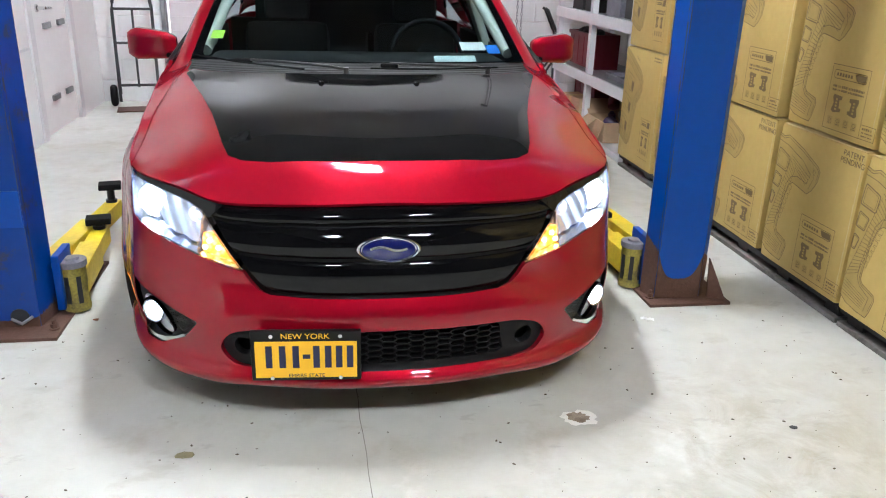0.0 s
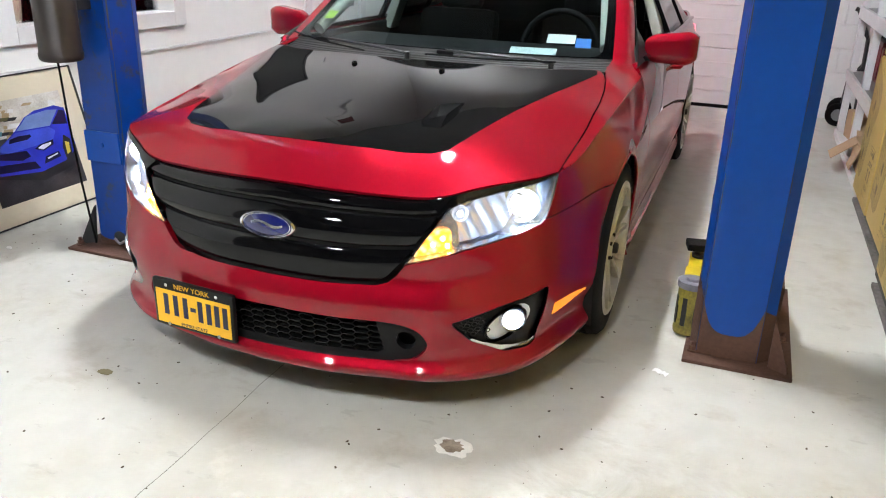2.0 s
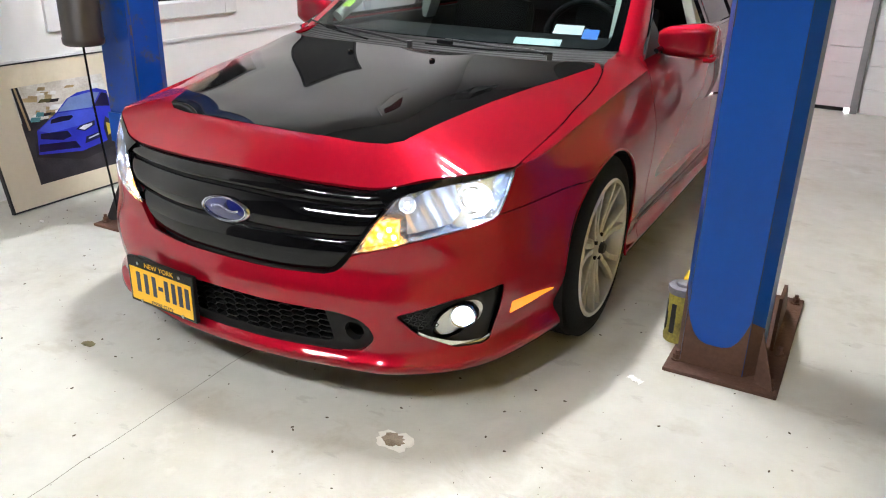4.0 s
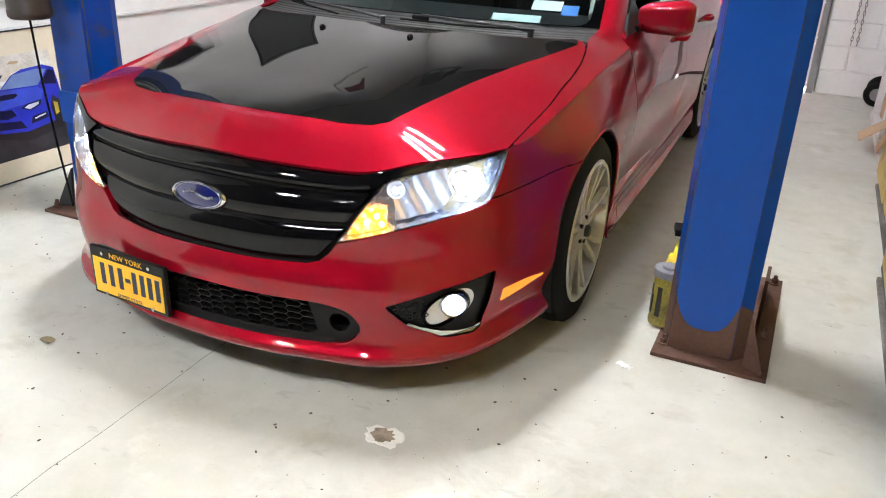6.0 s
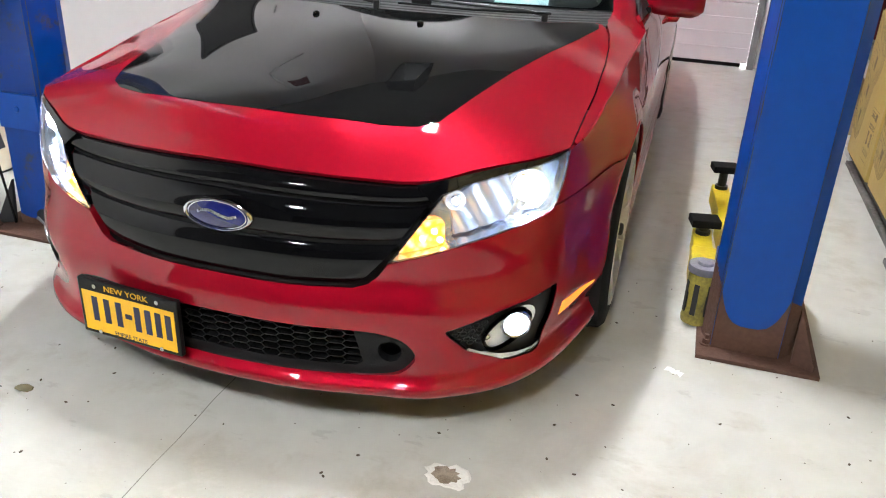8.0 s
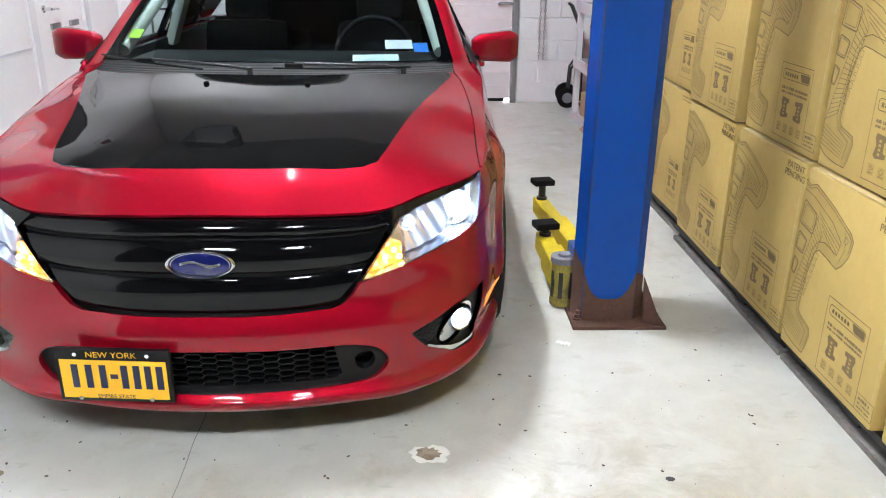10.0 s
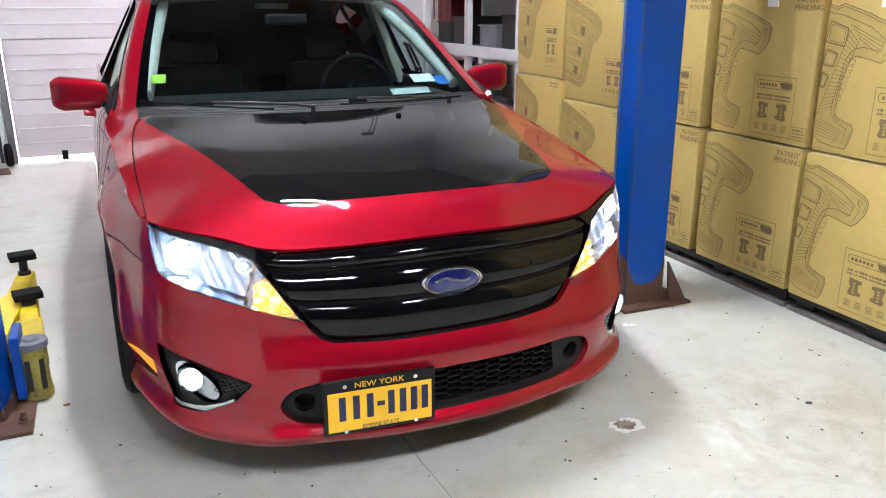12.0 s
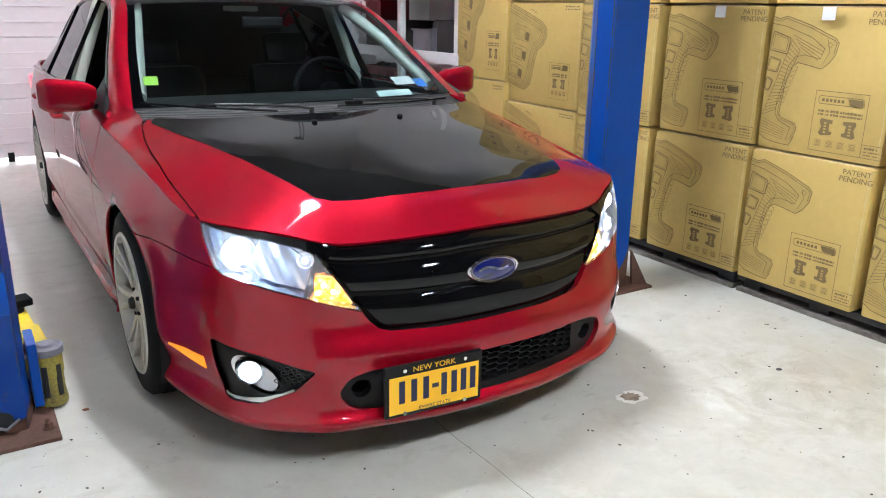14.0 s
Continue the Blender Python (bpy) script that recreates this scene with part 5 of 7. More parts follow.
# ---- the car ----
car = root("car", (0, 0, 0), "red saloon with a black hood wrap and lit headlamps, on concrete", "car")
CENTRE_F, CENTRE_R, HUB_Z, TYRE_R = 0.995, 3.84, 0.335, 0.335

PLAN = [(0, 0.02), (0.2, 0.031), (0.4, 0.072), (0.51, 0.1), (0.6, 0.15), (0.68, 0.215), (0.745, 0.3), (0.79, 0.4), (0.825, 0.52), (0.86, 0.69),
        (0.888, 0.88), (0.907, 1.1), (0.917, 1.6), (0.92, 2.4), (0.915, 3.2), (0.9, 3.9), (0.865, 4.35), (0.8, 4.62), (0.66, 4.78), (0.35, 4.86), (0, 4.88)]
ARC = np.concatenate(([0], np.cumsum([math.dist(a, b) for a, b in zip(PLAN, PLAN[1:])])))
plan_at = cubic(ARC, PLAN)
nose_lean = cubic([0.1, 0.15, 0.17, 0.19, 0.206, 0.225, 0.28, 0.35, 0.42, 0.46, 0.52, 0.6, 0.66, 0.72, 0.76], [-0.08, -0.004, 0.016, 0.02, 0.002, -0.005, -0.002, 0.008, -0.002, -0.02, -0.026, -0.03, -0.045, -0.075, -0.11])
side_lean = cubic([0.1, 0.15, 0.18, 0.205, 0.23, 0.3, 0.4, 0.5, 0.6, 0.68, 0.76, 0.85, 0.9, 0.955], [-0.05, 0.0, 0.014, 0.01, -0.01, -0.018, -0.01, -0.002, 0.003, 0.003, -0.004, -0.018, -0.036, -0.07])


def belt(u, z):
    """The body's skin below the shoulder: u runs round the plan from the middle of the nose, z is the height."""
    s = abs(u)
    x, y = plan_at(s)
    d = plan_at(s + 0.004) - plan_at(s - 0.004)
    d /= np.linalg.norm(d)
    w = d[0] ** 2
    o = w * nose_lean(z) + (1 - w) * side_lean(z)
    near = (math.hypot(y - CENTRE_F, z - HUB_Z) - 0.36) / 0.075
    o += 0.02 * (1 - w) * math.exp(-near * near) * min(1.0, max(0.0, (z - 0.2) / 0.15)) * min(1.0, max(0.0, (CENTRE_F + 0.15 - y) / 0.2))
    low = (z - 0.36) / 0.17
    o += 0.034 * (1 - w) * math.exp(-low * low) * min(1.0, max(0.0, (CENTRE_F - 0.1 - y) / 0.25))
    ridge, groove = (z - 0.355) / 0.032, (z - 0.275) / 0.03
    o += (1 - w) * (0.007 * math.exp(-ridge * ridge) - 0.005 * math.exp(-groove * groove)) * min(1.0, max(0.0, (y - 1.36) / 0.1)) * min(1.0, max(0.0, (3.6 - y) / 0.2))
    tuck = min(1.0, max(0.0, (0.27 - z) / 0.08)) * min(1.0, max(0.0, (y - 1.2) / 0.15))
    o -= 0.026 * (1 - w) * tuck * tuck * (3 - 2 * tuck)
    lean = min(1.0, max(0.0, (z - 0.66) / 0.2))
    fade = min(1.0, max(0.0, (1.95 - y) / 1.0))
    o -= 0.05 * (1 - w) * lean * lean * (3 - 2 * lean) * fade * fade * (3 - 2 * fade) * min(1.0, max(0.0, (y - 0.35) / 0.4))
    x, y = x + o * d[1], y - o * d[0]
    return (x if u >= 0 else -x, y, z)


def ux(x):
    """The place round the plan of the front point with that x."""
    return math.copysign(float(np.interp(abs(x), [p[0] for p in PLAN[:13]], ARC[:13])), x)


def uy(y):
    return float(np.interp(y, [p[1] for p in PLAN[5:19]], ARC[5:19]))


def mirrored(poly):
    return [(-u, v) for u, v in poly][::-1]


def both(name, outline, surface, mat, parent, holes=(), **k):
    """The same panel on either side."""
    return [sheet(name, o, surface, mat, parent, holes=h, **k) for o, h in ((outline, holes), (mirrored(outline), [mirrored(q) for q in holes]))]


hood_edge = cubic([0, 0.3, 0.44, 0.533, 0.602, 0.696, 0.763, 0.798], [0.722, 0.716, 0.713, 0.721, 0.735, 0.753, 0.761, 0.761])
crease = cubic([0.44, 0.55, 0.75, 1.05, 1.3, 1.55, 1.8], [0.757, 0.77, 0.80, 0.846, 0.878, 0.905, 0.92])


def edge_point(x):
    return belt(ux(x), hood_edge(abs(x)))


def crease_point(y):
    return belt(uy(y), crease(y))


# the upper skin is a thin plate bent through a few known heights
anchor = [edge_point(x) for x in (0, 0.15, 0.3, 0.45, 0.6, 0.7, 0.765, 0.798)] + [crease_point(y) for y in (0.55, 0.75, 1.05, 1.3, 1.55)]
anchor += [(0, 0.2, 0.796), (0, 0.26, 0.818), (0, 0.45, 0.859), (0, 0.7, 0.898), (0, 0.986, 0.933), (0, 1.3, 0.963), (0, 1.5, 0.98), (0.46, 0.3, 0.805), (0.24, 0.22, 0.798), (0.24, 0.3, 0.825), (0.24, 0.5, 0.866), (0.46, 0.45, 0.842), (0.46, 0.7, 0.885),
           (0.46, 1.1, 0.938), (0.752, 1.28, 0.924), (0.77, 0.9, 0.85), (0.775, 0.62, 0.79), (0.74, 1.5, 0.955)]
anchor = np.array(anchor + [(-x, y, z) for x, y, z in anchor if x > 1e-6])


def plate_weights(pts, soft=2e-4):
    n = len(pts)
    r2 = ((pts[:, None, :2] - pts[None, :, :2]) ** 2).sum(2)
    k = np.where(r2 > 0, 0.5 * r2 * np.log(r2 + 1e-12), 0) + soft * np.eye(n)
    p = np.column_stack((np.ones(n), pts[:, :2]))
    a = np.block([[k, p], [p.T, np.zeros((3, 3))]])
    return np.linalg.solve(a, np.concatenate((pts[:, 2], np.zeros(3))))


weights = plate_weights(anchor)


fold_x = cubic([0, 0.34, 0.71, 0.93, 1.3], [0.44, 0.465, 0.56, 0.62, 0.74])


def fold(x, y):
    """The soft raised fold on either side of the hood, along the edge of the wrap."""
    d = (abs(x) - fold_x(y)) / (0.13 if abs(x) > fold_x(y) else 0.2)
    return 0.006 * math.exp(-d * d) * min(1.0, max(0.0, (y - 0.14) / 0.25)) * min(1.0, max(0.0, (1.3 - y) / 0.5))


def bonnet(x, y):
    r2 = (anchor[:, 0] - x) ** 2 + (anchor[:, 1] - y) ** 2
    k = np.where(r2 > 0, 0.5 * r2 * np.log(r2 + 1e-12), 0)
    return (x, y, float(k @ weights[:-3] + weights[-3] + weights[-2] * x + weights[-1] * y) + fold(x, y))


# hood and wrap
front = [edge_point(x)[:2] for x in np.linspace(0, 0.797, 26)]
half = front + [(0.7805, 0.62), (0.785, 0.8), (0.781, 1.0), (0.771, 1.15), (0.755, 1.25), (0.728, 1.3), (0.7, 1.29), (0.65, 1.235), (0.56, 1.178), (0.45, 1.15), (0.2, 1.13), (0, 1.13)]
hood = sheet("hood", half[::-1] + [(-x, y) for x, y in half[1:-1]], bonnet, RED, car, step=0.03, skirt=0.012, label="red hood with a rounded leading edge")
wrap = [(0, 0.242), (0.2, 0.246), (0.34, 0.267), (0.43, 0.289), (0.47, 0.318), (0.492, 0.387), (0.56, 0.7), (0.62, 0.92), (0.68, 1.118), (0.722, 1.25), (0.715, 1.285), (0.7, 1.286), (0.65, 1.231), (0.56, 1.174), (0.45, 1.146), (0.2, 1.126), (0, 1.126)]
sheet("hood_wrap", wrap[::-1] + [(-x, y) for x, y in wrap[1:-1]], bonnet, VINYL, hood, step=0.03, lift=0.0012, skirt=0.0012, label="satin black vinyl wrap on the hood")
for x in (-0.184, 0.184):
    p = bonnet(x, 0.986)
    b = bmesh.new()
    ball(b, (x, 0.986, p[2] + 0.004), 0.011, (1, 1.2, 0.8))
    rod(b, (x, 0.976, p[2] + 0.006), (x, 0.972, p[2] + 0.007), 0.003)
    nozzle = part("washer_nozzle", b, GLOSS_BLACK, hood, smooth=50)
    b = bmesh.new()
    ball(b, (x, 0.975, p[2] + 0.006), 0.004, (1, 0.6, 1), 10, 6)
    part("nozzle_tip", b, CHROME, nozzle, smooth=60)

# wings
ARCH = [(CENTRE_F + 0.36 * math.cos(a), HUB_Z + 0.36 * math.sin(a)) for a in np.linspace(math.pi + 0.53, -0.53, 40)]
ARCH_R = [(y + CENTRE_R - CENTRE_F, z) for y, z in ARCH]
SEAM = [(0.365, 0.631), (0.42, 0.636), (0.5, 0.64), (0.63, 0.645), (0.72, 0.646), (0.79, 0.642)]
arch_front = [(y, z) for y, z in ARCH if y < 0.9 and z < 0.64]
arch_rest = [(y, z) for y, z in ARCH if not (y < 0.9 and z < 0.64)]
LAMP = [(0.436, 0.522), (0.504, 0.541), (0.606, 0.57), (0.731, 0.599), (0.834, 0.618), (0.872, 0.626), (0.89, 0.638), (0.906, 0.66), (0.928, 0.695), (0.964, 0.755), (0.871, 0.746), (0.739, 0.731), (0.623, 0.709), (0.57, 0.69), (0.498, 0.608)]
top_line = [(uy(y), crease(y)) for y in np.linspace(1.5, 0.45, 15)]
wing = [(0.897, 0.637)] + [(uy(y), z + 0.004) for y, z in SEAM[1:]] + [(uy(y), z) for y, z in arch_rest if z > 0.2 or y < 1.0] + [(uy(1.5), 0.2)] + top_line + [(0.969, 0.755), (0.933, 0.695), (0.911, 0.66)]
wings = both("fender", wing, belt, RED, car, step=0.03, skirt=0.012)
for sgn, w in zip((1, -1), wings):
    inner = [(0.784, 0.47), (0.7845, 0.62), (0.789, 0.8), (0.785, 1.0), (0.775, 1.15), (0.759, 1.255), (0.74, 1.32), (0.735, 1.5)]
    outer = [crease_point(y)[:2] for y in np.linspace(1.5, 0.46, 22)]
    poly = inner + outer
    sheet("fender_top", [(sgn * x, y) for x, y in poly], bonnet, RED, w, step=0.03, skirt=0.01)
    b = bmesh.new()
    pipe(b, [Vector((sgn * x, y, z)) + Vector((-sgn * 0.0015, 0, -0.001)) for x, y, z in (crease_point(q) for q in np.linspace(0.5, 1.49, 40))], 0.0045, 8)
    part("fender_crease", b, RED, w, smooth=80)

for sgn, w in zip((1, -1), wings):
    b = bmesh.new()
    pipe(b, [Vector(belt(sgn * uy(y), z)) + Vector((-sgn * 0.004, 0, 0)) for y, z in ARCH if z > 0.16], 0.006, 8)
    part("arch_lip", b, RED, w, smooth=70)

# bumper cover with its openings
grille_low = lambda x: 0.449 + 0.05 * (abs(x) / 0.4) ** 4 * 0.3
INTAKE = rounded([(0.512, 0.272), (0.475, 0.33), (0.4, 0.346), (0, 0.35), (-0.4, 0.346), (-0.475, 0.33), (-0.512, 0.272), (-0.47, 0.222), (-0.4, 0.214), (0, 0.21), (0.4, 0.214), (0.47, 0.222)], 0.03)
INTAKE = [(ux(x), z) for x, z in INTAKE]
BEZEL = rounded([(0.574, 0.353), (0.734, 0.398), (0.912, 0.42), (0.897, 0.333), (0.884, 0.24), (0.85, 0.228), (0.756, 0.234), (0.641, 0.284)], 0.016)
MARK = rounded([(0.944, 0.304), (0.946, 0.347), (1.045, 0.344), (1.14, 0.337), (1.14, 0.33), (1.05, 0.312)], 0.008)
low_edge = [(ux(x), 0.155) for x in np.linspace(0, 0.78, 16)] + [(uy(y), z) for y, z in ((0.45, 0.152), (0.6, 0.145), (0.68, 0.14))]
upper = [(uy(y), z) for y, z in SEAM[::-1]] + [(0.893, 0.632), (0.874, 0.622), (0.834, 0.614), (0.731, 0.595), (0.606, 0.566), (0.504, 0.537), (0.436, 0.517),
         (ux(0.41), 0.486), (ux(0.385), 0.463), (ux(0.35), 0.452)] + [(ux(x), grille_low(x) - 0.003) for x in np.linspace(0.3, 0, 8)]
half = low_edge + [(uy(y), z) for y, z in arch_front if z > 0.14] + upper
cover = half + mirrored(half)[1:-1]
bumper = sheet("front_bumper", cover, belt, RED, car, step=0.016, holes=[INTAKE, BEZEL, mirrored(BEZEL), MARK, mirrored(MARK)], skirt=0.02, label="red front bumper cover with a low lip")
both("side_marker", MARK, belt, MARKER_AMBER, bumper, step=0.03, lift=0.001, label="lit amber side marker")

# grille: three bulging black bars before a dark back
grille_side = lambda w: float(np.interp(w, [0, 0.06, 0.27, 0.5, 0.78, 0.93, 1], [0.34, 0.375, 0.424, 0.463, 0.517, 0.537, 0.53]))


def grille_skin(u, w):
    x = abs(plan_at(abs(u))[0])
    z = grille_low(x) + w * (hood_edge(x) - 0.007 - grille_low(x))
    return belt(u, z)


def bulged(w0, w1, depth):
    def skin(u, w):
        t = min(max((w - w0) / (w1 - w0), 0), 1)
        x, y, z = grille_skin(u, w)
        return (x, y - depth * (math.sin(math.pi * t) ** 0.6 + 0.4 * (1 - t)) + 0.027, z)
    return skin


grille = new("grille")
grille.parent = car
tagged(grille, "gloss black three-bar grille")
for w0, w1 in ((0.0, 0.375), (0.425, 0.765), (0.805, 1.0)):
    ws = np.linspace(w0, w1, 7)
    right = [(ux(grille_side(w)), w) for w in ws]
    sheet("grille_bar", right + mirrored(right), bulged(w0, w1, 0.016), GLOSS_BLACK, grille, step=0.025, skirt=0.035)
ws = np.linspace(0.0, 1.0, 12)
right = [(ux(grille_side(w) + 0.01), w) for w in ws]
sheet("grille_back", right + mirrored(right), grille_skin, MATT_BLACK, grille, step=0.04, lift=-0.03, skirt=0)

# oval badge
b = bmesh.new()
at = Matrix.Translation((0, 0.064, 0.593)) @ pose(0, 0, 0, 84, 0, 0) @ Matrix.Diagonal((1.0, 0.42, 1, 1))
lathe(b, [(0.0001, 0.013), (0.082, 0.012), (0.086, 0.010)], at, 64)
badge = part("badge", b, BADGE_BLUE, grille, "dark blue oval badge with a bright rim", smooth=60)
b = bmesh.new()
lathe(b, [(0.084, 0.006), (0.085, 0.014), (0.089, 0.016), (0.094, 0.013), (0.096, 0.0), (0.096, -0.02)], at, 64)
part("badge_rim", b, CHROME, badge, smooth=60)
b = bmesh.new()
lathe(b, [(0.0785, 0.0128), (0.0805, 0.0132), (0.0815, 0.0126)], at, 64)
pl = lambda x, y: at @ Vector((x, y / 0.42, 0.0135))
ribbon(b, [(-0.052 + 0.0022 * k, 0.006 * math.sin(0.13 * k) + 0.002) for k in range(48)], 0.007, pl)
part("badge_swash", b, CHROME, badge)

# lower intake: bezel, honeycomb, round ports
port = [(ux(0.438 + 0.03 * math.cos(a)), 0.276 + 0.03 * math.sin(a)) for a in np.linspace(0, 2 * math.pi, 18)[:-1]]
window_half = [(ux(x), z) for x, z in ((0, 0.226), (0.355, 0.229), (0.372, 0.24), (0.35, 0.335), (0, 0.338))]
comb_area = window_half + mirrored(window_half)[1:-1]
intake = sheet("intake_bezel", INTAKE, belt, MATT_BLACK, bumper, step=0.02, holes=[port, mirrored(port), comb_area], lift=-0.018, skirt=0.03, label="gloss black lower intake surround")
sheet("intake_back", INTAKE, belt, MATT_BLACK, intake, step=0.03, lift=-0.07, skirt=-0.05)
b = bmesh.new()
CELL_W, CELL_H = 0.054, 0.0105


def comb_point(u, z, d):
    x, y, zz = belt(u, z)
    return Vector((x, y + d, zz))


lines = set()
for row in range(-1, 7):
    for col in range(-9, 10):
        cu, cz = col * CELL_W * 0.8, 0.2265 + row * 2 * CELL_H + (CELL_H if col % 2 else 0)
        ring = [(cu - CELL_W * 0.5, cz), (cu - CELL_W * 0.3, cz + CELL_H), (cu + CELL_W * 0.3, cz + CELL_H), (cu + CELL_W * 0.5, cz), (cu + CELL_W * 0.3, cz - CELL_H), (cu - CELL_W * 0.3, cz - CELL_H)]
        for p, q in zip(ring, ring[1:] + ring[:1]):
            key = tuple(sorted(((round(p[0], 4), round(p[1], 4)), (round(q[0], 4), round(q[1], 4)))))
            lines.add(key)
for p, q in sorted(lines):
    if all(0.224 < t[1] < 0.342 and abs(t[0]) < ux(0.365) for t in (p, q)):
        d = Vector((q[0] - p[0], q[1] - p[1])).normalized()
        nn = Vector((-d.y, d.x)) * 0.0013
        loops = []
        for uv in (p, q):
            loops.append([b.verts.new(comb_point(uv[0] + s * nn.x, uv[1] + s * nn.y, dd)) for s, dd in ((-1, 0.02), (1, 0.02), (1.2, 0.045), (-1.2, 0.045))])
        for k in range(4):
            b.faces.new((loops[0][k], loops[0][(k + 1) % 4], loops[1][(k + 1) % 4], loops[1][k]))
part("honeycomb", b, MATT_BLACK, intake, "black plastic honeycomb mesh")

# fog lamps
for sgn in (1, -1):
    def egg(cu, cz, ru, rz, grow=1.0, sgn=sgn):
        return [(sgn * (cu + grow * ru * math.cos(a)), cz + grow * rz * math.sin(a) + 0.3 * grow * ru * math.cos(a)) for a in np.linspace(0, 2 * math.pi, 30)[:-1]]
    bu, bz = np.mean([q[0] for q in BEZEL]), np.mean([q[1] for q in BEZEL])
    rim = [(bu + (u - bu) * 0.985, bz + (z - bz) * 0.975) for u, z in BEZEL]
    rim = rim if sgn > 0 else mirrored(rim)
    fog = sheet("fog_bezel", rim, belt, BEZEL_BLACK, bumper, step=0.02, holes=[egg(0.752, 0.326, 0.068, 0.052)], lift=-0.016, skirt=-0.014, label="black triangular fog lamp surround")
    strip = [(sgn * u, z) for u, z in ((0.645, 0.294), (0.68, 0.276), (0.74, 0.256), (0.79, 0.247), (0.85, 0.243), (0.878, 0.25), (0.88, 0.242), (0.85, 0.234), (0.79, 0.237), (0.745, 0.24), (0.69, 0.258), (0.638, 0.284))]
    sheet("trim_strip", strip, belt, CHROME, fog, step=0.02, lift=-0.003, skirt=0.012, label="bright strip below the fog lamp")
    bowl = sheet("fog_reflector", egg(0.752, 0.326, 0.068, 0.052, 1.04), lambda u, z: tuple(Vector(belt(u, z)) + Vector((0, 0.024 + 0.02 * max(0.0, 1 - ((abs(u) - 0.752) / 0.07) ** 2 - ((z - 0.326) / 0.06) ** 2), 0))), REFLECTOR, fog, step=0.012, skirt=0, label="bright fog lamp reflector")
    u0, z0 = sgn * 0.772, 0.338
    c, du, dz = Vector(belt(u0, z0)), Vector(belt(u0 + 0.004, z0)) - Vector(belt(u0 - 0.004, z0)), Vector(belt(u0, z0 + 0.004)) - Vector(belt(u0, z0 - 0.004))
    out = du.cross(dz).normalized()
    out = out if out.y < 0 else -out
    out = (out + Vector((0, -0.8, 0.1))).normalized()
    face = Matrix.Translation(c - out * 0.012) @ out.to_track_quat("Z", "Y").to_matrix().to_4x4()
    b = bmesh.new()
    lathe(b, [(0.029, -0.02), (0.03, -0.002), (0.033, 0.006), (0.038, 0.008), (0.041, 0.003), (0.041, -0.02)], face, 32)
    part("projector_ring", b, DARK_CHROME, bowl, smooth=40)
    b = bmesh.new()
    lathe(b, [(0.0001, 0.014), (0.012, 0.012), (0.022, 0.008), (0.03, 0.0)], face, 28)
    part("projector_lens", b, FOG_GLOW, bowl, "lit fog lamp lens", smooth=60)
    b = bmesh.new()
    lathe(b, [(0.0205, 0.0095), (0.022, 0.0115), (0.0245, 0.0085)], face, 28)
    part("lens_ring", b, STEEL, bowl, smooth=60)
    b = bmesh.new()
    for r in range(5):
        for k in range(5):
            uu, zz = sgn * (0.602 + k * 0.021 + (r % 2) * 0.0105), 0.3 + r * 0.017 + k * 0.004
            if zz > 0.352 + (abs(uu) - 0.6) * 0.26 or zz < 0.345 - (abs(uu) - 0.58) * 0.95 or abs(uu) > 0.7 - 0.3 * (zz - 0.3):
                continue
            ribbon(b, [(uu - 0.009, zz), (uu - 0.005, zz + 0.006), (uu + 0.005, zz + 0.006), (uu + 0.009, zz), (uu + 0.005, zz - 0.006), (uu - 0.005, zz - 0.006), (uu - 0.009, zz)], 0.0028,
                   lambda p, q: Vector(belt(p, q)) + Vector((0, 0.011, 0)))
    part("mesh_insert", b, GLOSS_BLACK, fog)

# headlamps
def on_skin(sgn, u, z, back=0.0, side=0.0):
    """A point behind the headlamp's lens."""
    return Vector(belt(sgn * u, z)) + Vector((-sgn * side, back, 0))


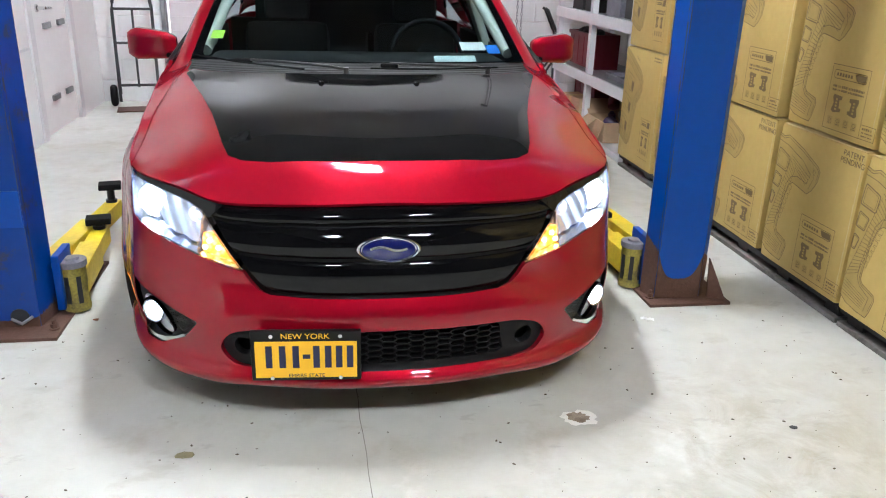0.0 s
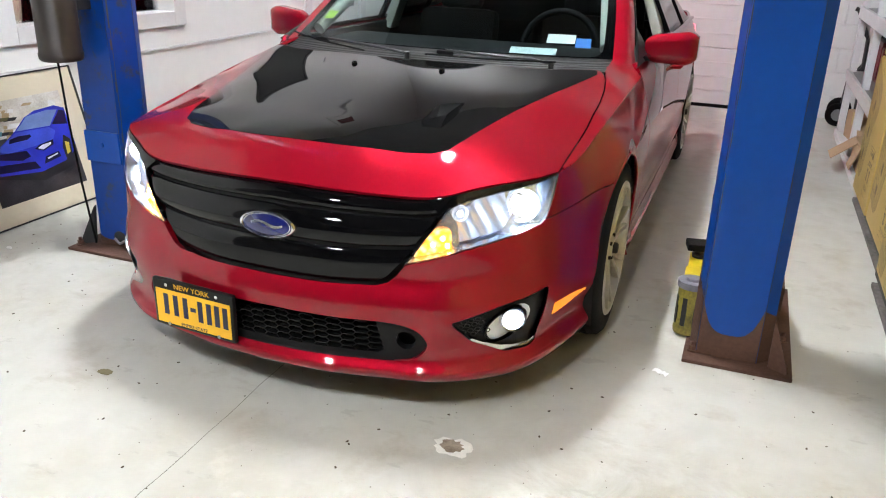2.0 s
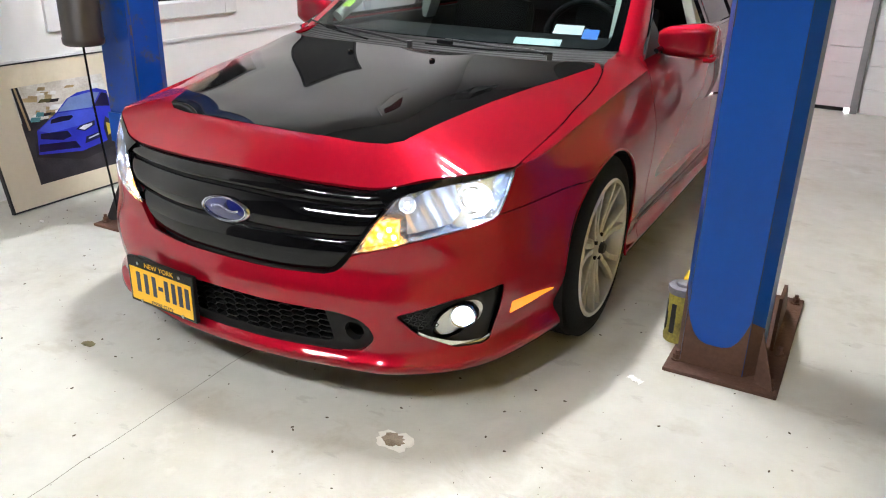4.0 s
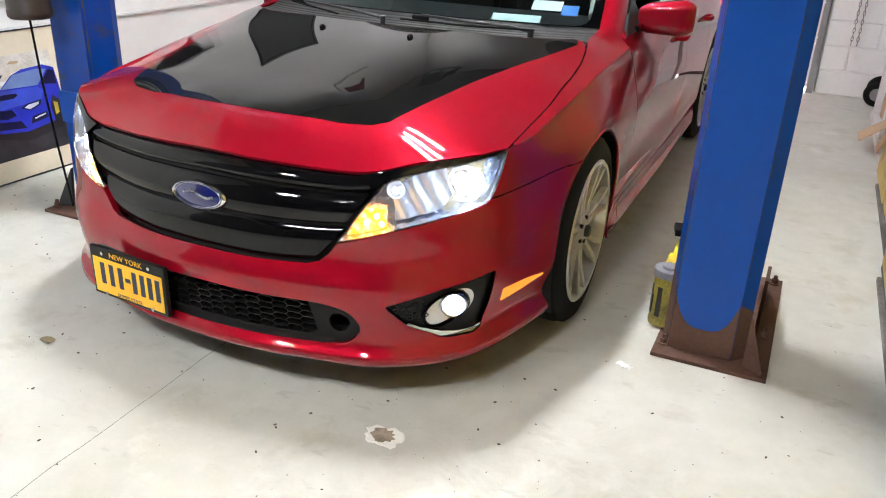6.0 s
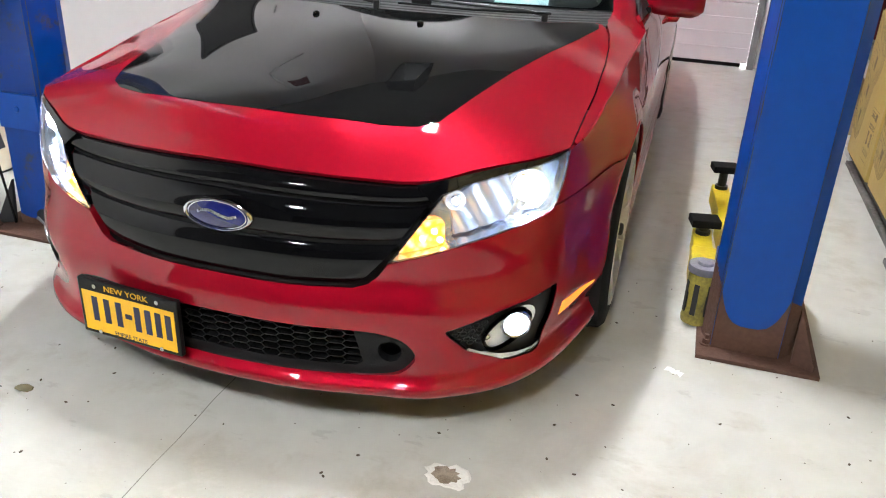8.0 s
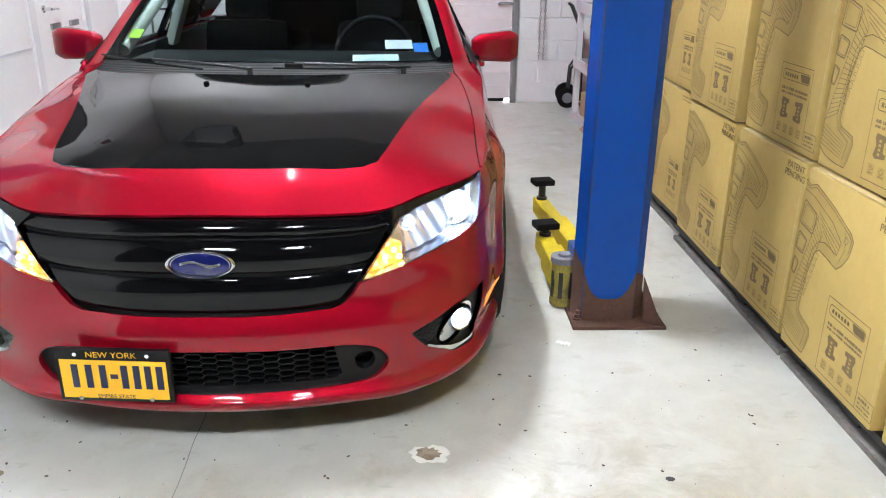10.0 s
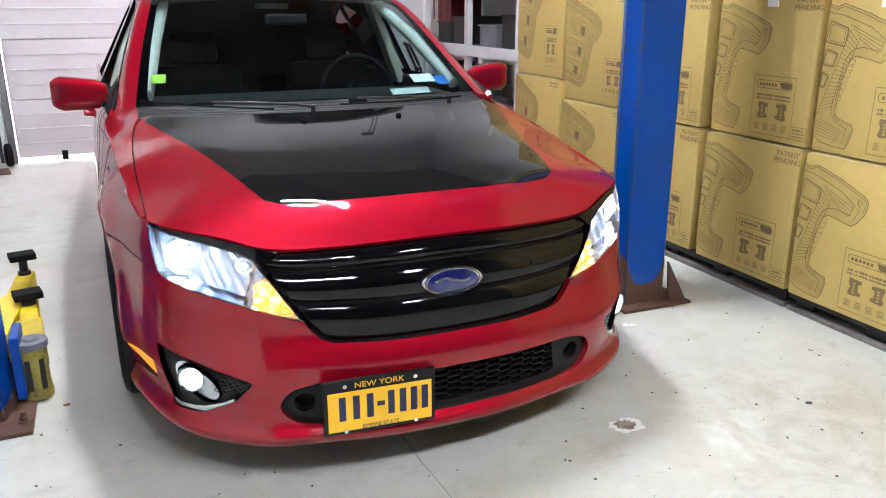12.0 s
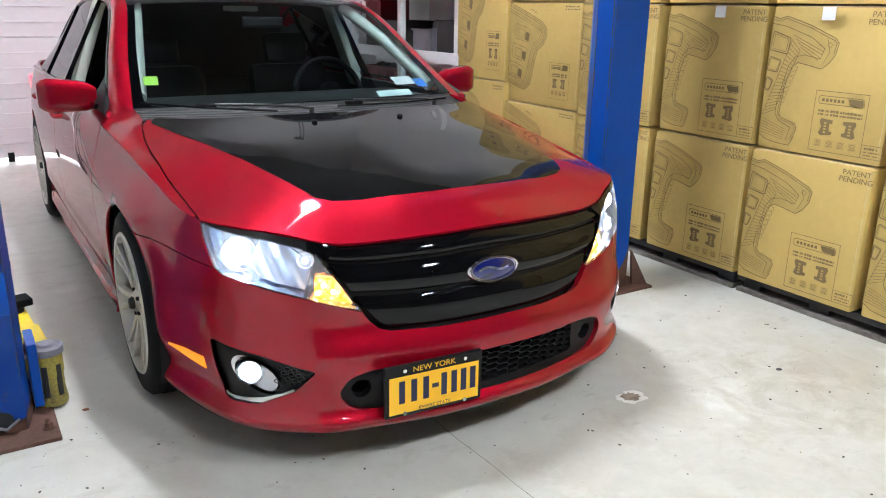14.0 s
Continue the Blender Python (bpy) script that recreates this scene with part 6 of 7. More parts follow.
for sgn in (1, -1):
    rim = [(sgn * u, z) for u, z in LAMP]
    lamp = sheet("headlamp", rim, belt, LENS, car, step=0.025, lift=0.002, skirt=0.012, label="clear headlamp, lit white with an amber turn lamp")
    lamp.visible_shadow = False
    b = bmesh.new()
    loop = resample(rim, 0.03)
    mid_u, mid_z = np.mean([q[0] for q in loop]), np.mean([q[1] for q in loop])
    rings = []
    for depth, scale in ((0.004, 0.99), (0.012, 0.965), (0.04, 0.95), (0.065, 0.9)):
        rings.append([b.verts.new(Vector(belt(mid_u + (u - mid_u) * scale, mid_z + (z - mid_z) * scale)) + Vector((-sgn * depth * 0.35, depth, 0))) for u, z in loop])
    for r0, r1 in zip(rings, rings[1:]):
        for k in range(len(loop)):
            b.faces.new((r0[k], r0[(k + 1) % len(loop)], r1[(k + 1) % len(loop)], r1[k]))
    part("headlamp_housing", b, DARK_CHROME, lamp, smooth=70)
    # dark gasket round the lens
    b = bmesh.new()
    gasket = [[b.verts.new(Vector(belt(mid_u + (u - mid_u) * sc, mid_z + (z - mid_z) * sc)) + Vector((0, dd, 0))) for u, z in loop] for sc, dd in ((1.0, -0.001), (0.97, 0.002))]
    for k in range(len(loop)):
        b.faces.new((gasket[0][k], gasket[0][(k + 1) % len(loop)], gasket[1][(k + 1) % len(loop)], gasket[1][k]))
    part("lens_gasket", b, GLOSS_BLACK, lamp)
    back = [(mid_u + (u - mid_u) * 0.92, mid_z + (z - mid_z) * 0.92) for u, z in rim]
    sheet("reflector_back", back, lambda u, z: tuple(Vector(belt(u, z)) + Vector((-sgn * 0.021, 0.062, 0))), DARK_CHROME, lamp, step=0.02, skirt=0)
    # fluted web of the reflector between the bowls
    web = [(sgn * u, z) for u, z in ((0.6, 0.58), (0.73, 0.61), (0.76, 0.65), (0.745, 0.72), (0.66, 0.705), (0.585, 0.66))]
    sheet("reflector_web", web, lambda u, z: tuple(Vector(belt(u, z)) + Vector((-sgn * 0.014, 0.045 + 0.006 * math.sin(110 * u + 60 * z), 0))), WEB, lamp, step=0.008, skirt=0.01)
    brow = [(sgn * u, z) for u, z in ((0.545, 0.672), (0.57, 0.692), (0.623, 0.711), (0.739, 0.733), (0.871, 0.748), (0.96, 0.7565), (0.96, 0.759), (0.871, 0.757), (0.748, 0.75), (0.62, 0.73), (0.543, 0.716), (0.5, 0.709))]
    sheet("lamp_brow", brow, belt, GLOSS_BLACK, lamp, step=0.02, lift=0.0005, skirt=0.02)
    # outer bowl with the lit bulb; inner bowl with a glowing ball as glint
    for u, z, r, deep, mat, bulb in ((0.815, 0.672, 0.05, 0.042, XENON, 0.03), (0.61, 0.668, 0.024, 0.03, GLINT, 0.009)):
        face = Matrix.Translation(on_skin(sgn, u, z, deep, 0.6 * deep)) @ pose(0, 0, 0, 90, 0, 0) @ pose(0, 0, 0, 0, sgn * 26, 0)
        b = bmesh.new()
        lathe(b, [(r * 1.05, 0.002), (r, 0.006), (r * 0.95, -0.004), (r * 0.7, -0.02), (r * 0.3, -0.028), (0.0001, -0.03)], face, 36)
        bowl = part("lamp_bowl", b, REFLECTOR, lamp, smooth=60)
        b = bmesh.new()
        ball(b, face @ Vector((0, 0, 0.008)), bulb, (1, 0.5, 1))
        part("bulb", b, mat, bowl, smooth=60)
    turn = [(sgn * u, z) for u, z in rounded([(0.582, 0.568), (0.58, 0.625), (0.512, 0.622), (0.455, 0.534)], 0.008)]
    cup = sheet("turn_lamp", turn, belt, AMBER, lamp, step=0.012, lift=-0.03, skirt=0.03, label="lit amber turn lamp")
    b = bmesh.new()
    for u, z in ((0.545, 0.598), (0.515, 0.578), (0.56, 0.577)):
        ball(b, on_skin(sgn, u, z, 0.026, 0.004), 0.008, (1, 0.6, 1), 12, 8)
    part("turn_bulb", b, AMBER_HOT, cup, smooth=60)

# doors, quarter panels, sills
def side_panel(name, y0, y1, ztop, holes_arch=None, zlow=0.2):
    pts = [(uy(y0), zlow), (uy(y1), zlow), (uy(y1), ztop), (uy(y0), ztop)]
    return both(name, pts, belt, RED, car, step=0.028, skirt=0.015)


doors = side_panel("front_door", 1.506, 2.6, 0.952) + side_panel("rear_door", 2.606, 3.42, 0.952)
rear_arch = [(uy(y), z) for y, z in ARCH_R]
tail = [(uy(3.426), 0.2)] + [(u, z) for u, z in rear_arch if z > 0.2] + [(uy(4.3), 0.2), (ARC[-1] - 0.001, 0.2), (ARC[-1] - 0.001, 0.955), (uy(3.426), 0.955)]
both("quarter_panel", tail, belt, RED, car, step=0.05, skirt=0.015)
skirt_line = [(uy(1.41), 0.17), (uy(3.5), 0.168), (uy(3.48), 0.197), (uy(1.32), 0.197)]
both("sill", skirt_line, belt, RED, car, step=0.05, lift=-0.008, skirt=0.02)
for d in doors:
    sgn = 1 if d.data.vertices[0].co.x > 0 else -1
    y = 2.42 if d.name.startswith("front") else 3.3
    x, _, z = belt(uy(y), 0.835)
    b = bmesh.new()
    pipe(b, [(sgn * (x - 0.005), y - 0.085, z), (sgn * (x + 0.03), y - 0.07, z), (sgn * (x + 0.034), y, z + 0.003), (sgn * (x + 0.03), y + 0.07, z), (sgn * (x - 0.005), y + 0.085, z)], 0.012)
    part("door_handle", b, RED, d, smooth=60)

# roof, pillars and glass
W_EDGE = cubic([0, 0.3, 0.6, 0.85, 1.15, 1.35, 1.8], [(0.738, 1.488, 0.962), (0.665, 1.86, 1.19), (0.588, 2.23, 1.372), (0.572, 2.7, 1.402), (0.556, 3.2, 1.395), (0.535, 3.45, 1.365), (0.62, 4.08, 1.05)])
S_EDGE = cubic([0, 0.3, 0.6, 0.85, 1.15, 1.35, 1.8], [(0.815, 1.6, 0.952), (0.735, 1.94, 1.165), (0.655, 2.28, 1.338), (0.642, 2.7, 1.37), (0.64, 3.15, 1.36), (0.655, 3.42, 1.3), (0.76, 3.95, 0.98)])


def crowned(rise_y, rise_z):
    def skin(u, b):
        x, y, z = W_EDGE(b)
        a = u / 0.65
        return (a * x, y - (1 - a * a) * rise_y, z + (1 - a * a) * rise_z)
    return skin


def screen_skin(u, b):
    x, y, z = W_EDGE(b)
    a = u / 0.65
    k = (1 - a * a)
    return (a * x, y - k * (0.105 - 0.05 * b), z + k * 0.03 * b)


screen = sheet("windscreen", rect(-0.65, 0.0, 0.65, 0.6), screen_skin, WINDSCREEN, car, step=0.06, skirt=0, label="clear windscreen with stickers in its lower corners")
screen.visible_shadow = False
band = rect(-0.65, 0.0, 0.65, 0.6)
hole = rounded([(-0.615, 0.004), (0.615, 0.004), (0.62, 0.56), (-0.62, 0.56)], 0.05)
sheet("black_border", band, screen_skin, GLOSS_BLACK, screen, step=0.05, holes=[hole], lift=-0.002, skirt=0)


def roof_skin(u, b):
    x, y, z = W_EDGE(b)
    a = u / 0.65
    k = 1 - a * a
    fade = max(0.0, min(1.0, (b - 0.6) / 0.1))
    return (a * x, y - k * (0.075 * (1 - fade)), z + k * (0.018 + 0.022 * fade))


sheet("roof", rect(-0.65, 0.604, 0.65, 1.35), roof_skin, VINYL, car, step=0.06, skirt=0.01, label="black wrapped roof")
sheet("rear_window", rect(-0.65, 1.355, 0.65, 1.8), crowned(-0.03, 0.03), REAR_GLASS, car, step=0.08, skirt=0)
sheet("boot_lid", rect(-0.66, 4.06, 0.66, 4.8), lambda x, y: (x, y, 1.045 - 0.1 * ((y - 4.06) / 0.74) ** 2 - 0.09 * (abs(x) / 0.66) ** 3), RED, car, step=0.06, skirt=0.06)
for sgn in (1, -1):
    def rail(a, b, sgn=sgn):
        p = W_EDGE(b) * (1 - a) + S_EDGE(b) * a
        bulge = 0.014 * math.sin(math.pi * min(max(a, 0), 1))
        return (sgn * (p[0] + bulge), p[1] - 0.4 * bulge, p[2] + bulge)
    sheet("roof_rail", rect(0, -0.0, 1, 1.8), rail, RED, car, step=0.08, skirt=0.012, flip=sgn < 0)

    def glazing(a, b, sgn=sgn):
        top = S_EDGE(b)
        return (sgn * (top[0] * (1 - a) + 0.852 * a - 0.006), top[1], top[2] * (1 - a) + 0.957 * a)
    sheet("rear_side_window", rect(0.02, 0.86, 1, 1.6), glazing, SIDE_GLASS, car, step=0.1, skirt=0, flip=sgn < 0)
    b = bmesh.new()
    for bb, w in ((0.8, 0.05), (1.27, 0.03)):
        lo, hi = glazing(1, bb), glazing(0, bb)
        beam(b, lo, hi, w, 0.02)
    pipe(b, [glazing(0.0, t) for t in np.linspace(0.05, 1.7, 24)], 0.011, 6)
    pipe(b, [(sgn * 0.852, y, 0.957) for y in np.linspace(1.62, 3.9, 6)], 0.012, 6)
    part("window_frame", b, GLOSS_BLACK, car, smooth=40)
    b = bmesh.new()
    pipe(b, [(sgn * 0.69, 1.6, 0.985), (sgn * 0.615, 1.93, 1.185), (sgn * 0.54, 2.27, 1.345)], 0.03, 10)
    part("pillar_trim", b, TRIM_CREAM, car, smooth=60)
    b = bmesh.new()
    beam(b, (sgn * 0.8, 2.66, 0.9), (sgn * 0.63, 2.66, 1.36), 0.12, 0.05)
    part("pillar_trim", b, TRIM_CREAM, car, bevel=0.012, smooth=40)
    # smooth root of the pillar, from the fender's top into the rail
    def foot_skin(a, v, sgn=sgn, rail=rail):
        x, y = 0.735 + (crease_point(1.42)[0] - 0.735) * a, 1.36 + 0.06 * a
        p0, p1 = Vector((sgn * x, y, bonnet(x, y)[2] + 0.0008)), Vector(rail(a, 0.006))
        span = (p1 - p0).length
        t0 = (Vector((0, 0.02, bonnet(x, y + 0.02)[2] - bonnet(x, y)[2]))).normalized() * span
        t1 = (Vector(rail(a, 0.06)) - p1).normalized() * span
        q = p0 * (2 * v ** 3 - 3 * v * v + 1) + t0 * (v ** 3 - 2 * v * v + v) + p1 * (3 * v * v - 2 * v ** 3) + t1 * (v ** 3 - v * v)
        return tuple(q)
    sheet("pillar_foot", rect(0, 0, 1, 1), foot_skin, RED, car, step=0.05, skirt=0, flip=sgn < 0)
    # mirror sail and mirror
    b = bmesh.new()
    vs = [b.verts.new(p) for p in ((sgn * 0.845, 1.5, 0.94), (sgn * 0.86, 1.74, 0.955), (sgn * 0.78, 1.8, 1.06), (sgn * 0.835, 1.5, 0.93), (sgn * 0.82, 1.74, 0.955), (sgn * 0.75, 1.8, 1.06))]
    for f in ((0, 1, 2), (5, 4, 3), (0, 3, 4, 1), (1, 4, 5, 2), (2, 5, 3, 0)):
        b.faces.new([vs[k] for k in f])
    part("mirror_sail", b, MATT_BLACK, car)
    b = bmesh.new()
    bmesh.ops.create_cube(b, size=1)
    bmesh.ops.subdivide_edges(b, edges=b.edges[:], cuts=7, use_grid_fill=True)
    for v in b.verts:
        p = Vector(v.co) * 2
        q = p.copy()
        for i in range(3):
            j, k = (i + 1) % 3, (i + 2) % 3
            q[i] = p[i] * math.sqrt(max(0, 1 - p[j] ** 10 / 3.4 - p[k] ** 10 / 3.4 + p[j] ** 10 * p[k] ** 10 / 7))
        t = (q.x + 1) / 2
        v.co = Vector((sgn * (0.94 + 0.108 * q.x), 1.735 + 0.06 * q.y * (0.7 + 0.3 * t) + 0.04 * t, 0.988 + (0.055 + 0.018 * t) * q.z + 0.008 * t))
    mirror = part("wing_mirror", b, RED, car, "red wing mirror on a black foot", smooth=80)
    b = bmesh.new()
    pipe(b, [(sgn * 0.82, 1.71, 0.945), (sgn * 0.86, 1.73, 0.955), (sgn * 0.89, 1.74, 0.97)], 0.02, 10)
    part("mirror_foot", b, MATT_BLACK, mirror, smooth=60)
    b = bmesh.new()
    bar(b, (sgn * 0.885, 1.812, 0.95), (sgn * 1.02, 1.822, 1.035))
    part("mirror_glass", b, CHROME, mirror, bevel=0.004)

# stickers, wipers, cowl
for name, r, mat, label in (("sticker", (0.405, 0.06, 0.51, 0.1), WHITE_PAPER, "white sticker"), ("sticker", (0.512, 0.044, 0.568, 0.086), STICK_BLUE, "blue sticker"), ("sticker", (0.28, 0.008, 0.45, 0.036), STICK_PALE, "pale printed sticker"),
                            ("sticker", (-0.605, 0.1, -0.555, 0.14), STICK_GREEN, "lime green inspection sticker")):
    sheet(name, rect(*r), screen_skin, mat, screen, step=0.03, lift=-0.004, skirt=0, label=label)
# cowl: a ribbed black panel between the hood and the glass
def cowl_skin(a, v):
    """a runs across, v from the hood's rear edge (0) to the foot of the glass (1)."""
    q = abs(a) / 0.74
    y0 = 1.115 + 0.19 * q ** 3.2
    y1 = 1.392 + 0.105 * q * q
    dip = 0.018 * math.sin(math.pi * min(max(v, 0), 1))
    return (a, y0 + (y1 - y0) * v, 0.934 + 0.022 * v - dip + 0.002 * math.sin(60 * v))


cowl = sheet("cowl", rect(-0.735, 0.0, 0.735, 1.0), cowl_skin, CABIN, car, step=0.05, skirt=0.0, label="black plastic cowl below the windscreen")
# wipers: blade, knuckle and arm
for blade, arm, knuckle in (([(-0.72, 1.43, 0.985), (-0.52, 1.3, 0.972), (-0.25, 1.2, 0.957)], [(-0.47, 1.29, 0.982), (-0.3, 1.245, 0.978), (-0.16, 1.225, 0.968), (-0.08, 1.26, 0.95)], (-0.5, 1.3, 0.978)),
                            ([(0.02, 1.22, 0.96), (0.3, 1.2, 0.962), (0.56, 1.24, 0.966)], [(0.1, 1.24, 0.978), (0.3, 1.23, 0.974), (0.46, 1.25, 0.968), (0.53, 1.29, 0.952)], (0.1, 1.235, 0.97))):
    b = bmesh.new()
    pipe(b, arm, 0.006, 8)
    rod(b, Vector(arm[-1]) - Vector((0, 0, 0.02)), Vector(arm[-1]) + Vector((0, 0, 0.008)), 0.012)
    w = part("wiper", b, WIPER_GREY, car, "black wiper arm and blade", smooth=50)
    b = bmesh.new()
    pipe(b, blade, 0.0042, 6)
    part("wiper_blade", b, RUBBER, w, smooth=50)
    b = bmesh.new()
    bar(b, (-0.038, -0.009, -0.009), (0.038, 0.009, 0.008), Matrix.Translation(knuckle) @ pose(0, 0, 0, 0, 0, -12))
    part("wiper_knuckle", b, RUBBER, w, bevel=0.006, smooth=50)

# cabin
b = bmesh.new()
bar(b, (-0.7, 1.5, 0.8), (0.7, 2.0, 0.945))
part("dashboard", b, CABIN, car, bevel=0.04, smooth=50)
b = bmesh.new()
ring = [(0.37 + 0.185 * math.cos(a), 2.1 + 0.06 * math.sin(a), 0.915 + 0.17 * math.sin(a)) for a in np.linspace(0, 2 * math.pi, 33)[:-1]]
pipe(b, ring, 0.016, 10, True)
for a in (0.0, math.pi, -math.pi / 2):
    beam(b, (0.37, 2.09, 0.915), (0.37 + 0.18 * math.cos(a), 2.1 + 0.06 * math.sin(a), 0.915 + 0.165 * math.sin(a)), 0.04, 0.02)
rod(b, (0.37, 2.06, 0.92), (0.37, 2.11, 0.91), 0.06)
part("steering_wheel", b, LEATHER, car, smooth=50)
for y, xs in ((2.5, (-0.37, 0.37)), (3.45, (-0.37, 0.37))):
    for x in xs:
        b = bmesh.new()
        bar(b, (-0.25, -0.12, 0.35), (0.25, -0.1, 0.5))
        bar(b, (-0.24, -0.07, 0.0), (0.24, 0.07, 0.6), pose(0, 0.05, 0.45, -16))
        seat = part("seat", b, LEATHER, car, "black leather seat", bevel=0.065, smooth=50)
        seat.matrix_basis = pose(x, y, 0.0)
        b = bmesh.new()
        bar(b, (-0.13, -0.05, 0.6), (0.13, 0.05, 0.78), pose(0, 0.05, 0.45, -16))
        part("headrest", b, LEATHER, seat, bevel=0.048, smooth=50)
b = bmesh.new()
bar(b, (-0.58, 2.3, 1.35), (0.58, 3.4, 1.36))
bar(b, (-0.6, 3.4, 0.92), (0.6, 3.42, 1.36))
part("headliner", b, CABIN, car)
b = bmesh.new()
bar(b, (-0.66, 3.5, 0.9), (0.66, 4.0, 0.95))
part("parcel_shelf", b, CABIN, car)
b = bmesh.new()
bar(b, (-0.1, 2.02, 1.25), (0.1, 2.05, 1.3))
inner = part("inner_mirror", b, CABIN, car, bevel=0.012)
part("mirror_glass", bar(bmesh.new(), (-0.085, 2.05, 1.256), (0.085, 2.053, 1.294)), CHROME, inner)
b = bmesh.new()
bar(b, (-0.075, 2.3, 1.322), (0.075, 2.42, 1.348))
dome = part("dome_lamp", b, TRIM_CREAM, car, "pale dome lamp", bevel=0.008)
for x in (-0.05, 0.05):
    part("dome_lens", bar(bmesh.new(), (x - 0.022, 2.31, 1.317), (x + 0.022, 2.4, 1.322)), CHROME, dome)
b = bmesh.new()
bar(b, (-0.8, 1.5, 0.25), (0.8, 4.4, 0.4))
bar(b, (-0.62, 0.36, 0.2), (0.62, 4.6, 0.3))
bar(b, (-0.6, 0.36, 0.2), (0.6, 1.46, 0.62))
bar(b, (-0.78, 1.42, 0.2), (0.78, 1.5, 0.9))
bar(b, (-0.78, 3.6, 0.3), (0.78, 3.66, 0.98))
bar(b, (-0.68, 3.66, 0.3), (0.68, 4.75, 0.88))
part("underbody", b, CABIN, car)
for sgn in (1, -1):
    b = bmesh.new()
    bar(b, (sgn * 0.8, 1.56, 0.4), (sgn * 0.84, 3.6, 0.94))
    part("door_lining", b, CABIN, car)
    for cy in (CENTRE_F, CENTRE_R):
        b = bmesh.new()
        rim = [(cy + 0.371 * math.cos(a), HUB_Z + 0.371 * math.sin(a)) for a in np.linspace(-0.5, math.pi + 0.5, 30)]
        ins, out = [[b.verts.new((sgn * x, y, z)) for y, z in rim] for x in (0.6, 0.89)]
        for k in range(29):
            b.faces.new((ins[k], ins[k + 1], out[k + 1], out[k]))
        b.faces.new(ins)
        part("wheel_housing", b, MATT_BLACK, car)
    b = bmesh.new()
    bar(b, (sgn * 0.5, 4.74, 0.7), (sgn * 0.82, 4.86, 0.84))
    part("tail_lamp", b, TAIL_RED, car, "lit red tail lamp", bevel=0.02)

# wheels
TREAD_R = 0.318


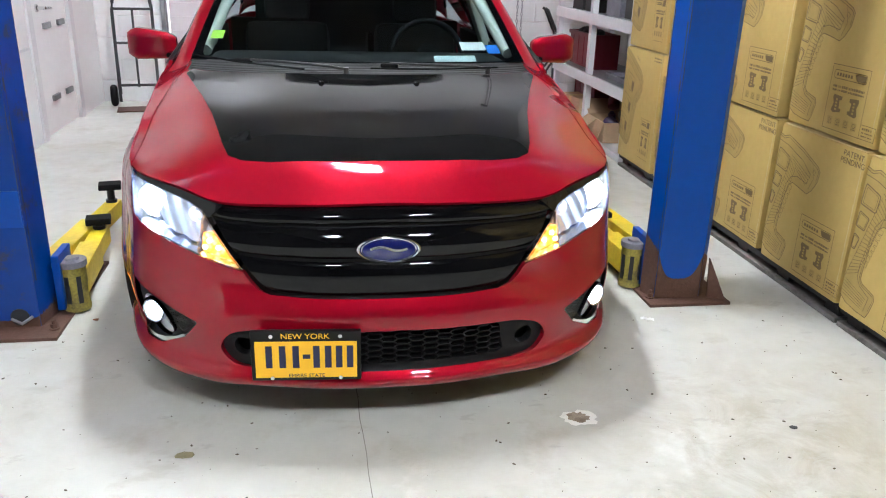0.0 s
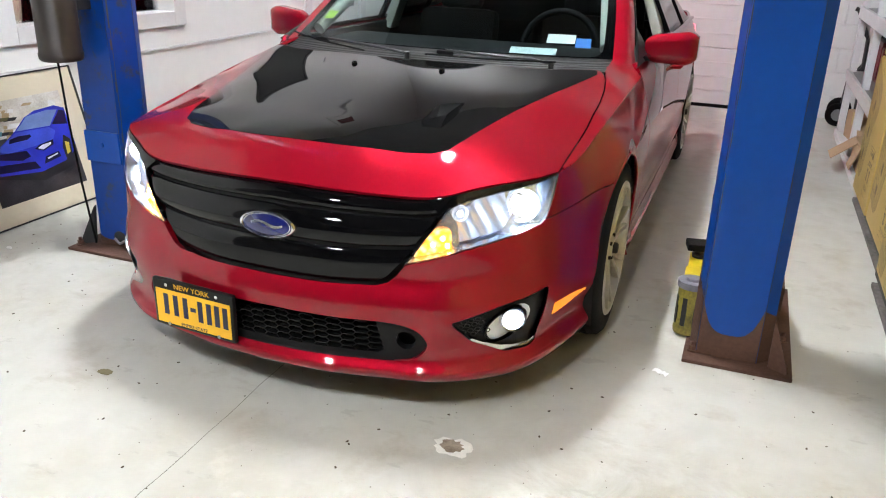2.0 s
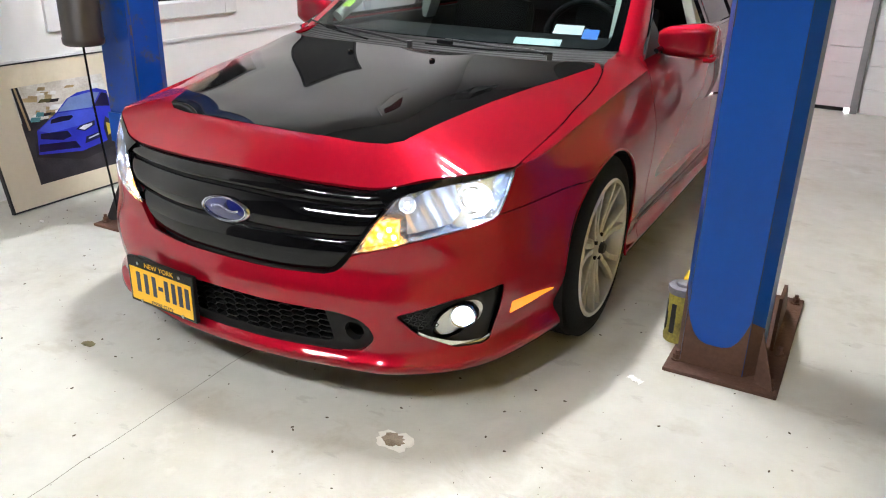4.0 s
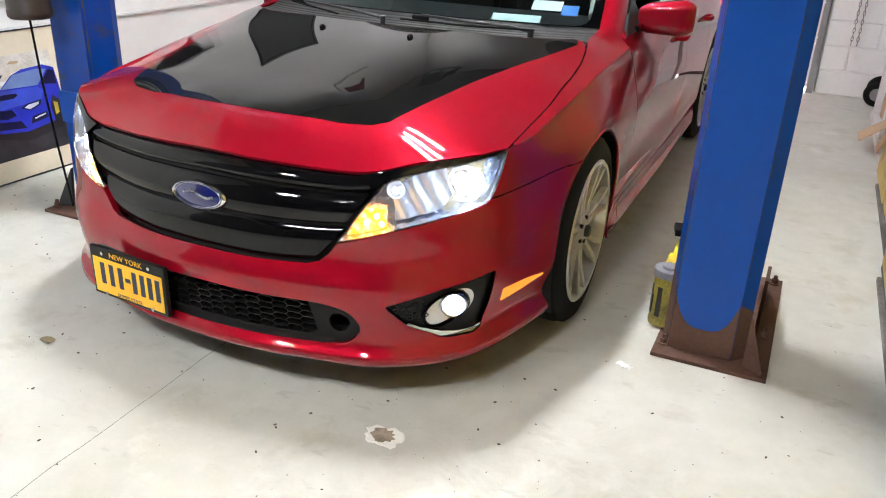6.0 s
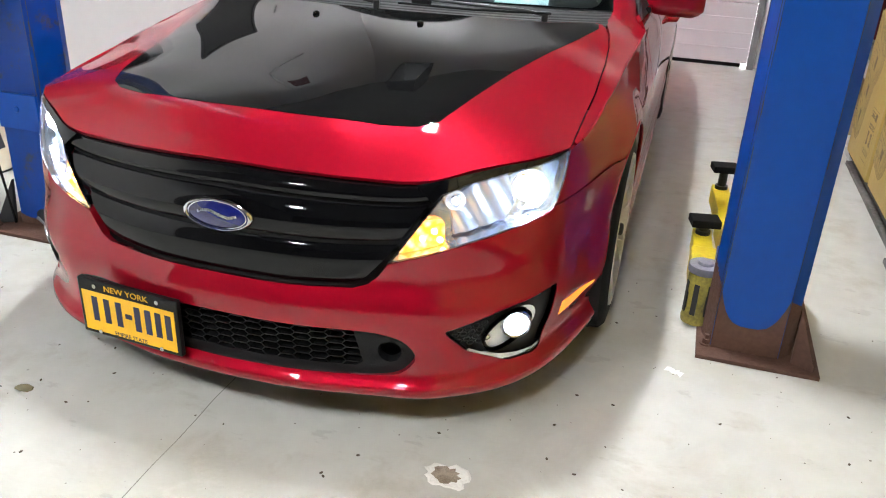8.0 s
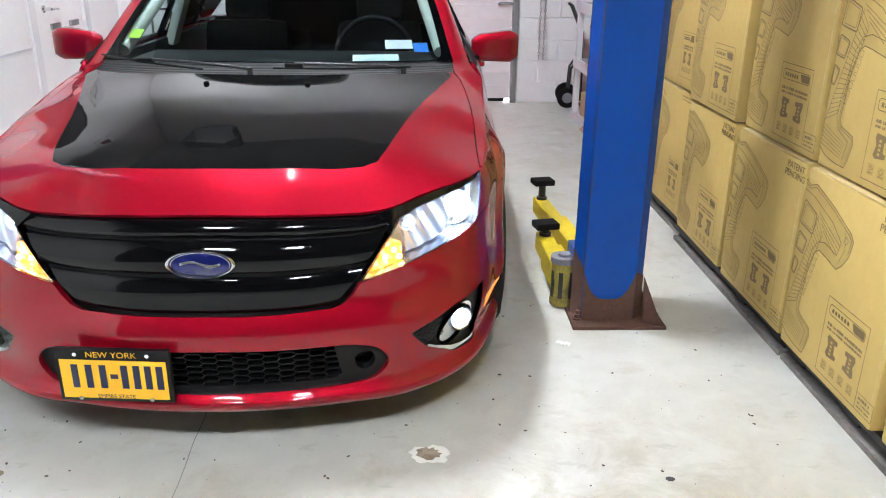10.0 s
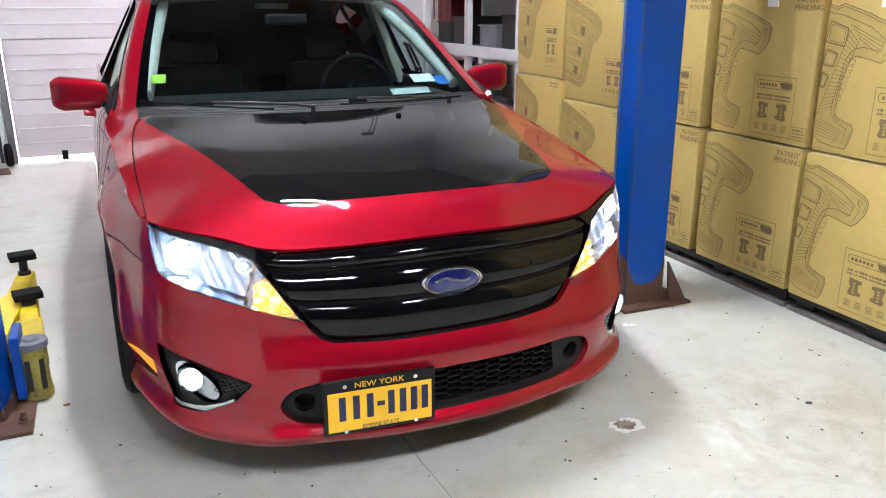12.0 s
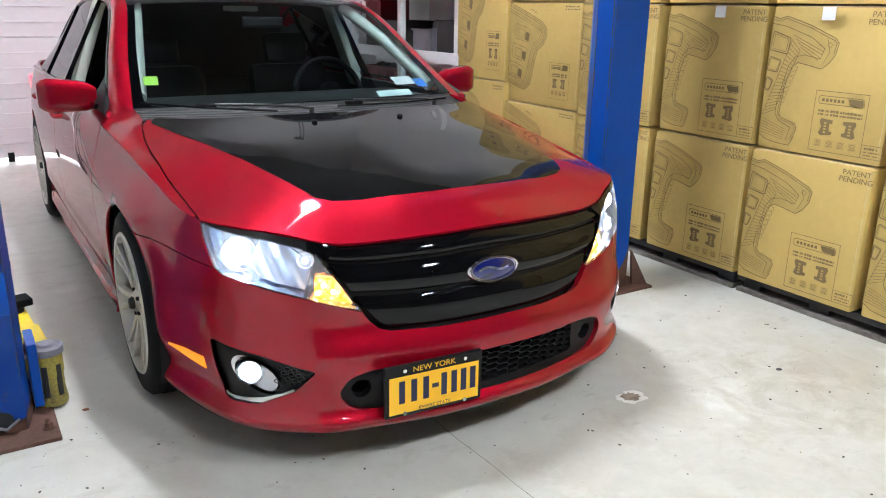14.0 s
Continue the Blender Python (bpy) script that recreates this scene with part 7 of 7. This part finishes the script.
def wheel(x, y, sgn):
    w = new("wheel")
    w.parent = car
    tagged(w, "silver multi-spoke alloy wheel with a low tyre")
    w.matrix_basis = pose(x, y, HUB_Z, 0, 90 * sgn, 0) @ Matrix.Diagonal((1.053, 1.053, 1.0, 1))
    b = bmesh.new()
    prof = [(0.232, -0.2), (0.25, -0.205), (0.3, -0.2), (0.316, -0.185), (TREAD_R, -0.15), (TREAD_R, -0.05), (0.316, -0.02), (0.3, -0.004), (0.262, 0.004), (0.242, 0.0), (0.238, -0.008)]
    lathe(b, prof, Matrix.Identity(4), 72)
    tyre = part("tyre", b, RUBBER, w, "black rubber tyre", smooth=40)
    b = bmesh.new()
    for k in range(4):
        lathe(b, [(TREAD_R + 0.0006, -0.16 + k * 0.03), (TREAD_R + 0.0032, -0.158 + k * 0.03), (TREAD_R + 0.0032, -0.142 + k * 0.03), (TREAD_R + 0.0006, -0.14 + k * 0.03)], Matrix.Identity(4), 72)
    part("tread", b, RUBBER, tyre)
    b = bmesh.new()
    lathe(b, [(0.239, -0.006), (0.243, 0.0), (0.238, 0.006), (0.228, 0.004), (0.222, -0.02), (0.215, -0.06), (0.212, -0.19), (0.235, -0.2)], Matrix.Identity(4), 72)
    rim = part("rim", b, ALLOY, w, smooth=35)
    b = bmesh.new()
    for k in range(14):
        mid = 2 * math.pi * (k // 2) / 7
        side = 1 if k % 2 else -1
        line = [(r * math.cos(mid + side * q), r * math.sin(mid + side * q), d) for r, q, d in ((0.045, 0.24, -0.034), (0.1, 0.135, -0.031), (0.15, 0.125, -0.024), (0.195, 0.145, -0.016), (0.229, 0.17, -0.011))]
        for p, q in zip(line, line[1:]):
            beam(b, p, Vector(q) + 0.06 * (Vector(q) - Vector(p)), 0.02, 0.026)
    part("spokes", b, ALLOY, rim, bevel=0.005, smooth=50)
    b = bmesh.new()
    lathe(b, [(0.0001, -0.01), (0.03, -0.012), (0.045, -0.02), (0.06, -0.03), (0.064, -0.06)], Matrix.Identity(4), 32)
    part("hub", b, ALLOY, rim, smooth=40)
    b = bmesh.new()
    lathe(b, [(0.0001, 0.008), (0.016, 0.006), (0.02, 0.0), (0.021, -0.02)], Matrix.Identity(4), 24)
    for k in range(5):
        a = 2 * math.pi * k / 5 + 0.3
        rod(b, (0.045 * math.cos(a), 0.045 * math.sin(a), -0.03), (0.045 * math.cos(a), 0.045 * math.sin(a), -0.012), 0.007, seg=6)
    part("hub_cap", b, BLACK_STEEL, rim, "dark centre cap and wheel nuts", smooth=40)
    b = bmesh.new()
    lathe(b, [(0.07, -0.09), (0.16, -0.09), (0.16, -0.11), (0.07, -0.11)], Matrix.Identity(4), 40)
    part("brake_disc", b, BRAKE, rim, smooth=30)
    return w


for cy in (CENTRE_F, CENTRE_R):
    wheel(0.904, cy, 1)
    wheel(-0.904, cy, -1)

# number plate
plate = new("number_plate")
plate.parent = bumper
tagged(plate, "orange-yellow number plate in a black frame")
plate.matrix_basis = pose(-0.247, -0.008, 0.2915, 90, 0, -4)
b = bmesh.new()
bar(b, (-0.16, -0.081, -0.012), (0.16, 0.081, 0.004))
part("plate_frame", b, MATT_BLACK, plate, bevel=0.004)
b = bmesh.new()
bar(b, (-0.148, -0.07, 0.004), (0.148, 0.048, 0.0055))
face = part("plate_face", b, PLATE_YELLOW, plate)
lettering("NEW YORK", 0.024, pose(-0.002, 0.0635, 0.0045), PLATE_YELLOW, plate, "plate_state", 1.12)
lettering("EMPIRE STATE", 0.017, pose(0.0, -0.064, 0.0058), PLATE_INK, plate, "plate_motto", 1.0)
for k, cx in enumerate((-0.108, -0.069, -0.03, 0.03, 0.064, 0.096, 0.128)):
    part("plate_bar", bar(bmesh.new(), (cx - 0.0095, -0.038, 0.005), (cx + 0.0095, 0.034, 0.0062)), PLATE_INK, face)
part("plate_mark", bar(bmesh.new(), (-0.01, -0.008, 0.005), (0.012, 0.006, 0.0062)), PLATE_INK, face)
for x, y in ((-0.1, 0.066), (0.1, 0.066), (-0.1, -0.07), (0.1, -0.07)):
    b = bmesh.new()
    rod(b, (x, y, 0.003), (x, y, 0.009), 0.006, seg=10)
    part("plate_screw", b, CHROME, plate)
